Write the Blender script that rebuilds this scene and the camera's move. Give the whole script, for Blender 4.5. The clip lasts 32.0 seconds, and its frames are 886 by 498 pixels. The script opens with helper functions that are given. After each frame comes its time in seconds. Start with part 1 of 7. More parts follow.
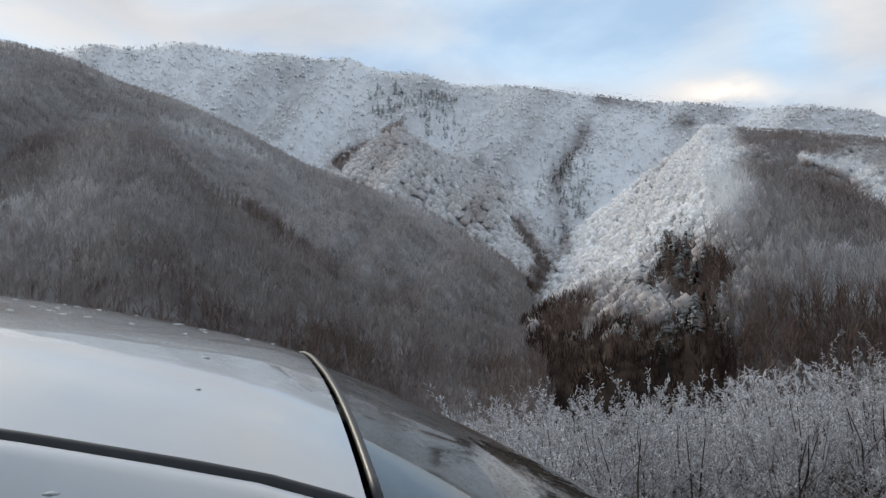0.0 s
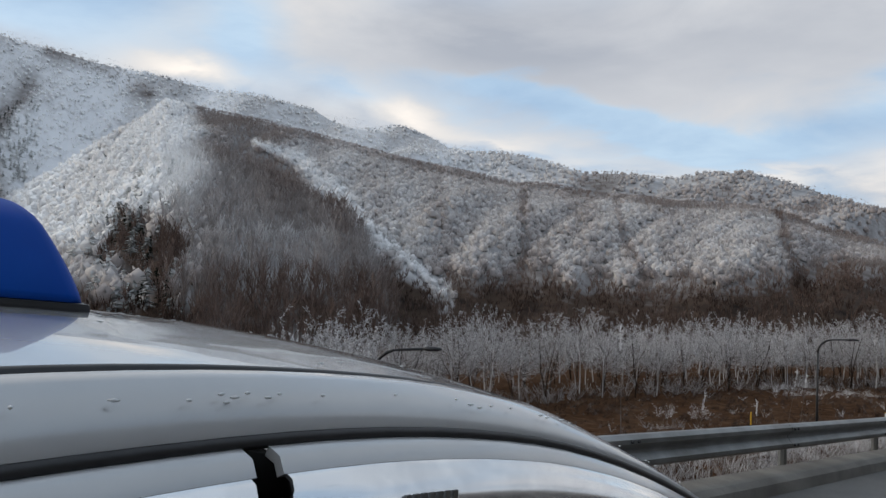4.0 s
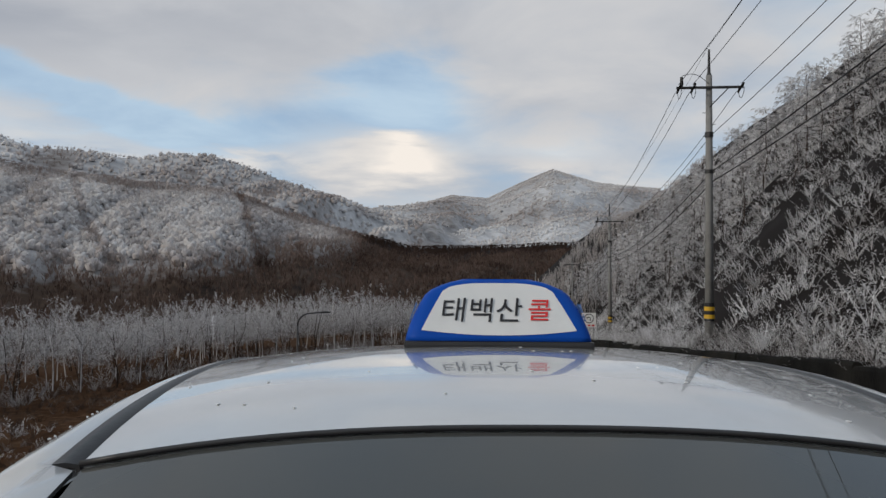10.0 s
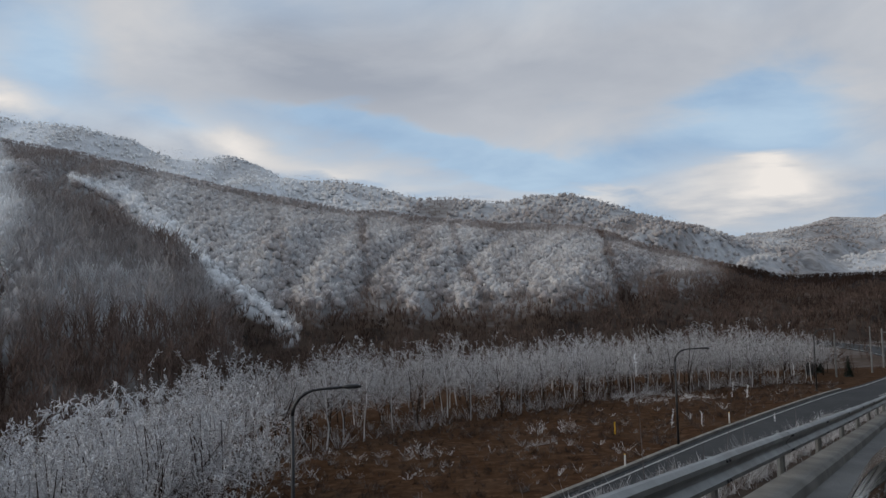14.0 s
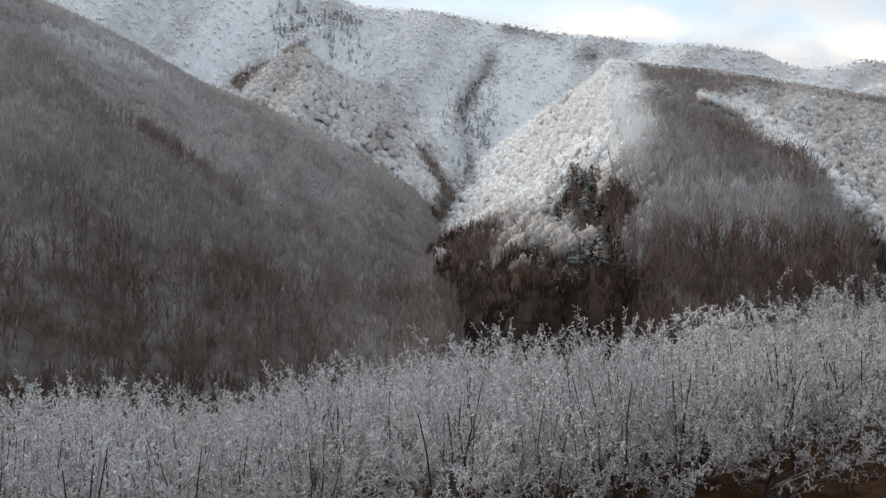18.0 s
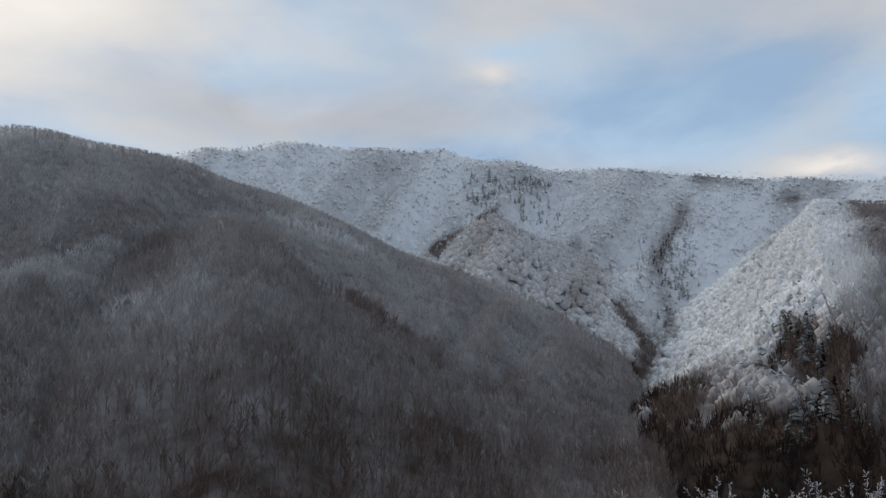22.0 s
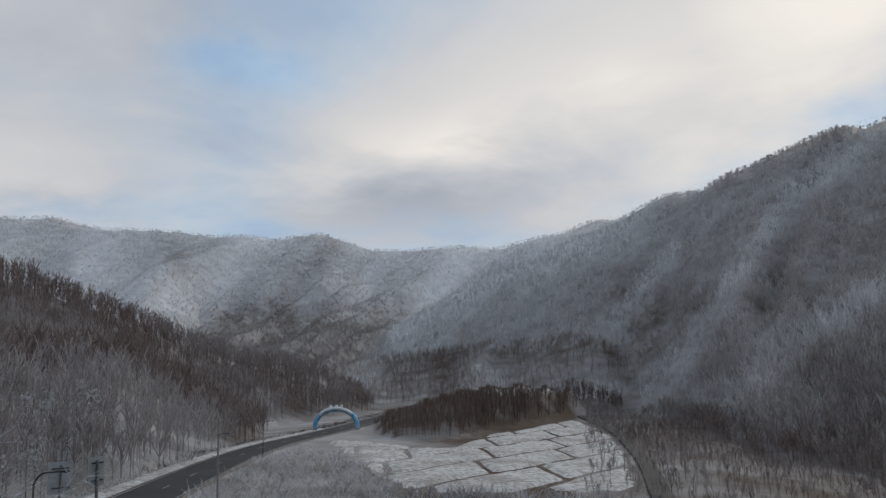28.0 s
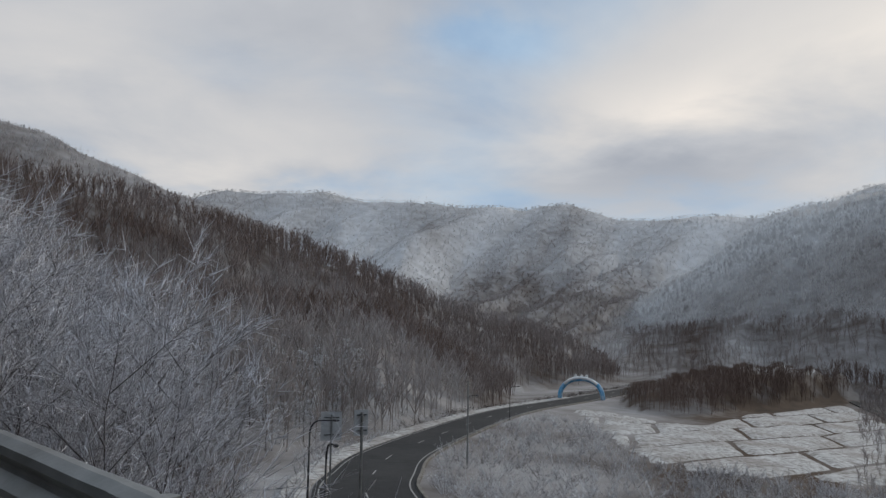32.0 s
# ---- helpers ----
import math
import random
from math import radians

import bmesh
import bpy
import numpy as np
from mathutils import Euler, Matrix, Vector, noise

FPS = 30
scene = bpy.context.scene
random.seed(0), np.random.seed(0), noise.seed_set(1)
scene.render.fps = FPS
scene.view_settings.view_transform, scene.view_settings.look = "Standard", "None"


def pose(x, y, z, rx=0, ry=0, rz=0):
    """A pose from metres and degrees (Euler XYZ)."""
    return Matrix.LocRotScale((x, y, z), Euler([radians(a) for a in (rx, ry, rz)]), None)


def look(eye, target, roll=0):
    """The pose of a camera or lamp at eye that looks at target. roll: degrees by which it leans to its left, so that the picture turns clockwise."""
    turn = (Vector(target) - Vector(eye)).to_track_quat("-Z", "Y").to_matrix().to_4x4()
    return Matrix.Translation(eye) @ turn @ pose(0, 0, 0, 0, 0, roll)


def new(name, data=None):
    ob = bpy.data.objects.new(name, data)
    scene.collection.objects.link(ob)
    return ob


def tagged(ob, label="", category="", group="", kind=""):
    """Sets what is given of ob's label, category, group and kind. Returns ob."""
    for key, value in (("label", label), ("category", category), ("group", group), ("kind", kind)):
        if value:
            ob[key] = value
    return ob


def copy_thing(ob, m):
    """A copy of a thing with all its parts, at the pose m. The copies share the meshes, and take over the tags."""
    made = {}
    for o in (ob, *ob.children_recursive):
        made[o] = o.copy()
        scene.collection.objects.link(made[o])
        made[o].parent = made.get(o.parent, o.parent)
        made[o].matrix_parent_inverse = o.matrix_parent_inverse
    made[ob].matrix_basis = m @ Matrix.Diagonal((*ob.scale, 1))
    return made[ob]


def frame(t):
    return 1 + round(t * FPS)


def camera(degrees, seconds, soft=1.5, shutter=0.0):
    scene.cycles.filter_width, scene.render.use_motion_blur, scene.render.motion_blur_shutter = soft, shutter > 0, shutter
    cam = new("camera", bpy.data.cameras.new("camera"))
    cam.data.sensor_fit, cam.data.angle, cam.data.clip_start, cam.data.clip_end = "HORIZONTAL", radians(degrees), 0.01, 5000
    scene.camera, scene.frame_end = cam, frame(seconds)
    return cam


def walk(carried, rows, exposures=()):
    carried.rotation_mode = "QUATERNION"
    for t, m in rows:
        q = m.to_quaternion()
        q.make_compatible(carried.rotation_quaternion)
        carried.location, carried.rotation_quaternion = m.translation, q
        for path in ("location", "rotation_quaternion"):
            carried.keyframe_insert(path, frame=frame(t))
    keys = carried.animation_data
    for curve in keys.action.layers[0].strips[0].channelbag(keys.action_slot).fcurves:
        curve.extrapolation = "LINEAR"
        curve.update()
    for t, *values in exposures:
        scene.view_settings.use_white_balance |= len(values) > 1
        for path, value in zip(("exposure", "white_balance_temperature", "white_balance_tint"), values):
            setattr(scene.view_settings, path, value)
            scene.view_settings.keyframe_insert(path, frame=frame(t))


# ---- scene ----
# ---- camera: carried round a parked taxi, then along the guard rail ----
WALK = [
    (0.0, 0.903, 1.910, 1.379, 82.88, 2.95, 0.66),
    (0.5, 0.888, 1.830, 1.386, 77.37, 3.24, -0.64),
    (1.0, 0.873, 1.760, 1.393, 73.34, 4.98, 0.37),
    (1.5, 0.830, 1.650, 1.405, 67.91, 5.09, -0.10),
    (2.0, 0.790, 1.520, 1.418, 67.00, 4.91, -1.03),
    (2.5, 0.785, 1.355, 1.418, 66.40, 4.67, -0.17),
    (3.0, 0.800, 1.180, 1.420, 58.53, 3.94, 0.28),
    (3.5, 0.930, 1.060, 1.428, 51.09, 3.03, 1.50),
    (4.0, 1.089, 0.925, 1.431, 44.30, 2.05, 1.88),
    (4.5, 1.137, 0.741, 1.439, 38.57, 2.27, -0.53),
    (6.5, 1.300, 0.375, 1.488, 13.80, 0.54, -1.03),
    (7.0, 1.256, 0.215, 1.498, 14.07, 0.60, -0.76),
    (7.5, 1.090, -0.095, 1.518, 14.08, 1.16, 0.40),
    (8.0, 0.842, -0.183, 1.513, 13.96, 1.36, 0.61),
    (8.5, 0.600, -0.270, 1.538, 10.91, 1.29, 1.10),
    (9.0, 0.359, -0.448, 1.566, 6.58, 1.32, 1.08),
    (9.5, 0.152, -0.485, 1.560, 6.63, 1.36, -0.05),
    (10.0, -0.050, -0.512, 1.554, 6.53, 1.30, -0.15),
    (10.5, -0.253, -0.580, 1.561, 6.63, 1.37, -0.47),
    (11.0, -0.459, -0.644, 1.570, 6.78, 1.39, -0.83),
    (11.5, -0.530, -0.650, 1.586, 7.22, 1.68, -1.86),
    (12.0, -0.581, -0.653, 1.599, 8.24, 3.31, -1.70),
    (12.5, -0.630, -0.780, 1.612, 8.57, 3.46, -1.57),
    (13.0, -0.683, -0.950, 1.623, 13.56, 3.49, -1.52),
    (13.5, -0.680, -1.014, 1.631, 24.24, 3.74, -1.50),
    (14.0, -0.720, -1.045, 1.625, 32.40, 4.15, -1.31),
    (14.5, -1.000, -1.016, 1.613, 39.91, 4.87, -0.39),
    (15.0, -1.350, -0.967, 1.598, 47.63, 4.72, -0.47),
    (15.5, -1.600, -0.918, 1.584, 57.38, 2.41, 0.76),
    (17.5, -1.950, -0.868, 1.580, 75.84, -2.22, 1.49),
    (18.0, -1.950, -0.868, 1.580, 75.54, -2.16, 1.68),
    (18.5, -1.950, -0.868, 1.580, 76.15, -1.94, 1.43),
    (19.0, -1.950, -0.868, 1.580, 77.86, 0.57, 0.91),
    (19.5, -1.950, -0.868, 1.580, 77.62, 1.63, 0.67),
    (20.0, -1.950, -0.868, 1.580, 78.05, 4.01, 0.42),
    (20.5, -1.950, -0.868, 1.580, 80.33, 6.95, 0.43),
    (21.0, -1.950, -0.868, 1.580, 83.46, 7.79, -0.45),
    (21.5, -1.950, -0.868, 1.580, 85.97, 8.35, -0.51),
    (22.0, -1.950, -0.868, 1.580, 89.87, 9.21, -0.04),
    (22.5, -1.950, -0.868, 1.580, 89.93, 9.15, -0.21),
    (23.0, -1.950, -0.868, 1.580, 93.58, 9.22, -0.48),
    (23.5, -1.950, -0.868, 1.580, 99.54, 9.49, -0.42),
    (24.0, -1.950, -0.868, 1.580, 104.68, 9.89, 0.29),
    (24.5, -1.950, -0.868, 1.580, 111.71, 11.39, 0.83),
    (26.5, -1.950, -0.868, 1.580, 133.13, 9.92, -1.97),
    (27.0, -1.950, -0.868, 1.580, 141.07, 10.16, -2.18),
    (27.5, -1.950, -0.868, 1.580, 145.94, 8.49, -1.76),
    (28.0, -1.950, -0.868, 1.580, 150.91, 9.68, -1.92),
    (28.5, -1.950, -0.868, 1.580, 162.15, 9.78, -1.05),
    (29.0, -1.950, -0.868, 1.580, 169.10, 9.20, -0.21),
    (29.5, -1.950, -0.868, 1.580, 170.02, 8.62, 0.21),
    (30.0, -1.950, -0.868, 1.580, 169.65, 8.47, -0.25),
    (30.5, -1.950, -0.868, 1.580, 169.53, 8.24, -0.03),
    (31.0, -1.950, -0.868, 1.580, 169.60, 8.06, -0.00),
    (31.5, -1.950, -0.868, 1.580, 169.26, 7.80, 0.14),
    (32.0, -1.950, -0.868, 1.580, 168.91, 7.63, 0.86),
]
cam = camera(58.95, 32.0, soft=1.4)
walk(cam, [(t, pose(x, y, z, 90 + tilt, 0, turn) @ pose(0, 0, 0, 0, 0, lean)) for t, x, y, z, turn, tilt, lean in WALK],
     exposures=[(0, 0.36, 6650, 10), (1, 0.25, 6600, 10), (3, 0.18, 6500, 10), (4, 0.2, 6600, 10), (6, 0.14, 6700, 10), (7, 0.16, 6700, 10), (7.5, -0.12, 6540, 10), (8.2, -0.15, 6540, 10), (9, -0.02, 6680, 10), (11, 0.01, 6690, 10),
                (12, -0.14, 6590, 10), (13.5, -0.12, 6450, 10), (15, 0.07, 6400, 10), (17.5, 0.66, 7100, 10), (18.2, 0.64, 7100, 10), (19, 0.52, 7050, 10), (20, 0.30, 6900, 10), (22, -0.08, 6400, 10), (24, -0.07, 6380, 10), (28, -0.08, 6500, 10), (30, -0.12, 6540, 10), (32, -0.06, 6580, 10)])

# ---- world: broken cloud over a winter valley, low sun behind the cloud ----
SUN_AZ, SUN_EL = 121.5, 27.0   # degrees: to the left of +y, above the horizon
SUN_WAY = Vector((-math.sin(radians(SUN_AZ)) * math.cos(radians(SUN_EL)), math.cos(radians(SUN_AZ)) * math.cos(radians(SUN_EL)), math.sin(radians(SUN_EL))))


def node(tree, kind, **inputs):
    n = tree.nodes.new(kind)
    for key, value in inputs.items():
        n.inputs[key.replace("_", " ")].default_value = value
    return n


def ramp(tree, source, stops):
    n = tree.nodes.new("ShaderNodeValToRGB")
    el = n.color_ramp.elements
    while len(el) < len(stops):
        el.new(0.5)
    for e, (at, c) in zip(el, stops):
        e.position = at
        e.color = (*c, 1) if len(c) == 3 else c
    tree.links.new(source, n.inputs[0])
    return n


def maths(tree, op, a, b=0.0, clamp=False):
    n = tree.nodes.new("ShaderNodeMath")
    n.operation, n.use_clamp = op, clamp
    for i, v in enumerate((a, b)):
        if isinstance(v, (int, float)):
            n.inputs[i].default_value = v
        else:
            tree.links.new(v, n.inputs[i])
    return n.outputs[0]


def mix(tree, fac, a, b):
    n = tree.nodes.new("ShaderNodeMixRGB")
    for i, v in enumerate((fac, a, b)):
        if isinstance(v, (int, float)):
            n.inputs[i].default_value = v
        elif isinstance(v, tuple):
            n.inputs[i].default_value = (*v, 1)
        else:
            tree.links.new(v, n.inputs[i])
    return n.outputs[0]


# Cloud banks and clearings: azimuth (degrees left of +y), elevation, half width, half height, slant, cover (+ cloud, - clear sky), brightness.
BANKS = [
    (42, 13.6, 9, 1.8, 10, -0.50, 0.1), (33, 11.8, 9, 1.4, 12, -0.75, 0.1), (24, 9.9, 8, 1.6, 12, -0.85, 0.1), (10.5, 12.2, 6.5, 3.4, -12, -0.95, 0.0),
    (8, 9.8, 5, 2.2, 0, -0.40, 0.1), (-1.5, 8.6, 6, 2.0, 0, -0.15, 0.30), (10.5, 8.2, 5.0, 2.0, 0, 0.65, 1.0)]
BANKS_LOW = [
    (38, 9.2, 12, 1.9, 6, 0.35, 0.50), (20, 7.4, 9, 1.6, 0, 0.30, 0.45), (-1, 6.5, 8, 1.8, 0, 0.30, 0.35), (24, 17.5, 22, 5.0, 0, 0.55, -0.24),
    (-5, 15, 14, 7, 0, 0.55, 0.12), (42, 16.0, 14, 3.0, 6, 0.45, -0.35), (61, 16.5, 3.6, 5.5, 0, -0.60, 0.1)]
BANKS_HIGH = [
    (53, 13.0, 7, 1.8, 8, -0.45, 0.2), (64, 14.0, 5, 1.5, 10, 0.50, 0.75), (48, 11.7, 7, 1.5, 10, 0.50, 0.60), (77, 16.4, 11, 2.4, 4, -0.36, 0.2),
    (70, 18.6, 11, 4.4, 0, -0.34, 0.0), (88, 22.6, 4.5, 2.4, 0, 0.45, 0.45), (87, 24.5, 7, 2.0, 0, -0.40, 0.1), (90, 18.6, 12, 3.0, 0, 0.30, 0.05)]
BANKS_SUN = [
    (86, 21, 22, 7, 0, -0.42, -0.10),
    (119, 25, 16, 9, 0, 0.60, 0.55), (105, 17.8, 11, 2.6, 0, 0.35, -0.20), (138, 21, 17, 6.5, 0, 0.60, 0.50), (149, 13.4, 13, 3.0, 0, 0.35, -0.15), (104, 19.6, 5, 2.5, 0, -0.10, 0.0)]
BANKS_END = [
    (165.5, 22.0, 7, 1.7, 0, -0.50, 0.1), (151, 18, 13, 4.2, -6, 0.60, 0.55), (181, 14.0, 15, 4.0, 0, 0.60, 0.25), (156, 12.9, 11, 2.4, 0, 0.22, -0.12), (196, 18, 14, 6, 0, 0.50, 0.35), (178, 25, 12, 5, 0, 0.40, 0.0)]


def make_world():
    w = bpy.data.worlds.new("winter_sky")
    scene.world = w
    w.use_nodes = True
    t = w.node_tree
    bg = t.nodes["Background"]
    sky = t.nodes.new("ShaderNodeTexSky")
    sky.sky_type, sky.sun_disc = "NISHITA", False
    sky.sun_elevation, sky.sun_rotation = radians(SUN_EL), radians(-SUN_AZ)
    sky.altitude, sky.air_density, sky.dust_density, sky.ozone_density = 1200, 1.0, 1.0, 1.5
    co = t.nodes.new("ShaderNodeTexCoord")
    sep = t.nodes.new("ShaderNodeSeparateXYZ")
    t.links.new(co.outputs["Generated"], sep.inputs[0])
    x, y, z = sep.outputs
    # azimuth from the middle of the view (80 degrees left of +y), and elevation, both in degrees
    c, k = math.cos(radians(80)), math.sin(radians(80))
    a = maths(t, "ARCTAN2", maths(t, "ADD", maths(t, "MULTIPLY", x, -c), maths(t, "MULTIPLY", y, -k)), maths(t, "SUBTRACT", maths(t, "MULTIPLY", y, c), maths(t, "MULTIPLY", x, k)))
    a = maths(t, "MULTIPLY", a, 180 / math.pi)
    e = maths(t, "MULTIPLY", maths(t, "ARCSINE", z), 180 / math.pi)
    # flat cloud deck for the noise
    up = maths(t, "ADD", maths(t, "MAXIMUM", z, 0.0), 0.16)
    deck = t.nodes.new("ShaderNodeCombineXYZ")
    t.links.new(maths(t, "DIVIDE", x, up), deck.inputs[0])
    t.links.new(maths(t, "DIVIDE", y, up), deck.inputs[1])
    big = node(t, "ShaderNodeTexNoise", Scale=0.55, Detail=7.0, Roughness=0.52, Distortion=0.5)
    fine = node(t, "ShaderNodeTexNoise", Scale=1.5, Detail=8.0, Roughness=0.55, Distortion=0.3)
    t.links.new(deck.outputs[0], big.inputs["Vector"])
    t.links.new(deck.outputs[0], fine.inputs["Vector"])
    # ragged edges: the banks' own coordinates are shaken by the noise
    sky_at = t.nodes.new("ShaderNodeCombineXYZ")
    t.links.new(maths(t, "ADD", a, maths(t, "MULTIPLY", maths(t, "SUBTRACT", big.outputs[0], 0.5), 22.0)), sky_at.inputs[0])
    t.links.new(maths(t, "ADD", e, maths(t, "MULTIPLY", maths(t, "SUBTRACT", fine.outputs[0], 0.5), 9.0)), sky_at.inputs[1])
    cover = maths(t, "ADD", maths(t, "ADD", 0.42, maths(t, "MULTIPLY", maths(t, "SUBTRACT", big.outputs[0], 0.5), 1.6)), maths(t, "MULTIPLY", maths(t, "SUBTRACT", fine.outputs[0], 0.5), 0.8))
    light = maths(t, "ADD", 0.40, maths(t, "MULTIPLY", maths(t, "SUBTRACT", fine.outputs[0], 0.5), 0.9))
    for az, el, wide, high, slant, more, bright in BANKS + BANKS_LOW + BANKS_HIGH + BANKS_SUN + BANKS_END:
        at = t.nodes.new("ShaderNodeMapping")
        at.vector_type = "TEXTURE"
        at.inputs["Location"].default_value = (az - 80, el, 0)
        at.inputs["Rotation"].default_value = (0, 0, radians(slant))
        at.inputs["Scale"].default_value = (wide * 1.55, high * 1.55, 1)
        t.links.new(sky_at.outputs[0], at.inputs[0])
        g = t.nodes.new("ShaderNodeTexGradient")
        g.gradient_type = "QUADRATIC_SPHERE"
        t.links.new(at.outputs[0], g.inputs[0])
        soft = g.outputs["Fac"]
        cover = maths(t, "ADD", cover, maths(t, "MULTIPLY", soft, more * 1.2))
        light = maths(t, "ADD", light, maths(t, "MULTIPLY", soft, bright * 0.85))
    mask = ramp(t, cover, [(0.0, (0.16, 0.16, 0.16)), (0.72, (1, 1, 1))])
    mask.color_ramp.interpolation = "EASE"
    tone = ramp(t, light, [(0.10, (0.37, 0.405, 0.47)), (0.42, (0.53, 0.555, 0.60)), (0.72, (0.71, 0.70, 0.695)), (1.0, (0.90, 0.85, 0.80))]).outputs[0]
    # thick cloud lit through near the sun
    dot = t.nodes.new("ShaderNodeVectorMath")
    dot.operation = "DOT_PRODUCT"
    t.links.new(co.outputs["Generated"], dot.inputs[0])
    dot.inputs[1].default_value = SUN_WAY
    glow = ramp(t, dot.outputs["Value"], [(0.86, (0, 0, 0)), (0.985, (0.35, 0.35, 0.35)), (0.999, (1, 1, 1))])
    tone = mix(t, maths(t, "MULTIPLY", glow.outputs[0], 0.55), tone, (1.15, 1.07, 0.95))
    scaled = t.nodes.new("ShaderNodeVectorMath")
    scaled.operation = "SCALE"
    t.links.new(sky.outputs[0], scaled.inputs[0])
    scaled.inputs["Scale"].default_value = 0.10
    blue = mix(t, 0.8, scaled.outputs[0], ramp(t, fine.outputs[0], [(0.38, (0.34, 0.52, 0.74)), (0.60, (0.52, 0.71, 0.89))]).outputs[0])
    t.links.new(mix(t, mask.outputs[0], blue, tone), bg.inputs[0])
    bg.inputs[1].default_value = 1.0


make_world()
sun = new("sun", bpy.data.lights.new("sun", "SUN"))
sun.data.energy, sun.data.angle, sun.data.color = 1.4, radians(8), (1.0, 0.92, 0.80)
sun.matrix_world = look(SUN_WAY * 100, (0, 0, 0))


# ---- materials ----
def material(name, stops, scale=3.0, rough=0.7, metal=0.0, bump=0.0, bump_scale=40.0, coat=0.0, stain=None, space="Object", detail=6.0, ior=1.45, damp=0.0):
    """A surface with its own grain: colour stops along a noise, a second larger noise for stains, and relief."""
    m = bpy.data.materials.new(name)
    m.use_nodes = True
    t = m.node_tree
    b = t.nodes["Principled BSDF"]
    co = t.nodes.new("ShaderNodeTexCoord")
    n1 = node(t, "ShaderNodeTexNoise", Scale=scale, Detail=detail, Roughness=0.6)
    t.links.new(co.outputs[space], n1.inputs["Vector"])
    lo, hi = 0.32, 0.68
    col = ramp(t, n1.outputs[0], [(lo + (hi - lo) * i / max(1, len(stops) - 1), c) for i, c in enumerate(stops)]).outputs[0]
    if stain:
        n2 = node(t, "ShaderNodeTexNoise", Scale=stain[1], Detail=4.0, Roughness=0.6)
        t.links.new(co.outputs[space], n2.inputs["Vector"])
        k = ramp(t, n2.outputs[0], [(0.45, (0, 0, 0)), (0.68, (1, 1, 1))]).outputs[0]
        col = mix(t, maths(t, "MULTIPLY", k, stain[2]), col, stain[0])
    t.links.new(col, b.inputs["Base Color"])
    b.inputs["Roughness"].default_value, b.inputs["Metallic"].default_value = rough, metal
    b.inputs["Coat Weight"].default_value, b.inputs["Coat Roughness"].default_value = coat, 0.015
    b.inputs["IOR"].default_value = ior
    if damp:
        n4 = node(t, "ShaderNodeTexNoise", Scale=0.35, Detail=4.0, Roughness=0.6)
        t.links.new(co.outputs[space], n4.inputs["Vector"])
        k = ramp(t, n4.outputs[0], [(0.42, (0, 0, 0)), (0.62, (1, 1, 1))]).outputs[0]
        t.links.new(maths(t, "SUBTRACT", rough, maths(t, "MULTIPLY", k, damp)), b.inputs["Roughness"])
    if bump:
        n3 = node(t, "ShaderNodeTexNoise", Scale=bump_scale, Detail=5.0)
        t.links.new(co.outputs[space], n3.inputs["Vector"])
        bp = node(t, "ShaderNodeBump", Strength=bump, Distance=0.02)
        t.links.new(n3.outputs[0], bp.inputs["Height"])
        t.links.new(bp.outputs[0], b.inputs["Normal"])
    return m


def rime_material(name, bark, rime, rough=0.85, scale=0.25, contrast=0.35, dark=None, each=0.22):
    """Wood or brush under rime: the mesh's own 'rime' value says how thickly the frost sits, a noise breaks it up."""
    m = bpy.data.materials.new(name)
    m.use_nodes = True
    t = m.node_tree
    b = t.nodes["Principled BSDF"]
    at = t.nodes.new("ShaderNodeAttribute")
    at.attribute_name = "rime"
    co = t.nodes.new("ShaderNodeTexCoord")
    n = node(t, "ShaderNodeTexNoise", Scale=scale, Detail=5.0, Roughness=0.65)
    t.links.new(co.outputs["Object"], n.inputs["Vector"])
    isl = t.nodes.new("ShaderNodeNewGeometry")
    k = maths(t, "ADD", at.outputs["Fac"], maths(t, "MULTIPLY", maths(t, "SUBTRACT", n.outputs[0], 0.5), contrast * 2))
    k = maths(t, "ADD", k, maths(t, "MULTIPLY", maths(t, "SUBTRACT", isl.outputs["Random Per Island"], 0.5), each))
    # wet is only the share of the dark tone, from negative rime values
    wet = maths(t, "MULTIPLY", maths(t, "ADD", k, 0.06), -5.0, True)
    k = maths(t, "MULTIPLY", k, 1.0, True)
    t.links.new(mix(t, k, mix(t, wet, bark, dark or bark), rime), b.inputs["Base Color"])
    b.inputs["Roughness"].default_value = rough
    b.inputs["Specular IOR Level"].default_value = 0.08
    return m


# dark: near-black tone; on the cut slope it is painted shade under the brush
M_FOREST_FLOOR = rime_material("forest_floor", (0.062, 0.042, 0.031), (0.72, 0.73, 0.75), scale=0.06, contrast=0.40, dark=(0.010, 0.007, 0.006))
M_WOOD_FAR = rime_material("rimed_far_trees", (0.165, 0.118, 0.100), (0.86, 0.87, 0.88), scale=0.05, contrast=0.12, dark=(0.036, 0.023, 0.018), each=0.16)
M_WOOD = rime_material("rimed_branches", (0.078, 0.058, 0.052), (0.86, 0.87, 0.90), scale=1.2, contrast=0.40, dark=(0.030, 0.021, 0.016), each=0.30)
M_TWIGS = rime_material("rimed_fine_twigs", (0.060, 0.047, 0.045), (0.86, 0.87, 0.92), scale=1.6, contrast=0.5, dark=(0.028, 0.021, 0.019), each=0.85)
M_CONIFER = rime_material("rimed_conifer", (0.014, 0.018, 0.013), (0.62, 0.63, 0.63), scale=0.4, contrast=0.6)
M_ASPHALT = material("worn_asphalt", [(0.082, 0.078, 0.074), (0.110, 0.105, 0.098), (0.140, 0.132, 0.122)], 1.2, 0.82, bump=0.5, bump_scale=90, stain=((0.15, 0.14, 0.125), 0.16, 0.5), damp=0.22)
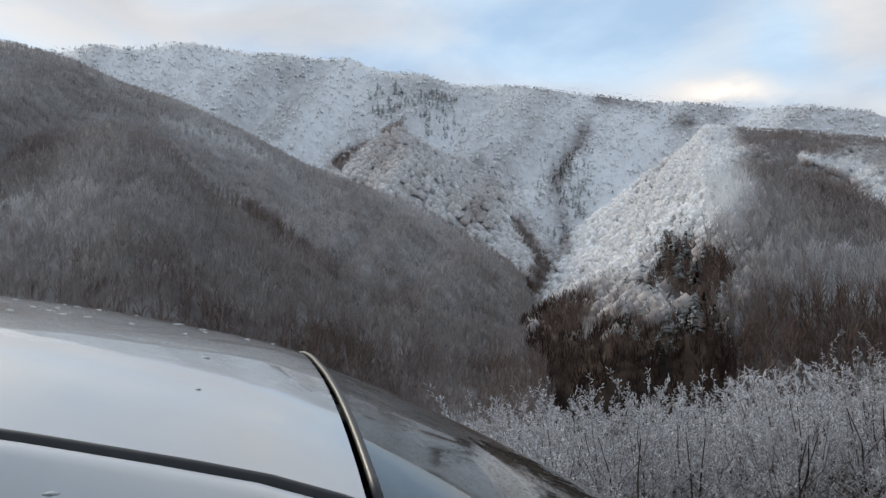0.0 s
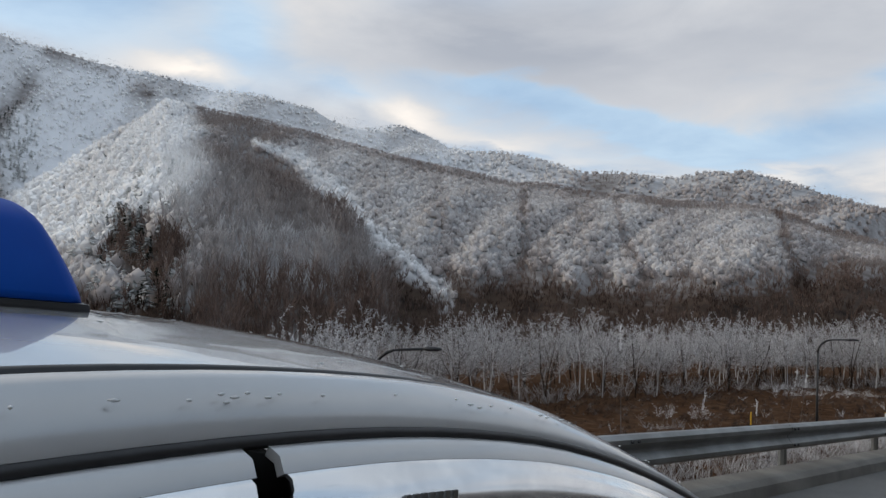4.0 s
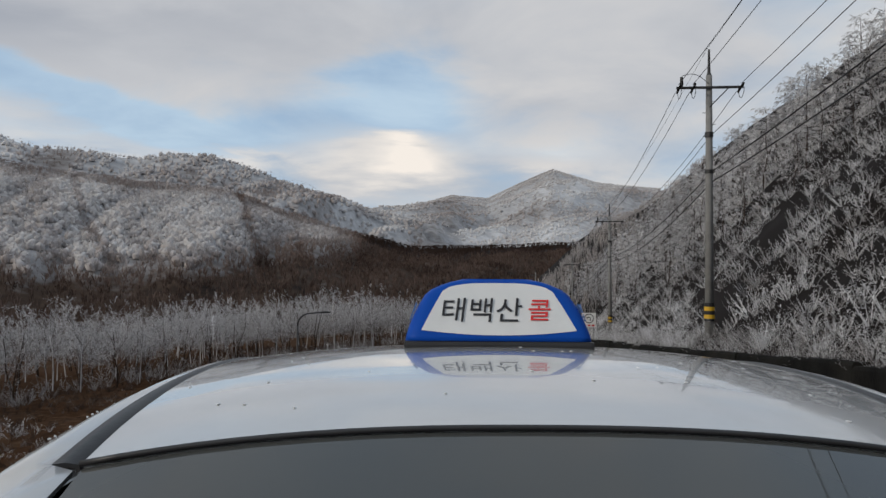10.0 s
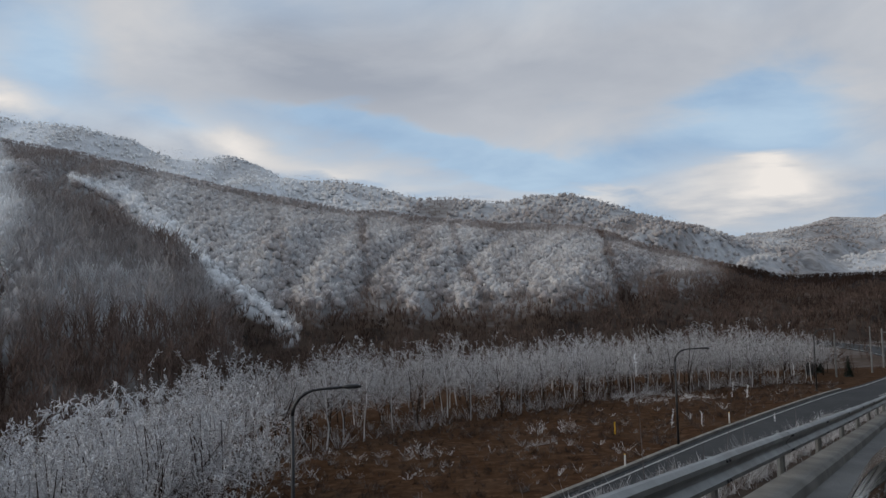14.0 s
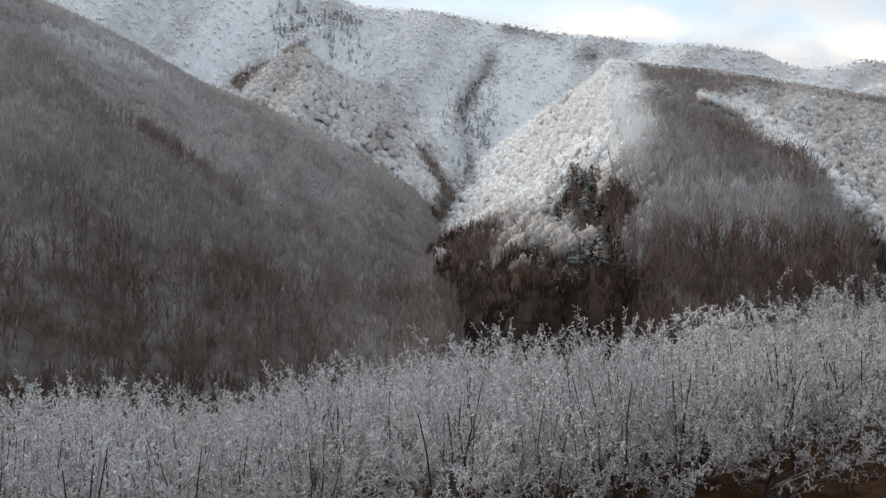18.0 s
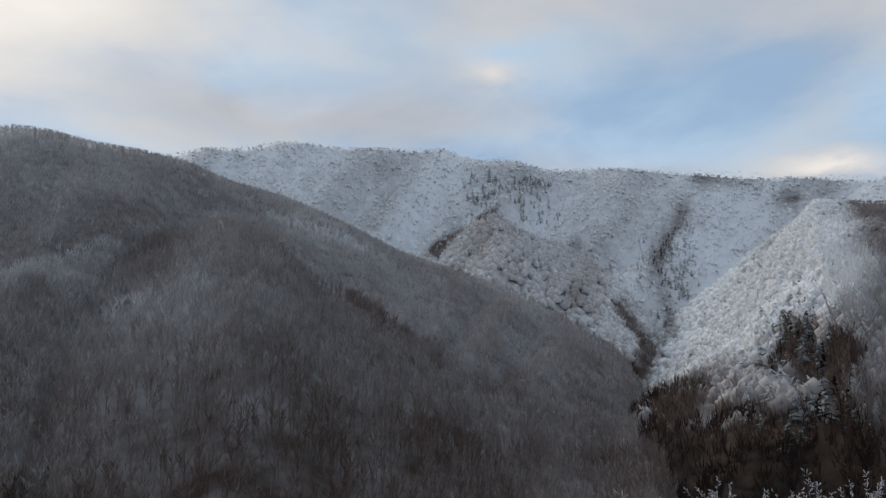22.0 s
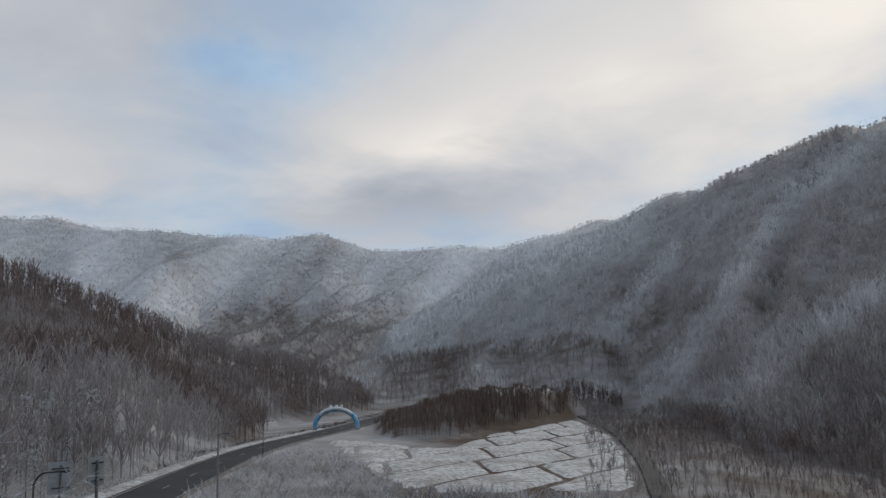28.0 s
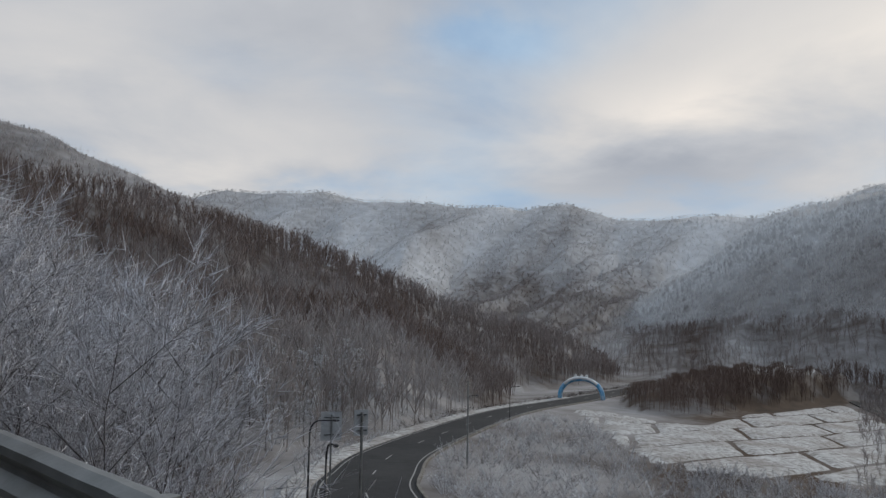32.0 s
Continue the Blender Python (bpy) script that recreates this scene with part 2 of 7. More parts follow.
M_ASPHALT_DARK = material("dark_asphalt", [(0.022, 0.023, 0.025), (0.034, 0.035, 0.037)], 0.8, 0.8, bump=0.3, bump_scale=60, stain=((0.055, 0.055, 0.055), 0.1, 0.5), ior=1.25)
M_YELLOW = material("worn_yellow_paint", [(0.42, 0.24, 0.04), (0.62, 0.38, 0.07)], 3, 0.7, bump=0.3, stain=((0.2, 0.15, 0.08), 1.5, 0.5))
M_WHITE_LINE = material("worn_white_paint", [(0.24, 0.24, 0.235), (0.42, 0.42, 0.41)], 3, 0.7, stain=((0.10, 0.10, 0.10), 1.5, 0.6))
M_CONCRETE = material("weathered_concrete", [(0.16, 0.15, 0.135), (0.24, 0.225, 0.20)], 2, 0.9, bump=0.5, bump_scale=30, stain=((0.09, 0.08, 0.07), 0.7, 0.7))
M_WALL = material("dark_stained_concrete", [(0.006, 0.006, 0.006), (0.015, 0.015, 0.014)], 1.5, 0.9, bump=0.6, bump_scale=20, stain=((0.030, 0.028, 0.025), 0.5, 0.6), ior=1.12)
M_STEEL = material("galvanised_steel", [(0.20, 0.21, 0.21), (0.30, 0.31, 0.31)], 2.5, 0.48, metal=0.75, bump=0.1, stain=((0.12, 0.11, 0.10), 0.8, 0.6))
M_POLE = material("grey_concrete_pole", [(0.17, 0.17, 0.17), (0.25, 0.25, 0.245)], 2, 0.85, bump=0.2)
M_DARK_STEEL = material("dark_steel", [(0.035, 0.035, 0.038), (0.06, 0.06, 0.062)], 4, 0.5, metal=0.5)
M_CABLE = material("black_cable", [(0.015, 0.015, 0.016), (0.025, 0.025, 0.025)], 8, 0.6)
M_SNOW = material("thin_snow", [(0.13, 0.115, 0.10), (0.40, 0.40, 0.40), (0.60, 0.61, 0.62)], 1.1, 0.9, bump=0.2, bump_scale=1.2, stain=((0.16, 0.13, 0.11), 0.09, 0.55), space="Object")
M_ASPHALT_PALE = material("pale_worn_asphalt", [(0.15, 0.14, 0.12), (0.20, 0.185, 0.16)], 1.0, 0.85, bump=0.4, bump_scale=80, stain=((0.11, 0.105, 0.095), 0.2, 0.5))
M_FIELD = material("dead_brown_grass", [(0.026, 0.012, 0.006), (0.052, 0.026, 0.013), (0.090, 0.052, 0.030)], 1.2, 0.95, bump=0.8, bump_scale=3, stain=((0.075, 0.050, 0.034), 0.22, 0.35), ior=1.08)


# ---- lie of the land ----
SLOPE = math.tan(radians(4.9))          # the side road runs downhill along +y
ROAD = pose(0, 0, 0, -4.9)              # the side road's own frame
EYE = 1.5
MAIN = [(-190, -350, -8.5), (-128, -275, -10.2), (-87.6, -223, -11.0), (-52, -176, -11.2), (-20, -113, -11.3), (-11.4, -86, -11.2), (-9.4, -70, -11.0),
        (-10, -45, -10.4), (-12, -15, -9.5), (-13.6, 8, -8.7), (-13.6, 25, -8.2), (-12.0, 42, -8.1), (-10.2, 63, -8.3), (-7.2, 90, -8.7), (-4.6, 110, -9.2),
        (-2.6, 135, -9.7), (-4, 165, -10.1), (-14, 200, -10.3), (-34, 240, -10.5)]


def smooth_line(points, step=2.0):
    """A Catmull-Rom line through the points."""
    P = np.array(points, float)
    P = np.vstack([2 * P[0] - P[1], P, 2 * P[-1] - P[-2]])
    out = []
    for i in range(1, len(P) - 2):
        n = max(2, int(np.linalg.norm(P[i + 1] - P[i]) / step))
        for u in np.arange(n) / n:
            out.append(0.5 * (2 * P[i] + (P[i + 1] - P[i - 1]) * u + (2 * P[i - 1] - 5 * P[i] + 4 * P[i + 1] - P[i + 2]) * u * u
                              + (3 * P[i] - P[i - 1] - 3 * P[i + 1] + P[i + 2]) * u ** 3))
    out.append(P[-2])
    return np.array(out)


MAIN_LINE = smooth_line(MAIN)
RNG = np.random.default_rng(7)
LATTICE = RNG.random((256, 256))


def value_noise(x, y):
    xi, yi = np.floor(x).astype(int), np.floor(y).astype(int)
    fx, fy = x - xi, y - yi
    fx, fy = fx * fx * (3 - 2 * fx), fy * fy * (3 - 2 * fy)
    a, b = LATTICE[xi % 256, yi % 256], LATTICE[(xi + 1) % 256, yi % 256]
    c, e = LATTICE[xi % 256, (yi + 1) % 256], LATTICE[(xi + 1) % 256, (yi + 1) % 256]
    return (a * (1 - fx) + b * fx) * (1 - fy) + (c * (1 - fx) + e * fx) * fy


def fbm(x, y, octaves=4):
    """Noise round 0, between about -1 and 1."""
    s, w = 0.0, 1.0
    for _ in range(octaves):
        s = s + (value_noise(x, y) - 0.5) * 2 * w
        x, y, w = x * 2.03 + 17.3, y * 2.03 + 5.1, w * 0.5
    return s / 1.9


def ease(a, b, v):
    u = np.clip((v - a) / (b - a), 0, 1)
    return u * u * (3 - 2 * u)


# Each ridge: azimuths (degrees left of +y), the crest's elevation in degrees as seen from the road, its distance, and its foot.
RIDGES = {
    "back": dict(az=[4, 12, 17, 23, 27.5, 31, 34, 40, 44, 47, 53, 57, 62, 70, 73, 82, 86, 90, 97, 102, 110, 118, 126],
                 el=[2, 4.2, 6.2, 8.0, 7.6, 8.0, 8.0, 9.4, 9.6, 10.7, 11.4, 12.4, 12.9, 14.0, 14.5, 14.8, 15.9, 16.4, 16.5, 16.6, 15.3, 13, 10],
                 crest=1350, foot=430, floor=-38, relief=44, bow=-0.20),
    "bowl_left": dict(az=[69, 74, 77, 81.4, 85.9, 90.3, 96, 100], el=[-4, 3.2, 6.5, 9.2, 11.8, 9.6, 4, -3], crest=960, foot=520, floor=-30, relief=14),
    "bowl_right": dict(az=[56, 60, 62, 64, 68, 72, 75, 79], el=[4, 9.5, 11.0, 10.8, 8.4, 5.2, 2.2, -4], crest=820, foot=430, floor=-36, relief=10),
    "front": dict(az=[-12, -2, 1, 5, 9, 11, 15, 20, 23, 27, 33, 40, 46, 52, 57, 64, 67, 70, 75],
                  el=[1.0, 1.6, 1.5, 1.4, 1.4, 2.0, 3.1, 4.8, 5.5, 5.7, 6.4, 7.2, 8.2, 9.6, 10.6, 11.4, 8.5, 3, -7],
                  crest=780, foot=270, floor=-26, relief=9),
    "spur": dict(az=[38, 41, 42.7, 45.3, 47.3, 49.3, 51.3, 54.1, 57, 60.4, 62, 64, 66.5, 69.3, 72.4, 74.7, 76.5, 79, 82],
                 el=[-8, -5, -3.4, -1.4, 0.6, 2.2, 4.0, 5.0, 6.2, 7.4, 7.6, 6.6, 4.7, 2.6, 0.6, -0.8, -2.2, -4.6, -9],
                 crest=440, foot=190, floor=-38, relief=5),
    "near": dict(az=[72, 74.5, 76.8, 77.8, 80.4, 83.5, 87, 93, 97.2, 102.6, 108.4, 113.5, 119, 124, 127, 130, 133.7, 137.7, 141.8, 147, 152, 158, 165],
                 el=[-9, -3.0, 0.5, 1.7, 3.3, 5.2, 6.8, 9.2, 11.3, 13.2, 14.7, 15.4, 15.9, 15.4, 14.6, 13.6, 12.6, 11.5, 10.6, 9.0, 6, 1, -9],
                 crest=([130, 150], [640, 760]), foot=([130, 138, 150], [150, 330, 430]), floor=-34, relief=13, bow=-0.09),
    "near_spur": dict(az=[74, 76, 79, 87.5, 91.4, 99, 102, 105.4, 110, 116],
                      el=[-11, -8.4, -5.8, -0.7, 2.3, 6.4, 9.7, 11.2, 9, 5],
                      crest=400, foot=140, floor=-34, relief=3),
    "left": dict(az=[132, 139, 143, 147, 156, 159.6, 163, 170, 177, 181, 188, 196, 205],
                 el=[9, 11.2, 10.6, 9.7, 10.0, 11.0, 10.5, 11.4, 11.5, 11.6, 10.8, 9, 7],
                 crest=1300, foot=420, floor=-8, relief=38, bow=-0.16),
    "left_low": dict(az=[130, 136, 142, 147, 152, 158, 166, 172], el=[2, 5.0, 4.2, 3.0, 2.0, 1.4, 0.5, -4], crest=640, foot=370, floor=-15, relief=9),
    "hill": dict(az=[150, 152.5, 154.9, 160, 166.1, 171.5, 174.9, 179, 183.8, 188.5, 194, 199.1, 206, 215],
                 el=[-5, -3.6, -2.2, 0.9, 2.2, 4.2, 5.7, 7.2, 8.2, 9.5, 10.3, 10.9, 11.5, 11.5],
                 crest=([154, 164, 171, 180, 199], [470, 420, 385, 350, 320]), foot=([155, 160, 164, 171, 180, 200], [380, 330, 290, 240, 200, 170]), floor=-10, relief=4),
    "hill_low": dict(az=[156, 159.5, 162.4, 166.1, 169.8, 172.7, 178, 181.2, 188, 196, 204, 212],
                     el=[-6, -4.6, -3.4, -2.0, 0.1, 1.9, 1.9, 2.2, 3.0, 4.0, 5, 5],
                     crest=([158, 164, 171, 180, 199], [330, 270, 220, 190, 165]), foot=([155, 160, 164, 171, 180, 200], [285, 240, 195, 135, 105, 95]), floor=-12, relief=2),
    "hill_back": dict(az=[180, 185, 188.5, 192.3, 195.2, 199.2, 210, 222], el=[8.4, 10.0, 11.0, 12.6, 13.6, 14.4, 15.5, 14], crest=560, foot=340, floor=20, relief=6),
    "far": dict(az=[-30, -12, -6.7, -4.5, -1.5, 0.9, 3.3, 5.9, 8.9, 12.2, 17.2, 24], el=[4, 5.0, 5.7, 6.0, 7.0, 6.0, 4.9, 5.2, 4.4, 4.2, 5.0, 4],
                crest=2700, foot=1000, floor=0, relief=42),
    "knoll": dict(az=[138, 141.2, 145.5, 148.6, 151.8, 155.0, 159], el=[-2.5, -0.9, -0.3, -0.5, -1.1, -2.0, -6], crest=([141, 149, 152, 156], [372, 302, 272, 252]), foot=([140.7, 144.7, 150.3, 154, 156.6], [360, 275, 196, 196, 225]), floor=-15, relief=0.5),
}
TREE_TOP = -1.0


def ridge_height(name, az, r, x, y):
    g = RIDGES[name]
    el = np.interp(az, g["az"], g["el"], left=-25, right=-25)
    rc, rf = [np.interp(az, *v) if isinstance(v, tuple) else v for v in (g["crest"], g["foot"])]
    rc = rc * (1 + 0.06 * fbm(az * 0.11 + 3.1, az * 0 + len(name), 2))
    top = EYE + rc * np.tan(np.radians(el)) - (TREE_TOP if name not in ("far", "knoll") else 0)
    u = (r - rf) / (rc - rf)
    up = g["floor"] + (top - g["floor"]) * (u + g.get("bow", 0.06) * np.sin(np.pi * np.clip(u, 0, 1)))
    over = top - (r - rc) * 0.4
    z = np.where(u < 1, up, over)
    gully = np.abs(fbm(az * 0.19 + 0.004 * r + 9.7, r * 0.0016 + 2.2, 4))
    z = z - g["relief"] * (0.25 - gully) * 2.2 * np.clip(4 * u * (1 - u), 0, 1)
    return np.where((u > 0) & (az > g["az"][0]) & (az < g["az"][-1]), z, -200.0)


def shelf_edge(y):
    """x of the side road's outer edge: straight ahead, bending away behind the car."""
    return np.where(y > 1, -3.16, np.where(y > -2.6, -2.78 - 0.38 * (y + 2.6) / 3.6, -2.78 + (-2.6 - y) * 0.78))


def road_z(y):
    return np.where(y < 100, -SLOPE * y, -SLOPE * 100 - (np.minimum(y, 160) - 100) * 0.03)


def toe(y):
    """x of the foot of the hillside on the other side of the road."""
    return np.where(y > 60, 5.9 - 0.022 * (y - 60), np.where(y > -2.6, 5.9, 5.9 + (-2.6 - y) * 0.78))


def main_road(x, y):
    """Distance to the main road's middle and its height there."""
    shape = np.shape(x)
    x, y = np.ravel(x), np.ravel(y)
    best, zz = np.full(x.shape, 1e9), np.zeros(x.shape)
    for px, py, pz in MAIN_LINE[::2]:
        dd = np.hypot(x - px, y - py)
        k = dd < best
        best[k], zz[k] = dd[k], pz
    return best.reshape(shape), zz.reshape(shape)


def land(x, y, owner=False):
    """Height of the ground, and if asked which ridge it belongs to (-1: the valley, 99: the cut slope)."""
    x, y = np.asarray(x, float), np.asarray(y, float)
    r = np.hypot(x, y)
    az = np.degrees(np.arctan2(-x, y))
    az = np.where(az < -100, az + 360, az)
    d, zm = main_road(x, y)
    steep = ease(48, 66, az) * ease(128, 100, az) * (x < 0)
    field = zm - 0.25 - (0.045 + 0.13 * steep) * np.maximum(d - 6, 0) - 0.02 * np.maximum(d - 45, 0)
    low = -24 - 12 * steep
    low = low + (-15.0 - low) * ease(120, 134, az)
    field = np.maximum(field, low)
    field = field + 0.35 * fbm(x * 0.13, y * 0.13, 3) * ease(6, 14, d)
    z = field
    who = np.full(np.shape(z), -1)
    for i, name in enumerate(RIDGES):
        h = ridge_height(name, az, r, x, y)
        who = np.where(h > z, i, who)
        z = np.maximum(z, h)
    zr = road_z(y)
    e = shelf_edge(y) - x                    # metres beyond the outer edge
    bank = zr - 0.12 - 0.85 * np.maximum(e - 1.1 * ease(-1.0, 3.0, y), 0) + 0.25 * fbm(x * 0.5, y * 0.5, 3) * ease(0.4, 2, e)
    z = np.where(y < 150, np.maximum(z, bank), z)
    k = ease(9.0, 5.2, d) * np.where((e > -0.5) | (y > 100), 1, 0)
    z = z * (1 - k) + (zm - 0.12) * k
    h = x - toe(y)                           # the cut slope beyond the retaining wall
    up = zr + 0.7 + np.maximum(h, 0) * 0.98 + 1.3 * fbm(x * 0.16, y * 0.16, 4) * ease(0.5, 6, h)
    cap = 33 + 0.25 * np.maximum(h - 32, 0) + 3 * fbm(x * 0.03, y * 0.03, 3) - ease(120, 260, y) * 14
    up = np.where(up > cap - 6, cap - 6 + 6 * np.tanh((up - cap + 6) / 6), up)
    who = np.where((h > 0) & (r < 420) & (up > z), 99, who)
    z = np.where((h > 0) & (r < 420), np.maximum(z, up), z)
    inner = (e < 0) & (h <= 0) & (y < 150)
    z = np.where(inner, np.where(k > 0, np.minimum(z, zr - 0.12), zr - 0.12), z)
    return (z, np.where(inner, -1, who)) if owner else z


# Snow-filled gullies on the near mountain: azimuth, elevation and half width in degrees down each one.
GULLIES = [[(119.5, 15.1, 1.0), (124, 12.4, 0.9), (127, 10.5, 0.9), (129.2, 7.3, 0.7), (131.4, 4.5, 0.8), (134.0, 1.0, 1.1), (136.9, -2.1, 1.4)],
           [(107, 5.4, 0.6), (110, 4.3, 0.7), (113, 3.0, 0.6)], [(119, 5.6, 0.5), (121.3, 4.5, 0.8), (124.6, 2.2, 1.0), (128.8, -0.8, 1.3), (133.0, -4.2, 1.6)],
           [(102.6, 10.9, 0.25), (99, 10.0, 0.4), (95.8, 8.8, 0.35)],
           [(134.2, 8.2, 0.5), (135.1, 7.1, 0.7), (136.8, 5.1, 0.8), (138.9, 3.1, 0.8), (141.7, 0.0, 1.0)],
           [(113, 8.4, 0.5), (117, 6.6, 0.6), (120, 4.8, 0.6)]]


# Dark clefts in the white bowl and on the long front slope.
CLEFTS = [[(72.4, 11.5, 0.4), (74.4, 8.4, 0.5), (74.6, 7.5, 0.5), (74.0, 4.7, 0.4), (73.6, 2.7, 0.4), (75.6, 0.6, 0.7), (78.1, -1.9, 1.0)],
          [(86.0, 12.0, 0.3), (88.9, 10.3, 0.3), (90.6, 8.6, 0.4)], [(80.5, 9.2, 0.3), (78.6, 8.0, 0.4), (77.6, 7.2, 0.3)], [(77.5, 4.5, 0.5), (75.6, 1.8, 0.6)], [(71.4, 13.7, 0.4), (68.1, 12.9, 0.5), (65.4, 11.7, 0.5)],
          [(31.9, 5.7, 0.2), (31.1, 2.9, 0.3), (29.5, 0.3, 0.5)], [(38.4, 6.0, 0.3), (38.2, 3, 0.5), (38.2, 0.6, 0.6)], [(21.1, 5.0, 0.3), (20.4, 2.5, 0.3), (19.6, 0.1, 0.5)],
          [(160, 9, 0.6), (163, 6.5, 0.7), (162, 4.5, 0.8)], [(170, 9.5, 0.6), (168, 6.5, 0.8)], [(152, 8, 0.6), (154, 5, 0.8)], [(148.5, 5.6, 1.0), (150.5, 3.0, 1.2)]]


# The white seam where the brown spur meets the front slope.
SEAM = [(58.0, 8.8, 0.3), (55.0, 7.9, 0.6), (52.5, 5.9, 0.8), (50.6, 4.2, 0.7), (48.6, 2.4, 0.6), (46.2, 0.4, 0.5), (43.6, -1.6, 0.5)]
# Bare brown woods on the upper shoulder, and the dark hollow where the spruces stand, as outlines in azimuth and elevation.
BROWN = [(62.6, 11.9), (61.5, 9.5), (62.0, 7.4), (57.0, 6.0), (54.0, 5.0), (53.3, 6.6), (56.2, 8.6), (54.2, 9.6), (50.0, 9.4), (57.9, 11.2)]
HOLLOW = [(66.3, 3.8), (67.0, 1.2), (67.4, -0.9), (66.6, -3.0), (64.4, -2.8), (62.8, -0.8), (62.7, 2.2), (64.6, 3.0)]
BORDER = ([8, 11, 14, 20, 25, 31, 39, 43, 47, 52], [3.0, 2.5, 1.5, 0.3, -0.2, -0.6, -0.3, -0.6, 0.2, 1.0])   # foot of the rime on the front slope


def in_gully(az, el, lines=None):
    """1 in the middle of a gully, 0 outside, with a ragged edge."""
    out = np.zeros(np.shape(az))
    rag = 1 + 0.7 * fbm(az * 0.9, el * 0.9 + 4, 3)
    for line in lines or GULLIES:
        for (a0, e0, w0), (a1, e1, w1) in zip(line, line[1:]):
            u = np.clip(((az - a0) * (a1 - a0) + (el - e0) * (e1 - e0)) / ((a1 - a0) ** 2 + (e1 - e0) ** 2), 0, 1)
            dist = np.hypot(az - a0 - u * (a1 - a0), el - e0 - u * (e1 - e0)) / ((w0 + (w1 - w0) * u) * rag.clip(0.3))
            out = np.maximum(out, ease(1.5, 0.3, dist))
    return out


def in_outline(az, el, outline, soft):
    """1 inside an outline, 0 outside, easing over soft degrees."""
    hit, near = np.zeros(np.shape(az), bool), np.full(np.shape(az), 1e9)
    for (a0, e0), (a1, e1) in zip(outline, outline[1:] + outline[:1]):
        u = np.clip(((az - a0) * (a1 - a0) + (el - e0) * (e1 - e0)) / ((a1 - a0) ** 2 + (e1 - e0) ** 2), 0, 1)
        near = np.minimum(near, np.hypot(az - a0 - u * (a1 - a0), el - e0 - u * (e1 - e0)))
        cross = (e0 > el) != (e1 > el)
        hit ^= cross & (az < (a1 - a0) * (el - e0) / (e1 - e0 + 1e-9) + a0)
    return ease(-soft, soft, np.where(hit, near, -near))


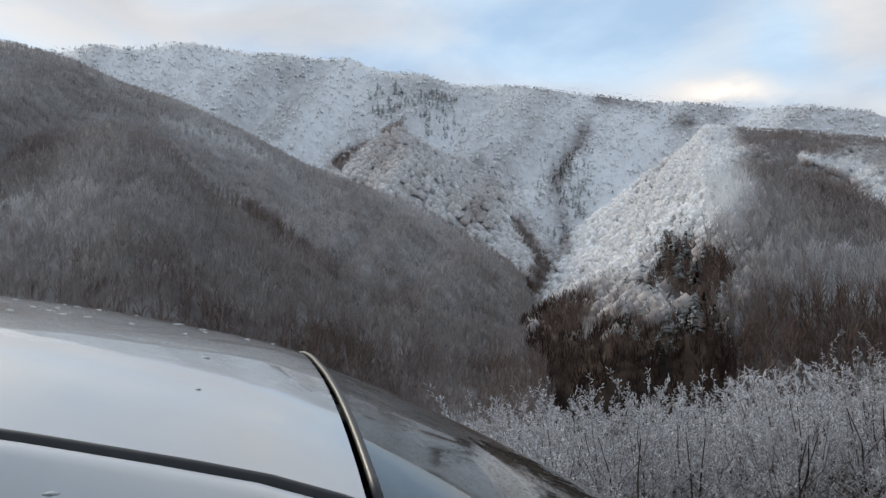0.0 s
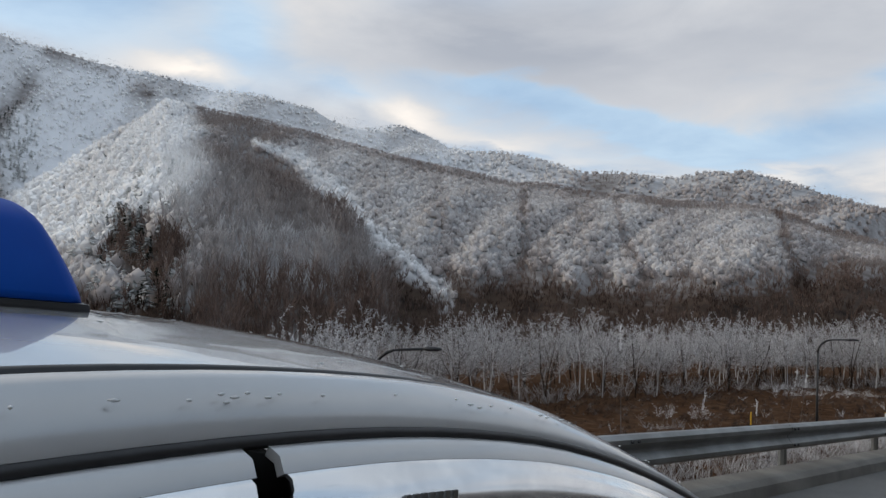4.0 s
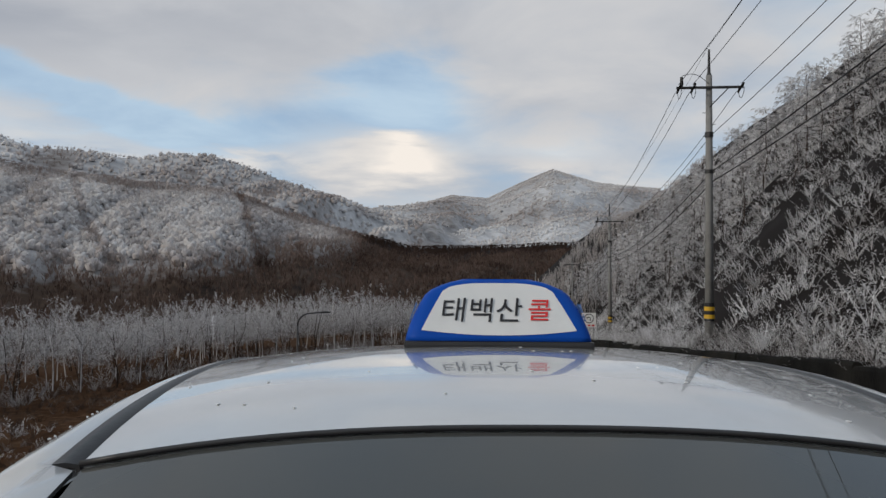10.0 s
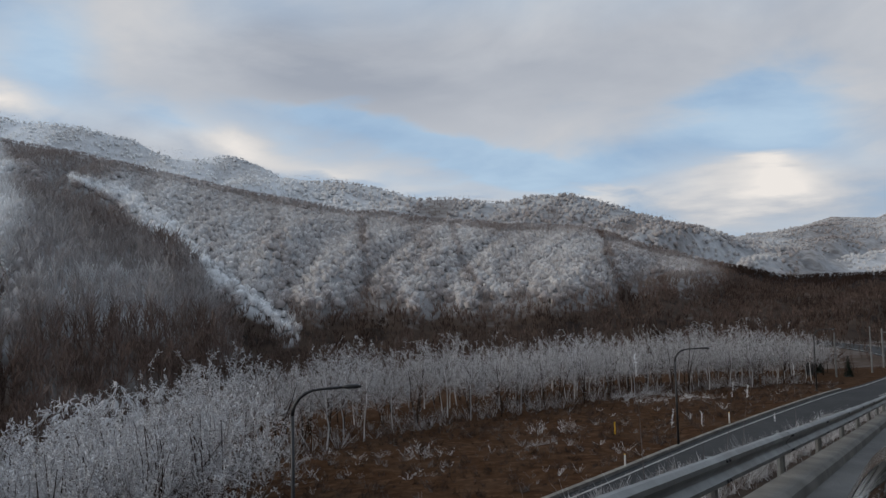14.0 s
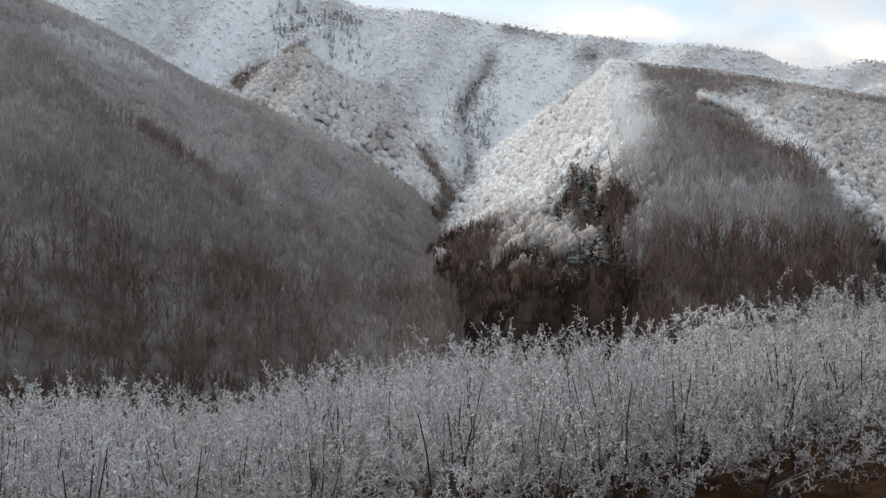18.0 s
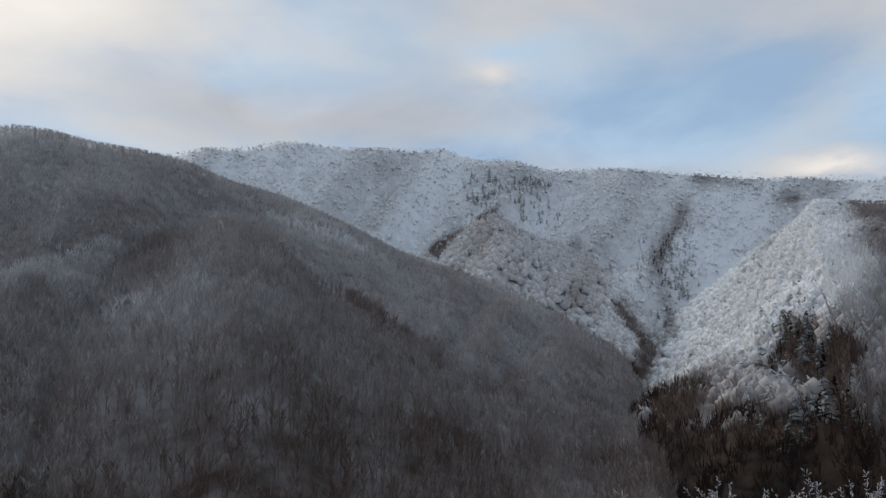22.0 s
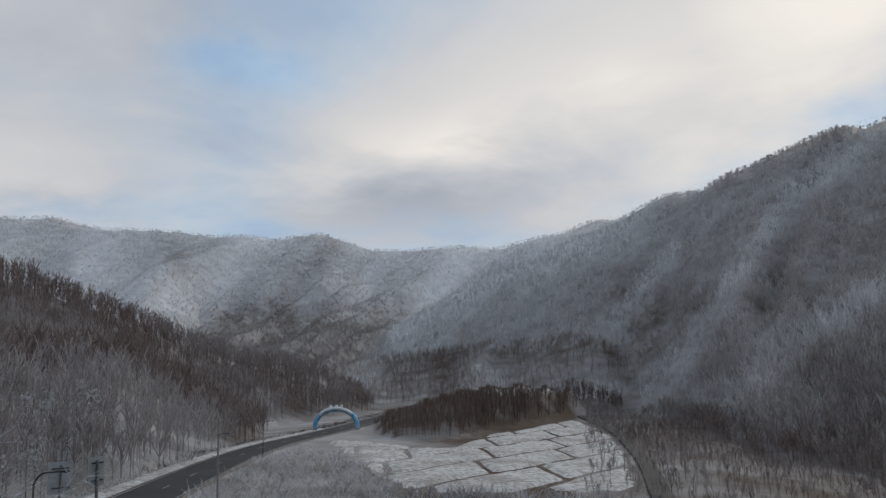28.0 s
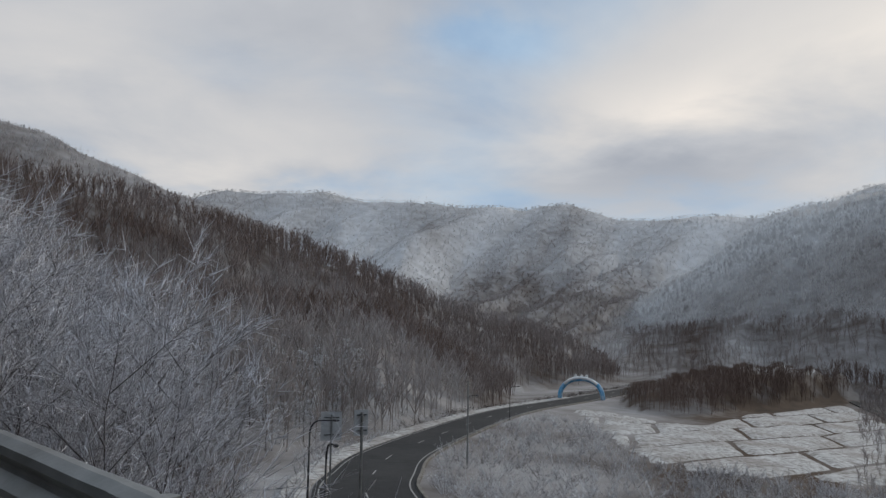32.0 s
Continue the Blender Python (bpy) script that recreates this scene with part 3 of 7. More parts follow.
def rime_at(x, y, z, who):
    """How much frost lies there: thick on the high slopes, none in the low woods. Lower values also paint shade."""
    r = np.hypot(x, y)
    az = np.degrees(np.arctan2(-x, y))
    az = np.where(az < -100, az + 360, az)
    el = np.degrees(np.arctan2(z - EYE, r))
    n = fbm(x * 0.012, y * 0.012, 4)
    n2 = fbm(x * 0.05, y * 0.05, 3)
    streak = fbm(az * 0.55 - el * 0.16, el * 0.05 + 3, 4)
    v = np.where((az < 128) & (az > -20), -0.13 + 0.12 * n - 0.06 * ease(52, 45, az), -0.12 + 0.2 * n)
    v = np.where((az > 118) & (az < 142) & (r > 60), 0.10 + 0.25 * n, v)
    v = v + (0.26 + 0.25 * n - v) * ease(140.5, 143, az) * ease(158, 154, az) * (who == -1) * (r > 90) * ease(34, 22, main_road(x.ravel(), y.ravel())[0].reshape(x.shape))
    # cut slope: far below zero for the dark tone, brush shade put into colour
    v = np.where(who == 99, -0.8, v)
    v = v + (0.20 + 0.25 * n - v) * ease(151, 159, az + 4 * n) * ease(184, 180, az) * (who == -1) * (r > 40)
    kinds = list(RIDGES)
    # clefts mark dark conifer gullies; with the folds they also paint relief shading
    cleft = in_gully(az, el, CLEFTS)
    fold = fbm(az * 0.32 + el * 0.22, el * 0.06 + 7, 3)
    for i, name in enumerate(kinds):
        if name in ("back", "bowl_left", "bowl_right"):
            w = 0.80 + 0.20 * n + 0.40 * fold - 0.55 * cleft - 0.45 * ease(48, 30, az) - 0.55 * ease(2.5, -2.5, el + 2 * n)
            if name == "bowl_left":
                w = w - 0.20 * ease(-0.1, 0.4, n) - 0.18
            if name == "back":
                w = w - 0.35 * ease(0.25, 0.6, n) * ease(84, 92, az)
        elif name == "front":
            foot = np.interp(az, *BORDER)
            w = -0.17 + 0.10 * n2 + ease(foot - 1.4, foot + 1.8, el + 0.7 * streak) * (0.60 + 0.12 * ease(40, 54, az) + 0.16 * streak + 0.16 * fold) - 0.26 * cleft
            top = np.interp(az, RIDGES["front"]["az"], RIDGES["front"]["el"])
            w = w - 0.26 * ease(0.9, 0.3, top - el + 0.3 * n) * ease(60, 54, az)
            brown = in_outline(az + 0.9 * n, el + 0.6 * n, BROWN, 0.55)
            w = w + (0.20 + 0.22 * n + 0.1 * streak - w) * brown
            w = w + (0.92 + 0.1 * n - w) * np.maximum(ease(61.6, 63.2, az + 0.8 * n), 0.85 * in_gully(az, el, [SEAM]))
        elif name == "spur":
            side = ease(60.6, 63.4, az + 1.6 * n)
            w = 0.20 + 0.26 * n + 0.12 * streak - 0.30 * ease(0.0, -1.8, el + n) + 0.25 * ease(0.5, 0.15, np.abs(el - 1.0 - 1.2 * n)) * ease(50, 56, az)
            # lower down the spur's white side is greyed: its shadow painted as less rime
            white = 0.86 + 0.25 * n - 0.56 * ease(3.4, -1.4, el + 0.3 * (az - 68) + 3.0 * n2) - 0.56 * ease(-1.0, -4.0, el + 3.0 * n2)
            w = w + (white - w) * side
            w = w + (-0.09 - w) * in_outline(az + 4.5 * n2, el + 4.5 * fbm(x * 0.05 + 31, y * 0.05, 3), HOLLOW, 0.8)
        elif name in ("near", "near_spur"):
            top = np.interp(az, RIDGES["near"]["az"], RIDGES["near"]["el"])
            w = 0.24 + 0.10 * n + 0.14 * n2 + 0.08 * streak + 0.14 * ease(2, 14, el) - 0.10 * ease(4, -7, el) + 0.12 * ease(118, 140, az) - 0.14 * ease(-1, -7, el) * ease(112, 96, az)
            w = w + 0.24 * in_gully(az, el) + 0.32 * ease(126, 140, az + 3 * n) * ease(5.0, 1.0, top - el + n) + 0.18 * ease(136, 144, az)
            if name == "near_spur":
                w = w + 0.01 - 0.11 * ease(1.3, 0.2, np.interp(az, RIDGES[name]["az"], RIDGES[name]["el"]) - el + 0.5 * n)
            else:
                w = w + 0.10 * ease(106, 98, az)
        elif name == "left":
            w = 0.20 + 0.36 * ease(3.0, 7.0, el + n) + 0.14 * n + 0.34 * fold - 0.12 * cleft
        elif name == "left_low":
            w = 0.19 + 0.35 * n + 0.2 * streak + 0.12 * ease(2.0, -0.5, el)
        elif name in ("hill", "hill_low"):
            top = np.interp(az, RIDGES[name]["az"], RIDGES[name]["el"])
            deep = 2.3 if name == "hill" else 0.9
            w = 0.30 + 0.3 * n - 0.17 * ease(-2.2 * deep, -0.9 * deep, el + 1.0 * streak - top)
        elif name == "hill_back":
            w = 0.30 + 0.2 * n
        elif name == "knoll":
            w = -0.04 + 0.1 * n + 0.6 * ease(-0.9, -0.6, el)
        else:
            w = 0.50 + 0.30 * fbm(x * 0.004, y * 0.004, 4) + 0.30 * fold
        v = np.where(who == i, w, v)
    return np.clip(v, -0.8, 1.0)


def mesh_from(name, V, F, materials, attrs=None, smooth=False, index=None):
    """A mesh from arrays: V (n, 3), F (m, 3 or 4)."""
    me = bpy.data.meshes.new(name)
    V, F = np.asarray(V, np.float32), np.asarray(F, np.int32)
    k = F.shape[1]
    me.vertices.add(len(V)), me.loops.add(F.size), me.polygons.add(len(F))
    me.vertices.foreach_set("co", V.ravel())
    me.loops.foreach_set("vertex_index", F.ravel())
    me.polygons.foreach_set("loop_start", np.arange(0, F.size, k, dtype=np.int32))
    me.polygons.foreach_set("loop_total", np.full(len(F), k, np.int32))
    me.polygons.foreach_set("use_smooth", np.full(len(F), smooth))
    for m in materials:
        me.materials.append(m)
    if index is not None:
        me.polygons.foreach_set("material_index", np.asarray(index, np.int32))
    for key, values in (attrs or {}).items():
        me.attributes.new(key, "FLOAT", "POINT").data.foreach_set("value", np.asarray(values, np.float32))
    me.update(calc_edges=True)
    me.validate()
    return me


def make_ground():
    A, R = 900, 170
    az = np.radians(np.linspace(-120, 240, A, endpoint=False))
    r = np.concatenate([[0.0], 0.9 * (4700 / 0.9) ** (np.arange(R) / (R - 1))])
    rr, aa = np.meshgrid(r, az, indexing="ij")
    x, y = -np.sin(aa) * rr, np.cos(aa) * rr
    z, who = land(x, y, True)
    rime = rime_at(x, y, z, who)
    near = ease(140, 60, np.hypot(x, y))
    d, _ = main_road(x, y)
    brown = near * ease(-4, -9, x) * ease(-60, -20, y)
    rime = np.where(rime > 0, rime * np.where(np.isin(who, [list(RIDGES).index("near"), list(RIDGES).index("near_spur")]), 0.45, np.where(np.isin(who, [list(RIDGES).index(g) for g in ("back", "bowl_left", "bowl_right", "spur", "left")]), 0.95, 0.78)) * np.where((who >= 0) & (who < 90), 1.0, np.where(who == 99, 0.19, 1.25)) * np.where(who == list(RIDGES).index("far"), 1.2, 1.0), rime)
    az0 = np.degrees(aa)
    woods = (who == -1) * ease(100, 135, rr) * ease(124, 112, az0) * (az0 > -20)
    rime = rime * (1 - 0.8 * np.maximum(brown, woods))
    i, j = np.meshgrid(np.arange(R), np.arange(A), indexing="ij")
    q = np.stack([i * A + j, i * A + (j + 1) % A, (i + 1) * A + (j + 1) % A, (i + 1) * A + j], -1).reshape(-1, 4)[:, ::-1]
    cx, cy = x.ravel()[q].mean(1), y.ravel()[q].mean(1)
    rr4 = np.hypot(cx, cy)
    az4 = np.degrees(np.arctan2(-cx, cy))
    is_field = (rr4 < 150) & (cx < -3.5) & (az4 > 3) & (az4 < 118)
    global SKYLINE
    SKYLINE = (np.degrees(az), r, np.maximum.accumulate(np.degrees(np.arctan2(z - EYE, np.maximum(rr, 0.5))), axis=0))
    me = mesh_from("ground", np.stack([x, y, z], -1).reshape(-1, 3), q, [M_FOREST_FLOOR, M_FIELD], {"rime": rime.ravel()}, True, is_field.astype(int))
    return tagged(new("ground", me), "snow-dusted mountain ground with brown grass by the road", "ground", kind="structure")


ground = make_ground()


# ---- small mesh kit ----
def part(name, bm, mat, parent=None, label="", m=None, smooth=False):
    me = bpy.data.meshes.new(name)
    if m is not None:
        bm.transform(m)
    bm.normal_update()
    for f in bm.faces:
        f.smooth = smooth
    bm.to_mesh(me)
    bm.free()
    for one in (mat if isinstance(mat, (list, tuple)) else [mat]):
        me.materials.append(one)
    ob = new(name, me)
    if parent:
        ob.parent = parent
    if label:
        ob["label"] = label
    return ob


def thing(name, m, label, category, group="", kind=""):
    ob = new(name)
    ob.empty_display_size = 0.1
    ob.matrix_world = m
    return tagged(ob, label, category, group, kind)


def box(sx, sy, sz, at=(0, 0, 0), bevel=0.0, bm=None):
    bm = bm or bmesh.new()
    got = bmesh.ops.create_cube(bm, size=1.0)
    bmesh.ops.scale(bm, vec=(sx, sy, sz), verts=got["verts"])
    bmesh.ops.translate(bm, vec=at, verts=got["verts"])
    if bevel:
        bmesh.ops.bevel(bm, geom=list({e for v in got["verts"] for e in v.link_edges}), offset=bevel, segments=2, affect="EDGES", profile=0.7)
    return bm


def tube(points, radii, sides=8, bm=None, caps=True):
    """A tapering tube along points."""
    bm = bm or bmesh.new()
    pts = [Vector(p) for p in points]
    if isinstance(radii, (int, float)):
        radii = [radii] * len(pts)
    rings, ref = [], None
    for i, p in enumerate(pts):
        way = (pts[min(i + 1, len(pts) - 1)] - pts[max(i - 1, 0)]).normalized()
        if ref is None:
            ref = way.orthogonal().normalized()
        ref = (ref - way * ref.dot(way)).normalized()
        side = way.cross(ref)
        rings.append([bm.verts.new(p + (ref * math.cos(a) + side * math.sin(a)) * radii[i]) for a in (2 * math.pi * k / sides for k in range(sides))])
    for a, b in zip(rings, rings[1:]):
        for k in range(sides):
            bm.faces.new((a[k], a[(k + 1) % sides], b[(k + 1) % sides], b[k]))
    if caps:
        bm.faces.new(rings[0][::-1])
        bm.faces.new(rings[-1])
    return bm


def sweep(profile, path, closed=False, bm=None, caps=True):
    """profile: (across, up) pairs, carried along path: (x, y, z) points; across is to the right of the way. Stays upright."""
    bm = bm or bmesh.new()
    P = [Vector(p) for p in path]
    rows = []
    for i, p in enumerate(P):
        way = P[min(i + 1, len(P) - 1)] - P[max(i - 1, 0)]
        right = Vector((way.y, -way.x, 0)).normalized()
        rows.append([bm.verts.new(p + right * a + Vector((0, 0, b))) for a, b in profile])
    n = len(profile)
    for a, b in zip(rows, rows[1:]):
        for k in range(n if closed else n - 1):
            bm.faces.new((a[k], a[(k + 1) % n], b[(k + 1) % n], b[k]))
    if closed and caps:
        bm.faces.new(rows[0])
        bm.faces.new(rows[-1][::-1])
    return bm


# ---- roads ----
def ribbon(name, line, half, mat, lift=0.0, label="", category="road"):
    bm = bmesh.new()
    sweep([(-half, lift - 0.3), (-half, lift), (-half * 0.4, lift + 0.02), (half * 0.4, lift + 0.02), (half, lift), (half, lift - 0.3)], line, bm=bm)
    ob = part(name, bm, mat, smooth=False)
    return tagged(ob, label, category, kind="structure")


def side_line(x, lift=0.0, y0=-2.6, y1=150, step=3.0, bend=True):
    """Points along the side road at that x, with its bend behind the car."""
    out = []
    ys = list(np.arange(y1, y0, -step)) + [y0]
    for v in ys:
        shift = -0.022 * (v - 60) if v > 60 else 0
        out.append((x + shift, v, float(road_z(v)) + lift))
    if bend:
        for v in np.arange(-3.2, -24, -1.5):
            out.append((x + (-2.6 - v) * 0.78, v, float(road_z(v)) + lift))
    return out[::-1]


ribbon("road_side", side_line(1.55), 4.0, M_ASPHALT, 0.0, "worn grey asphalt side road running downhill")
ribbon("road_patch", side_line(1.55, y0=29.0, y1=78, bend=False), 3.97, M_ASPHALT_PALE, 0.006, "paler resurfaced stretch of the side road")
main = ribbon("road_main", [tuple(p) for p in MAIN_LINE], 4.9, M_ASPHALT_DARK, 0.0, "dark asphalt main road along the valley")


# ---- woods on the mountains ----
def pyramid(base, tip, width, sides=3, turn=0.0):
    """A thin spike: sides + 1 points."""
    base, tip = np.array(base, float), np.array(tip, float)
    way = (tip - base) / (np.linalg.norm(tip - base) + 1e-9)
    ref = np.cross(way, [0.31, 0.77, 0.56])
    ref /= np.linalg.norm(ref)
    other = np.cross(way, ref)
    pts = [base + width * (ref * math.cos(a) + other * math.sin(a)) for a in (turn + 2 * math.pi * k / sides for k in range(sides))] + [tip]
    return np.array(pts), np.array([(k, (k + 1) % sides, sides) for k in range(sides)])


def gather(pieces):
    V, F, n = [], [], 0
    for v, f in pieces:
        V.append(v)
        F.append(f + n)
        n += len(v)
    return np.vstack(V), np.vstack(F)


def far_bare(rng):
    """A leafless tree of height 1 for a far slope: a slim bole and a brush of steep twig sprays."""
    out = [pyramid((0, 0, -0.05), (rng.normal(0, 0.03), rng.normal(0, 0.03), 0.9), 0.014)]
    for k in range(8):
        a, h = k * 2.4 + rng.random(), 0.25 + 0.45 * rng.random()
        s = 0.10 + 0.17 * rng.random()
        out.append(pyramid((math.cos(a) * s * 0.35, math.sin(a) * s * 0.35, h), (math.cos(a) * s, math.sin(a) * s, min(1.03, h + 0.20 + 0.26 * rng.random())), 0.026 + 0.02 * rng.random(), 3, a))
    return gather(out)


def bare(rng):
    """A leafless tree of height 1 for a nearer slope: bole, limbs and many fine twigs."""
    out = [pyramid((0, 0, -0.05), (rng.normal(0, 0.03), rng.normal(0, 0.03), 0.95), 0.013)]
    for k in range(9):
        a, h = k * 2.4 + rng.random(), 0.22 + 0.5 * rng.random()
        s, up = 0.08 + 0.14 * rng.random(), 0.24 + 0.24 * rng.random()
        foot, tip = np.array([0, 0, h]), np.array([math.cos(a) * s, math.sin(a) * s, min(1.02, h + up)])
        out.append(pyramid(foot, tip, 0.012))
        for j in range(2):
            b = foot + (tip - foot) * (0.4 + 0.5 * rng.random())
            out.append(pyramid(b, b + (tip - foot) * 0.4 + rng.normal(0, 0.04, 3), 0.013))
    return gather(out)


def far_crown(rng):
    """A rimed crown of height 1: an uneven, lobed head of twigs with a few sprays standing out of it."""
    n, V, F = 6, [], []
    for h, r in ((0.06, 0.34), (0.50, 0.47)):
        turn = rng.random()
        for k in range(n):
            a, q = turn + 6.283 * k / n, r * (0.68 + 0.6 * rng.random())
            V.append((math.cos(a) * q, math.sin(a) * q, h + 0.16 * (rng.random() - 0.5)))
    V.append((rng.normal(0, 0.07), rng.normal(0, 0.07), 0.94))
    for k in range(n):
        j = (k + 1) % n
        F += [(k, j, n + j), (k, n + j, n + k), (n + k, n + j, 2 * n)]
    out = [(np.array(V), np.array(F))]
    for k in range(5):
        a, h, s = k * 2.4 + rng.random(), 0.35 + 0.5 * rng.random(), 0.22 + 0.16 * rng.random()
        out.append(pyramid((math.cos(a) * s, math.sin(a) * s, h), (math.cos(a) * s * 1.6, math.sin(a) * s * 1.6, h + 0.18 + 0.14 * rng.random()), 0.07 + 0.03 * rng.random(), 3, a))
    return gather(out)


def far_conifer(rng):
    """A conifer of height 1: ragged sprays in tiers round a slim stem."""
    out = [pyramid((0, 0, -0.05), (rng.normal(0, 0.02), rng.normal(0, 0.02), 1.0), 0.02)]
    for k in range(22):
        h = 0.08 + 0.86 * rng.random()
        a, s = k * 2.4 + rng.random(), (0.27 * (1 - h) + 0.05) * (0.6 + 0.8 * rng.random())
        out.append(pyramid((0, 0, h + 0.04), (math.cos(a) * s, math.sin(a) * s, h - 0.10 * rng.random()), 0.045 + 0.03 * rng.random(), 3, a))
    return gather(out)


def scatter(name, maker, x, y, z, height, rime, mat, label, variants=6, spread=1.0, seed=1):
    """One sheet of trees, each a turned and scaled copy of one of a few patterns."""
    rng = np.random.default_rng(seed)
    shapes = [maker(rng) for _ in range(variants)]
    pick = rng.integers(0, variants, len(x))
    turn = rng.random(len(x)) * 6.283
    VV, FF, RR, n = [], [], [], 0
    for i, (v, f) in enumerate(shapes):
        k = pick == i
        c, s, h = np.cos(turn[k])[:, None], np.sin(turn[k])[:, None], height[k][:, None]
        w = h * spread * (0.85 + 0.3 * rng.random(k.sum()))[:, None]
        X = (v[:, 0] * c - v[:, 1] * s) * w + x[k][:, None]
        Y = (v[:, 0] * s + v[:, 1] * c) * w + y[k][:, None]
        Z = v[:, 2] * h + z[k][:, None]
        VV.append(np.stack([X, Y, Z], -1).reshape(-1, 3))
        # frost is thickest on top; far crowns' thinner lower rime also paints shaded gaps
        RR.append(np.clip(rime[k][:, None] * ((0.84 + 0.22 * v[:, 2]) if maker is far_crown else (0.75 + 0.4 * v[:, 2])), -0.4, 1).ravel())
        FF.append((f[None] + (np.arange(k.sum()) * len(v))[:, None, None] + n).reshape(-1, 3))
        n += k.sum() * len(v)
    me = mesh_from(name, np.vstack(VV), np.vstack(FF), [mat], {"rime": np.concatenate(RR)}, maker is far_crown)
    return tagged(new(name, me), label, "woods", kind="stuff")


def seen_from_road(x, y, z):
    """True where a tree top would rise over the nearer land."""
    azs, rs, sky = SKYLINE
    r = np.hypot(x, y)
    az = np.degrees(np.arctan2(-x, y))
    az = np.where(az < -100, az + 360, az)
    i = np.clip(np.searchsorted(rs, r * 0.97) - 1, 0, sky.shape[0] - 1)
    j = np.clip(((az - azs[0]) / (azs[1] - azs[0])).astype(int), 0, len(azs) - 1)
    return np.degrees(np.arctan2(z - EYE, r)) > sky[i, j] - 0.25


def strew(ridge, spacing, az0, az1, r0, r1, seed):
    """Places on one ridge, about spacing metres apart, that can be seen from the road."""
    rng = np.random.default_rng(seed)
    area = radians(az1 - az0) * (r1 * r1 - r0 * r0) / 2
    n = int(area / spacing ** 2)
    az = np.radians(az0 + (az1 - az0) * rng.random(n))
    r = np.sqrt(r0 * r0 + (r1 * r1 - r0 * r0) * rng.random(n))
    x, y = -np.sin(az) * r, np.cos(az) * r
    z, who = land(x, y, True)
    mine = [list(RIDGES).index(g) if isinstance(g, str) else g for g in (ridge if isinstance(ridge, tuple) else (ridge,))]
    k = np.isin(who, mine) & seen_from_road(x, y, z + 9)
    if mine == [-1]:                         # a track bounds the woods on the valley floor
        k &= np.degrees(az) < np.interp(r, [70, 115, 200, 315], [134, 135.9, 138.2, 140.6])
    x, y, z = x[k], y[k], z[k]
    return x, y, z, rime_at(x, y, z, who[k]), rng


def wood(ridge, maker, spacing, az0, az1, r0, r1, low, high, label, seed, mat=None, spread=1.0, lift=0.0, clump=False):
    x, y, z, rime, rng = strew(ridge, spacing, az0, az1, r0, r1, seed)
    if clump:                                # a rounded patch with a ragged edge
        a, r = np.degrees(np.arctan2(-x, y)), np.hypot(x, y)
        k = np.hypot((a - (az0 + az1) / 2) / (az1 - az0), (r - (r0 + r1) / 2) / (r1 - r0)) * 2 < 0.85 + 1.1 * fbm(x * 0.05, y * 0.05, 3)
        x, y, z, rime = x[k], y[k], z[k], rime[k]
    if len(x) == 0:
        return
    h = low + (high - low) * rng.random(len(x)) ** 1.3
    # on the crests only low wind-cropped trees rise over the skyline
    azs, rs, sky = SKYLINE
    a, r = np.degrees(np.arctan2(-x, y)), np.hypot(x, y)
    a = np.where(a < -100, a + 360, a)
    crest = sky[np.searchsorted(rs, r * 1.12).clip(0, len(rs) - 1), ((a - azs[0]) / (azs[1] - azs[0])).astype(int).clip(0, len(azs) - 1)]
    room = r * np.tan(np.radians(crest + 0.20)) - (z - EYE)
    if low < 8:
        h = np.minimum(h, np.maximum(room, 1.2))
    rime = np.clip(rime + lift, -0.4, 1)
    if maker is far_crown and (rime < 0.24).any() and ridge != "far":     # where no rime sits, the bare twigs show
        k = rime < 0.24
        scatter("forest", far_bare, x[k], y[k], z[k], h[k] * 1.25, rime[k], M_WOOD_FAR, "leafless brown trees below the rime", seed=seed + 100)
        x, y, z, h, rime = x[~k], y[~k], z[~k], h[~k], rime[~k]
    scatter("forest", maker, x, y, z, h, rime, mat or M_WOOD_FAR, label, seed=seed, spread=spread)


wood("near", far_bare, 3.5, 74, 164, 330, 790, 5, 8, "leafless grey-brown forest on the near mountain", 11)
wood("near", bare, 2.9, 74, 150, 150, 330, 6, 10, "leafless grey-brown forest at the foot of the near mountain", 27)
wood("near_spur", bare, 2.8, 74, 116, 140, 430, 6, 10, "leafless brown forest on a mountain spur", 12)
wood("back", far_bare, 5.2, 40, 126, 430, 1400, 3.6, 5.6, "white rimed forest on the high bowl", 13, spread=1.5)
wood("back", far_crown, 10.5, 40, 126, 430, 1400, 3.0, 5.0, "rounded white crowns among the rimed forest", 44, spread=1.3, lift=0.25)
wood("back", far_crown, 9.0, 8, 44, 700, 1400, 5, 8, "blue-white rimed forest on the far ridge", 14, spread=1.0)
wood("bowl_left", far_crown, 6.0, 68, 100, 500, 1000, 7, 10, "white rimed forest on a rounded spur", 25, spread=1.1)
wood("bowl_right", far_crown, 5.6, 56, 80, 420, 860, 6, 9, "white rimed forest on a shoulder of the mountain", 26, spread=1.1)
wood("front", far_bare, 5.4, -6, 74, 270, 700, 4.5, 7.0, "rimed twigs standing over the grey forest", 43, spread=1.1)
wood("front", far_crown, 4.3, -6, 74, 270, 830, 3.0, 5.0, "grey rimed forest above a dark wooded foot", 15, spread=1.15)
wood("spur", bare, 3.2, 40, 64, 190, 470, 8, 13, "brown leafless forest on a low spur", 16)
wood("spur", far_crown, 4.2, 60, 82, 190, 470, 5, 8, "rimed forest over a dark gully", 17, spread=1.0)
wood((-1, "near"), bare, 3.0, 112, 141, 95, 330, 5, 9, "half-rimed leafless wood beside the track", 37, lift=0.12)
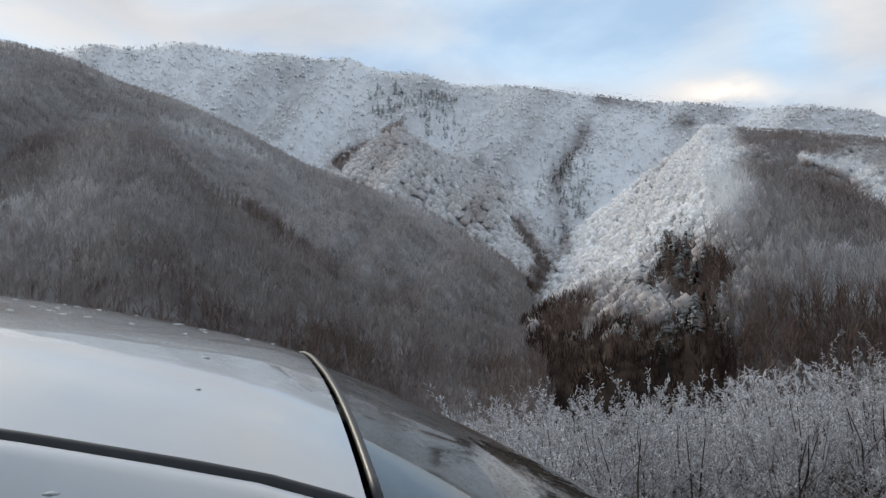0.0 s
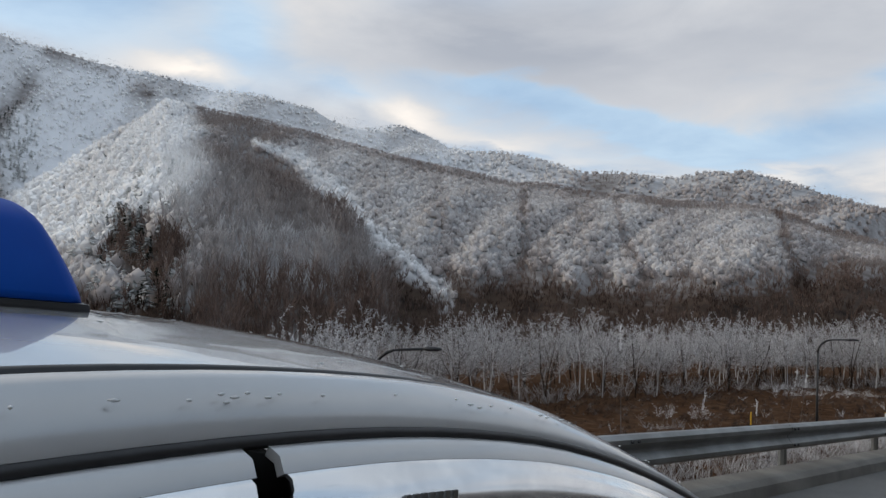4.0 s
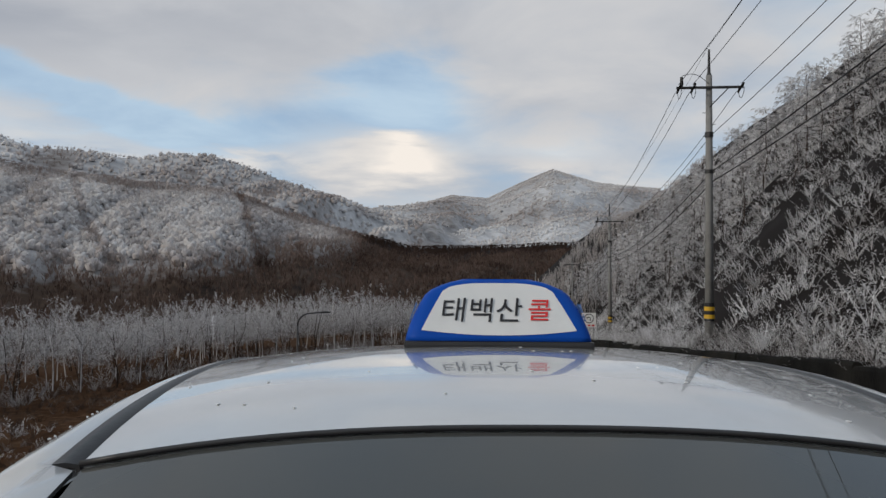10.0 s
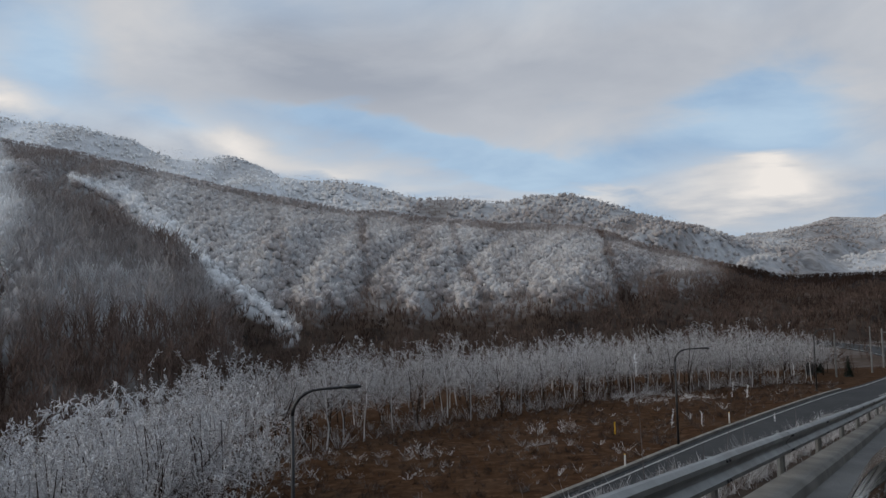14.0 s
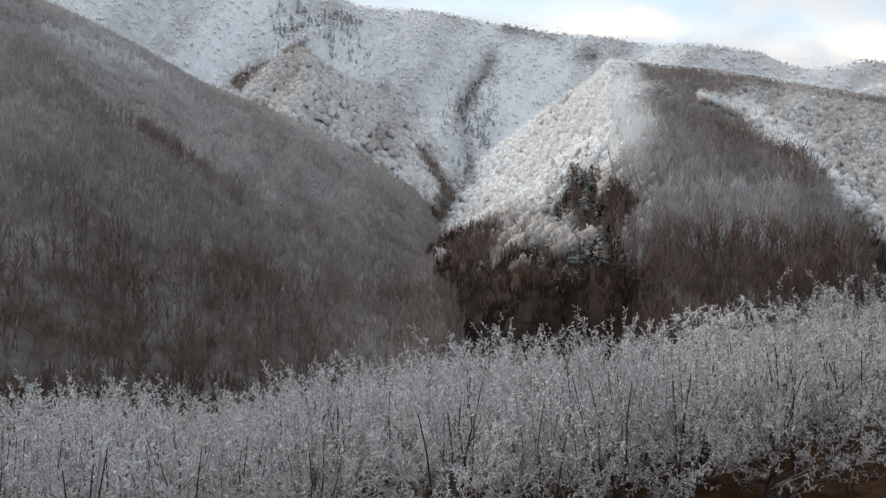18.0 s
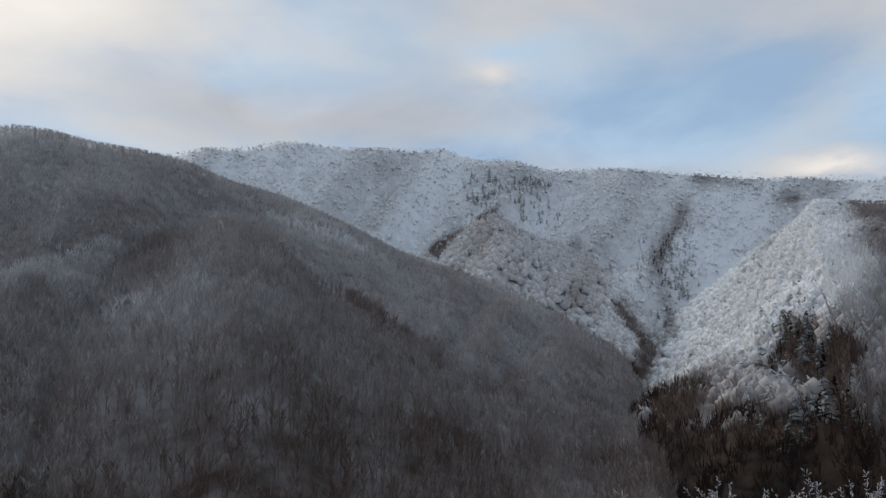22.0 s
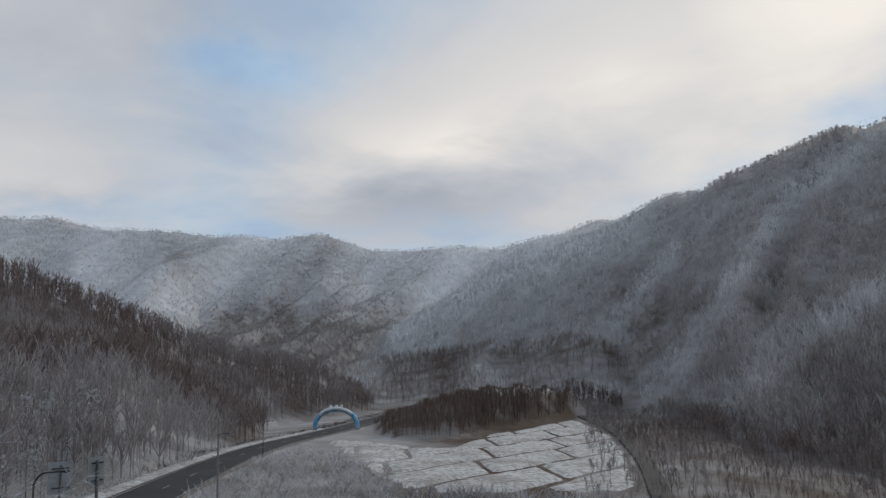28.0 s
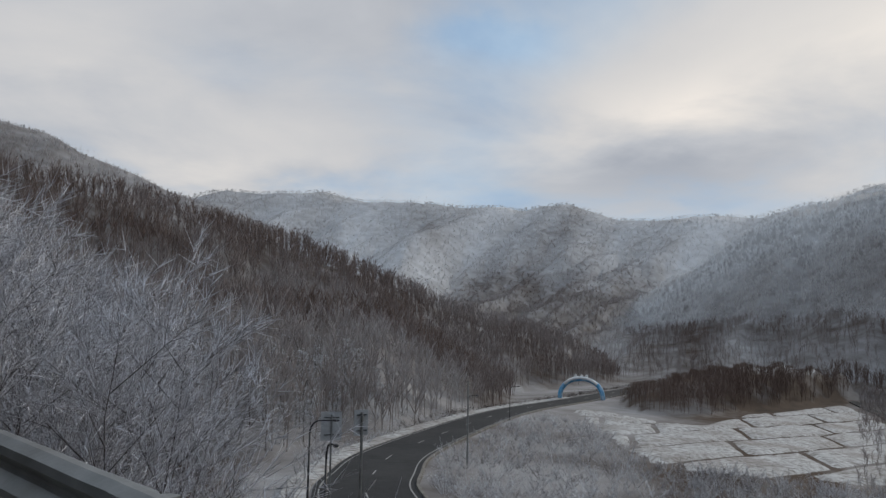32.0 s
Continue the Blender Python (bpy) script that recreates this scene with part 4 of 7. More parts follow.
wood("left", far_bare, 4.4, 134, 202, 420, 800, 4.5, 7.5, "half-rimed leafless forest on the lower ridge", 41, lift=0.08)
wood("left", far_bare, 5.2, 134, 202, 760, 1400, 3.6, 5.4, "grey-white rimed forest on the long ridge", 18, spread=1.5, lift=0.04)
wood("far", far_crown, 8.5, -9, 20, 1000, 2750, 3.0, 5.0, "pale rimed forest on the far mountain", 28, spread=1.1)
wood("left_low", bare, 4.6, 130, 172, 370, 680, 5, 8, "half-rimed forest on the lower slope", 19, spread=0.9)
wood("hill", bare, 3.4, 150, 206, 165, 480, 8, 10.5, "dark larch forest on the roadside hill", 20, spread=0.9)
wood("hill_low", bare, 2.9, 155, 206, 95, 335, 8, 9.8, "half-rimed larch forest at the foot of the hill", 38, spread=0.9)
wood("hill_back", far_bare, 4.5, 180, 210, 330, 580, 4, 6.5, "pale forest on the hill behind", 21, lift=0.15)
wood("knoll", bare, 1.9, 137, 159, 185, 400, 5.5, 7.9, "dense brown saplings on a knoll above the field", 22, spread=0.7)
wood(-1, bare, 3.7, -4, 66, 128, 300, 5, 9, "dark brown thicket at the foot of the mountains", 23, spread=1.0)
wood(-1, bare, 3.4, 66, 141, 70, 330, 5, 9, "dark brown forest at the bottom of the valley", 24, spread=1.0)
wood(99, bare, 3.0, -13, 6, 95, 300, 5, 8.5, "rimed larch wood at the far end of the cut slope", 29, lift=1.15, spread=0.9)
# conifer groves that stand out darker
for label, ridge, az0, az1, r0, r1, gap, seed in (
        ("dark conifer grove near the ridge", "back", 81.0, 88.5, 1120, 1260, 9, 31), ("rimed conifers in the white bowl", "back", 72.2, 74.4, 930, 1050, 8, 32),
        ("dark spruces in a hollow of the spur", "spur", 62.0, 68.0, 250, 430, 7.0, 33), ("dark conifer grove on the ridge", "left", 136.0, 141.8, 1020, 1240, 8, 34)):
    wood(ridge, far_conifer, gap, az0, az1, r0, r1, *((4, 8.5) if ridge == "spur" else (7, 13)), label, seed, M_CONIFER, 1.3, -0.38 if ridge == "spur" else -0.15 if ridge == "left" else -0.06, True)
wood("spur", far_conifer, 8.5, 61.8, 69.5, 240, 450, 5, 10, "rimed spruces round the dark hollow", 39, M_CONIFER, 1.7, 0.50)
wood("back", far_conifer, 14.0, 71.5, 76.0, 700, 1120, 6, 10, "rimed conifers along the white gully", 40, M_CONIFER, 1.3, -0.10)


# ---- trees and shrubs near the road ----
def rimed_tree(rng, height, limbs=9, subs=5, twigs=7, spread=0.45, start=0.22, stem=0.012, thin=0.0045, droop=0.0):
    """Trunk and crown of a leafless, rimed tree: three orders of branches, ever thinner."""
    trunk, crown, frost = [], [], []
    pts, p = [np.zeros(3)], np.zeros(3)
    for k in range(5):
        p = p + np.array([rng.normal(0, 0.018), rng.normal(0, 0.018), 0.19])
        pts.append(p)
    for a, b, w in zip(pts, pts[1:], (1.0, 0.85, 0.68, 0.5, 0.32)):
        ring0 = [a + stem * w * np.array([math.cos(q), math.sin(q), 0]) for q in np.arange(5) * 1.2566]
        ring1 = [b + stem * (w - 0.17) * np.array([math.cos(q), math.sin(q), 0]) for q in np.arange(5) * 1.2566]
        trunk.append((np.array(ring0 + ring1), np.array([(i, (i + 1) % 5, 5 + (i + 1) % 5) for i in range(5)] + [(i, 5 + (i + 1) % 5, 5 + i) for i in range(5)])))
    P = np.array(pts)
    for k in range(limbs):
        h = start + (0.92 - start) * (k + rng.random()) / limbs
        a = k * 2.399 + rng.normal(0, 0.3)
        base = np.array([np.interp(h, P[:, 2], P[:, i]) for i in range(3)])
        L = spread * (1.0 - 0.55 * (h - start) / (1 - start)) * (0.75 + 0.5 * rng.random())
        way = np.array([math.cos(a), math.sin(a), 0.75 + 0.5 * rng.random() - droop])
        way /= np.linalg.norm(way)
        tip = base + way * L
        crown.append(pyramid(base, tip, stem * 0.42))
        frost.append(0.15)
        for j in range(subs):
            u = 0.25 + 0.7 * (j + rng.random()) / subs
            b2 = base + way * L * u
            w2 = way + rng.normal(0, 0.55, 3) + np.array([0, 0, 0.25 - droop])
            w2 /= np.linalg.norm(w2)
            L2 = L * (0.35 + 0.3 * rng.random()) * (1.15 - 0.5 * u)
            t2 = b2 + w2 * L2
            crown.append(pyramid(b2, t2, stem * 0.22))
            frost.append(0.55)
            for i in range(twigs):
                u3 = 0.15 + 0.85 * rng.random()
                b3 = b2 + w2 * L2 * u3
                w3 = w2 * 0.9 + rng.normal(0, 0.42, 3) + np.array([0, 0, 0.12 - droop])
                w3 /= np.linalg.norm(w3)
                crown.append(pyramid(b3, b3 + w3 * (0.040 + 0.055 * rng.random()), thin))
                frost.append(1.1)
    tv, tf = gather(trunk)
    cv, cf = gather(crown)
    return (tv * height, tf), (cv * height, cf, np.repeat(frost, 4))


def club(base, tip, width):
    """A twig end swollen with rime: thin at its root, thickest near its tip."""
    base, tip = np.array(base, float), np.array(tip, float)
    way = tip - base
    ref = np.cross(way, [0.31, 0.77, 0.56])
    ref /= np.linalg.norm(ref) + 1e-9
    other = np.cross(way / (np.linalg.norm(way) + 1e-9), ref)
    ring = [base + way * 0.7 + width * (ref * math.cos(q) + other * math.sin(q)) for q in (0.3, 2.394, 4.489)]
    return np.array([base] + ring + [tip]), np.array([(0, 2, 1), (0, 3, 2), (0, 1, 3), (1, 2, 4), (2, 3, 4), (3, 1, 4)])


def round_tree(rng, height, limbs=12, subs=6, twigs=9, wide=0.42, low=0.12, stem=0.010, knob=0.004, stems=1):
    """A leafless tree with a rounded head: limbs bend out and up to the head's rim, their twigs end in knobs of rime."""
    trunk, crown, frost = [], [], []

    def limb(a, b, r0, r1):
        q0 = [np.array([math.cos(q), math.sin(q), 0]) for q in (0, 2.094, 4.189)]
        v = np.array([a + r0 * q for q in q0] + [b + r1 * q for q in q0])
        return v, np.array([(i, (i + 1) % 3, 3 + (i + 1) % 3) for i in range(3)] + [(i, 3 + (i + 1) % 3, 3 + i) for i in range(3)])

    lean = [rng.normal(0, 0.10 if stems > 1 else 0.03, 2) for _ in range(stems)]
    for dx, dy in lean:
        p = np.array([dx * 0.1, dy * 0.1, -0.02])
        for k, w in enumerate((1.0, 0.85, 0.65, 0.45)):
            q = np.array([dx * (k + 1) / 4 + rng.normal(0, 0.012), dy * (k + 1) / 4 + rng.normal(0, 0.012), 0.2 * (k + 1)])
            trunk.append(limb(p, q, stem * w, stem * (w - 0.18)))
            p = q
    mid = (1 + low) / 2
    for k in range(limbs):
        c = 1 - 1.55 * (k + 0.5) / limbs
        th, a = math.acos(c), k * 2.399 + rng.normal(0, 0.3)
        grow = 0.80 + 0.25 * rng.random()
        tip = np.array([wide * math.sin(th) * math.cos(a) * grow, wide * math.sin(th) * math.sin(a) * grow, mid + (1 - mid) * c * grow])
        dx, dy = lean[k % stems]
        h = max(low * 0.6, low + (tip[2] - low) * (0.15 + 0.4 * rng.random()) - 0.05)
        base = np.array([dx * h / 0.8, dy * h / 0.8, h])
        bend = base + (tip - base) * 0.5 + np.array([math.cos(a), math.sin(a), -0.6]) * 0.06 + rng.normal(0, 0.015, 3)
        crown.append(limb(base, bend, stem * 0.5, stem * 0.33))
        crown.append(pyramid(bend, tip, stem * 0.33))
        frost += [0.25] * 6 + [0.45] * 4
        for j in range(subs):
            u = 0.3 + 0.7 * (j + rng.random()) / subs
            b2 = base + (bend - base) * u * 2 if u < 0.5 else bend + (tip - bend) * (u - 0.5) * 2
            w2 = (tip - bend) / np.linalg.norm(tip - bend) * 0.8 + rng.normal(0, 0.55, 3) + np.array([0, 0, 0.2])
            L2 = (0.09 + 0.09 * rng.random()) * wide / 0.42
            w2 *= L2 / np.linalg.norm(w2)
            crown.append(pyramid(b2, b2 + w2, stem * 0.2))
            frost += [0.7] * 4
            for i in range(twigs):
                b3 = b2 + w2 * (0.2 + 0.8 * rng.random())
                w3 = w2 / L2 * 0.6 + rng.normal(0, 0.6, 3)
                w3 *= (0.014 + 0.024 * rng.random()) / np.linalg.norm(w3)
                crown.append(club(b3, b3 + w3, knob * (0.7 + 0.6 * rng.random())))
                frost += [1.15] * 5
    tv, tf = gather(trunk)
    cv, cf = gather(crown)
    return (tv * height, tf), (cv * height, cf, np.array(frost))


def tree_thing(name, shape, rime_trunk, rime_crown, label, category, mat=None, group="", lean=0.0):
    (tv, tf), (cv, cf, *frost) = shape
    share = frost[0] if frost else 1.0
    root = thing(name, Matrix(), label, category, group)
    for key, v, f, rime in (("trunk", tv, tf, np.full(len(tv), rime_trunk)), ("crown", cv, cf, rime_crown * share * (0.8 + 0.3 * cv[:, 2] / cv[:, 2].max()))):
        ob = new(key, mesh_from(key, v, f, [mat or M_WOOD], {"rime": rime}))
        ob.parent = root
    return root


def plant(models, spots, rng, low=0.85, high=1.2):
    """Copies of the models at the spots; the models themselves take the first spots."""
    for i, (x, y) in enumerate(spots):
        z = float(land(np.array([x]), np.array([y]))[0])
        s = low + (high - low) * rng.random()
        m = Matrix.LocRotScale((x, y, z - 0.05), Euler((rng.normal(0, 0.04), rng.normal(0, 0.04), rng.random() * 6.283)), None)
        if i < len(models):
            models[i].matrix_world = m
            models[i].scale = (s, s, s)
        else:
            c = copy_thing(models[rng.integers(0, len(models))], m)
            c.scale = (s, s, s)


def inside(x, y, poly):
    n, c = len(poly), False
    for i in range(n):
        (x1, y1), (x2, y2) = poly[i], poly[(i + 1) % n]
        if (y1 > y) != (y2 > y) and x < (x2 - x1) * (y - y1) / (y2 - y1) + x1:
            c = not c
    return c


def spots_in(poly, gap, rng, most=400):
    xs, ys = [p[0] for p in poly], [p[1] for p in poly]
    out, tries = [], 0
    while tries < 6000 and len(out) < most:
        tries += 1
        x, y = rng.uniform(min(xs), max(xs)), rng.uniform(min(ys), max(ys))
        if inside(x, y, poly) and all((x - a) ** 2 + (y - b) ** 2 > gap * gap for a, b in out):
            out.append((x, y))
    return out


lerp = lambda v, xs, ys: float(np.interp(v, xs, ys))


def make_groves():
    rng = np.random.default_rng(41)
    birch = [tree_thing("birch_tree", round_tree(rng, 7.0, 15, 7, 13, 0.38, 0.30, 0.009, 0.0026), 0.60, 0.50, "white-trunked leafless birch thick with rime", "tree", group="birch grove below the road") for _ in range(3)]
    birch += [tree_thing("grove_tree", round_tree(rng, 6.0, 15, 7, 13, 0.46, 0.24, 0.013, 0.0030, 1 + _ % 2), -0.5, 0.46, "dark-trunked leafless tree with rimed twigs", "tree", group="birch grove below the road") for _ in range(4)]
    edge = [(-37, 14), (-40, 30), (-42, 45), (-41, 64), (-33, 88), (-17, 116), (-16, 140), (-27, 140), (-54, 104), (-60, 60), (-56, 20), (-48, 8)]
    plant(birch, spots_in(edge, 2.9, rng, 340), rng, 0.74, 1.28)
    shrub = [tree_thing("rimed_tree", round_tree(rng, 6.0, 20, 8, 15, 0.46, 0.12, 0.009, 0.0030, 2 + _ % 2), -0.1, 0.56, "low spreading tree covered in rime", "tree", group="rimed trees below the rail") for _ in range(4)]
    near = [(-27, 22), (-26, 10), (-25, -4), (-24, -16), (-34, -24), (-48, -20), (-58, 0), (-52, 10), (-44, 26), (-35, 32)]
    plant(shrub, spots_in(near, 2.5, rng, 210), rng, 0.8, 1.2)
    for ob in [o for o in bpy.data.objects if o.name.split(".")[0] == "rimed_tree"]:
        x, y, z = ob.location
        az = math.degrees(math.atan2(-x - 1.95, y + 0.9))
        top = EYE + math.hypot(x + 1.95, y + 0.9) * math.tan(radians(lerp(az, [45, 54, 60, 70, 80, 86, 90, 98, 103, 108], [-4.0, -5.0, -6.4, -7.8, -10.0, -10.8, -12.6, -11.4, -10.4, -12.6])))
        s = min(1.4, max(0.3, (top - z) / 6.2)) * (0.86 + 0.2 * rng.random())
        ob.scale = (s, s, s)
    bush = [tree_thing("field_bush", round_tree(rng, 1.5, 14, 6, 10, 0.75, 0.05, 0.012, 0.011, 3), -0.2, 0.75, "low spreading bush white with rime in the field", "shrub", group="bushes in the brown field") for _ in range(2)]
    plant(bush, [(-29.2, 57.5), (-27.2, 58.8), (-31.5, 44.0)], rng, 0.8, 1.1)
    # larches and rimed brush on the cut slope across the road
    larch = [tree_thing("larch_tree", rimed_tree(rng, 8.5, 28, 4, 5, 0.25, 0.14, 0.008, 0.0036, droop=0.8), -0.2, 0.52, "slim larch with rime on its level branches", "tree", group="larches on the cut slope") for _ in range(4)]
    plant(larch, spots_in([(26, 24), (22, 60), (13, 100), (7, 150), (20, 160), (34, 110), (44, 60), (48, 24), (46, 0), (34, 0)], 4.2, rng, 120) + spots_in([(10, 56), (8.5, 100), (8, 140), (18, 140), (25, 100), (26, 50), (18, 46)], 3.4, rng, 100), rng, 0.45, 0.85)
    hill = spots_in([(-2, -108), (-9, -128), (-20, -150), (-12, -160), (6, -140), (14, -118), (8, -100)], 4.0, rng, 60)
    plant([copy_thing(larch[0], Matrix()) for _ in range(1)], hill, rng, 0.7, 1.1)
    tall = [tree_thing("larch_tree", rimed_tree(rng, 8.6, 26, 5, 6, 0.24, 0.14, 0.010, 0.0045, droop=0.7), -0.2, 0.62, "larch with white level boughs rising over the grove", "tree") for _ in range(2)]
    plant(tall, [(-47.2, 28.1), (-45.0, 31.2)], rng, 0.95, 1.05)
    bank = [tree_thing("bank_shrub", rimed_tree(rng, 3.4, 10, 6, 6, 0.75, 0.04, 0.006, 0.0034), 0.2, 0.55, "leafless grey shrub with rime on the bank", "shrub", M_TWIGS, group="shrubs on the bank") for _ in range(3)]
    side = [tree_thing("roadside_tree", rimed_tree(rng, 5.0, 18, 9, 16, 0.60, 0.08, 0.005, 0.0011), -0.2, 0.52, "spreading leafless tree, its fine twigs rimed", "tree", M_TWIGS, group="rimed trees behind the guard rail") for _ in range(4)]
    spots = spots_in([(-0.6, -11), (1.0, -9.6), (4.5, -12.5), (9, -17), (12, -26), (5, -26), (0.2, -18)], 1.4, rng, 60)
    plant(side, spots, rng)
    for ob in [o for o in bpy.data.objects if o.name.split(".")[0] == "roadside_tree"]:
        x, y, z = ob.location
        far = math.hypot(x + 1.95, y + 1)
        top = EYE + far * math.tan(radians(lerp(math.degrees(math.atan2(x + 1.95, -y - 1)), [2, 6, 11, 16, 22], [-6, -2, 2.0, 5.5, 9])))
        s = max(0.35, (top - z) / 5.0) * (0.8 + 0.25 * rng.random())
        ob.scale = (s, s, s)
    back = [(0.5, -11), (-3.0, -14), (-3.0, -30), (2, -50), (18, -60), (24, -40), (12, -24), (5.5, -13)]
    plant(bank, spots_in(back, 2.1, rng, 110), rng, 0.7, 1.5)


make_groves()


# ---- brush, weeds and grass, too many to count ----
FIELD = [(-50, -96), (-55, -122), (-64, -156), (-69, -178), (-74, -190), (-80, -180), (-84, -165), (-92, -160), (-118, -188), (-185, -236), (-166, -196), (-124, -140), (-97, -109), (-83, -91)]     # outline of the farm plots


def brush(rng, stems=6, width=0.011):
    """A rimed bush of height 1: spreading stems from one root, each set with short crooked twigs."""
    out = []
    for k in range(stems):
        a, s, h = rng.random() * 6.283, 0.25 + 0.55 * rng.random(), 0.30 + 0.70 * rng.random()
        foot = np.array([math.cos(a) * 0.06, math.sin(a) * 0.06, -0.05])
        tip = np.array([math.cos(a) * s, math.sin(a) * s, h])
        out.append(pyramid(foot, tip, width * 1.1))
        for j in range(11):
            b = foot + (tip - foot) * (0.25 + 0.75 * rng.random())
            w = rng.normal(0, 0.9, 3) + (tip - foot) * 0.4
            out.append(club(b, b + w / np.linalg.norm(w) * (0.045 + 0.075 * rng.random()), width * (0.7 + 0.5 * rng.random())))
    return gather(out)


def fine_brush(rng):
    """A bush for close by, its twigs thin."""
    return brush(rng, 10, 0.0045)


def thick_brush(rng):
    """A bush whose twigs are swollen with rime."""
    return brush(rng, 6, 0.0125)


def tuft(rng):
    out = []
    for k in range(12):
        a, s, h = rng.random() * 6.283, 0.15 + 0.5 * rng.random(), 0.35 + 0.65 * rng.random()
        out.append(pyramid((0.16 * rng.normal(), 0.16 * rng.normal(), -0.05), (math.cos(a) * s, math.sin(a) * s, h), 0.014))
    return gather(out)


def spread_on(name, maker, x, y, low, high, rime, mat, label, category, seed, spread=1.0):
    rng = np.random.default_rng(seed)
    z = land(x, y)
    ob = scatter(name, maker, x, y, z, low + (high - low) * rng.random(len(x)) ** 1.5, np.clip(rime + 0.2 * rng.normal(size=len(x)), -0.3, 1), mat, label, 6, spread, seed)
    return tagged(ob, category=category)


def beside_main(off, i):
    """Points at that distance beside the main road, on the hill's side."""
    w = np.gradient(MAIN_LINE[:, :2], axis=0)
    w /= np.linalg.norm(w, axis=1)[:, None]
    return np.stack([MAIN_LINE[i, 0] + w[i, 1] * off, MAIN_LINE[i, 1] - w[i, 0] * off], -1)


def make_brush():
    rng = np.random.default_rng(77)
    # the cut slope: thick brush near the wall, thinning with distance; dark bare streaks stay open
    n = 11000
    y = 1 + 105 * rng.random(n) ** 1.5
    x = toe(y) + 0.3 + 30 * rng.random(n) ** 1.35
    open_streak = fbm(x * 0.10 + y * 0.06, y * 0.05 - x * 0.03, 3)
    rut = np.abs((x - 6.2) * 0.878 - (y - 30) * 0.478) + 1.6 * fbm(x * 0.3, y * 0.3 + 3, 2)     # a bare rocky rut runs up from the pole's foot
    k = (open_streak < 0.34) & (rut > 0.9) & (fbm(x * 0.8, y * 0.8, 2) < 0.18) & (rng.random(n) < np.where(x > 24, 0.45, 1))
    x, y = x[k], y[k]
    spread_on("brush", thick_brush, x, y, 0.35, 0.95, 0.74 + 0.5 * fbm(x * 0.35, y * 0.35, 2), M_WOOD, "rimed brush covering the cut slope", "brush", 51, 1.1)
    # brush hanging over the retaining wall
    n = 700
    y = 1 + 70 * rng.random(n) ** 1.3
    x = toe(y) - 0.15 + 0.9 * rng.random(n)
    spread_on("overhanging_brush", fine_brush, x, y, 0.4, 0.9, np.full(n, 0.55), M_WOOD, "rimed brush hanging over the retaining wall", "brush", 59, 1.3)
    # weeds on the bank under the rail
    n = 4200
    y = 1.5 + 100 * rng.random(n) ** 1.4
    x = shelf_edge(y) - 0.05 - 3.2 * rng.random(n) ** 1.6
    spread_on("weeds", tuft, x, y, 0.12, 0.50, np.full(n, 0.50), M_WOOD, "frosted dead weeds on the bank under the rail", "weeds", 52)
    # low rimed undergrowth along the grove
    n = 450
    y = 12 + 112 * rng.random(n)
    x = np.interp(y, [10, 30, 45, 64, 88, 116, 140], [-37, -39, -41, -40, -32, -17, -15]) - 1 - 9 * rng.random(n) ** 1.6
    spread_on("undergrowth", brush, x, y, 0.6, 2.3, np.full(n, 0.35), M_WOOD, "rimed undergrowth at the edge of the birches", "undergrowth", 55)
    # frosted weeds in the field, in drifts
    n = 1500
    y, x = 12 + 100 * rng.random(n), -17 - 24 * rng.random(n)
    d, _ = main_road(x, y)
    drift = fbm(x * 0.16 + 5, y * 0.07 + 2, 3)
    k = (d > 6) & ((drift > 0.30) | (rng.random(n) < 0.06))
    spread_on("frosted_weeds", brush, x[k], y[k], 0.3, 0.75, np.full(k.sum(), 0.62), M_WOOD, "frosted dead weeds in drifts over the field", "weeds", 56, 1.5)
    # snow-clotted weeds round the rail's bend
    n = 60
    y = -3.5 - 9 * rng.random(n)
    x = np.interp(y, [-15, -11, -8.3, -6.6, -5.4, -4.5, -3.9, -2.9], [8, 4.5, 1.9, 0.4, -0.6, -1.2, -1.7, -2.2]) - 0.35 - 0.9 * rng.random(n)
    spread_on("clotted_weeds", fine_brush, x, y, 0.8, 1.4, np.full(n, 0.72), M_WOOD, "snow-clotted dead weeds behind the guard rail", "weeds", 57, 0.8)
    # dark hedge of brush along the foot of the hill, beside the main road
    n = 500
    u = rng.random(n)
    i = (u * (len(MAIN_LINE) - 1) * 0.42).astype(int)
    P = np.array(beside_main(6.5 + 3.0 * rng.random(n), i))
    spread_on("dark_brush", brush, P[:, 0], P[:, 1], 0.8, 1.8, np.full(n, -0.1), M_WOOD, "dark leafless brush along the main road", "brush", 58)
    # tussocks in the brown field
    n = 4200
    y = 10 + 105 * rng.random(n)
    x = -12 - 34 * rng.random(n)
    d, _ = main_road(x, y)
    k = d > 6.5
    patch = fbm(x[k] * 0.12, y[k] * 0.12, 3)
    spread_on("tussocks", tuft, x[k], y[k], 0.2, 0.8, -0.2 + 0.95 * ease(0.25, 0.6, patch), M_WOOD, "dead grass tussocks, some white with frost", "grass", 53, 1.4)
    # frosted scrub inside the main road's bend and round the plots
    n = 2600
    az, r = np.radians(149 + 29 * rng.random(n)), 60 + 110 * rng.random(n)
    x, y = -np.sin(az) * r, np.cos(az) * r
    d, _ = main_road(x, y)
    k = (d > 6.5) & (d < 60) & (az < radians(182)) & ~np.array([inside(p, q, FIELD) for p, q in zip(x, y)])
    m = 700
    a2, r2 = np.radians(137 + 14 * rng.random(m)), 62 + 50 * rng.random(m)
    x, y = np.concatenate([x[k], -np.sin(a2) * r2]), np.concatenate([y[k], np.cos(a2) * r2])
    k = np.array([not inside(p, q, FIELD) for p, q in zip(x, y)])
    spread_on("scrub", brush, x[k], y[k], 0.7, 2.6, np.full(k.sum(), 0.55), M_WOOD, "frosted scrub beside the main road", "scrub", 54)


make_brush()


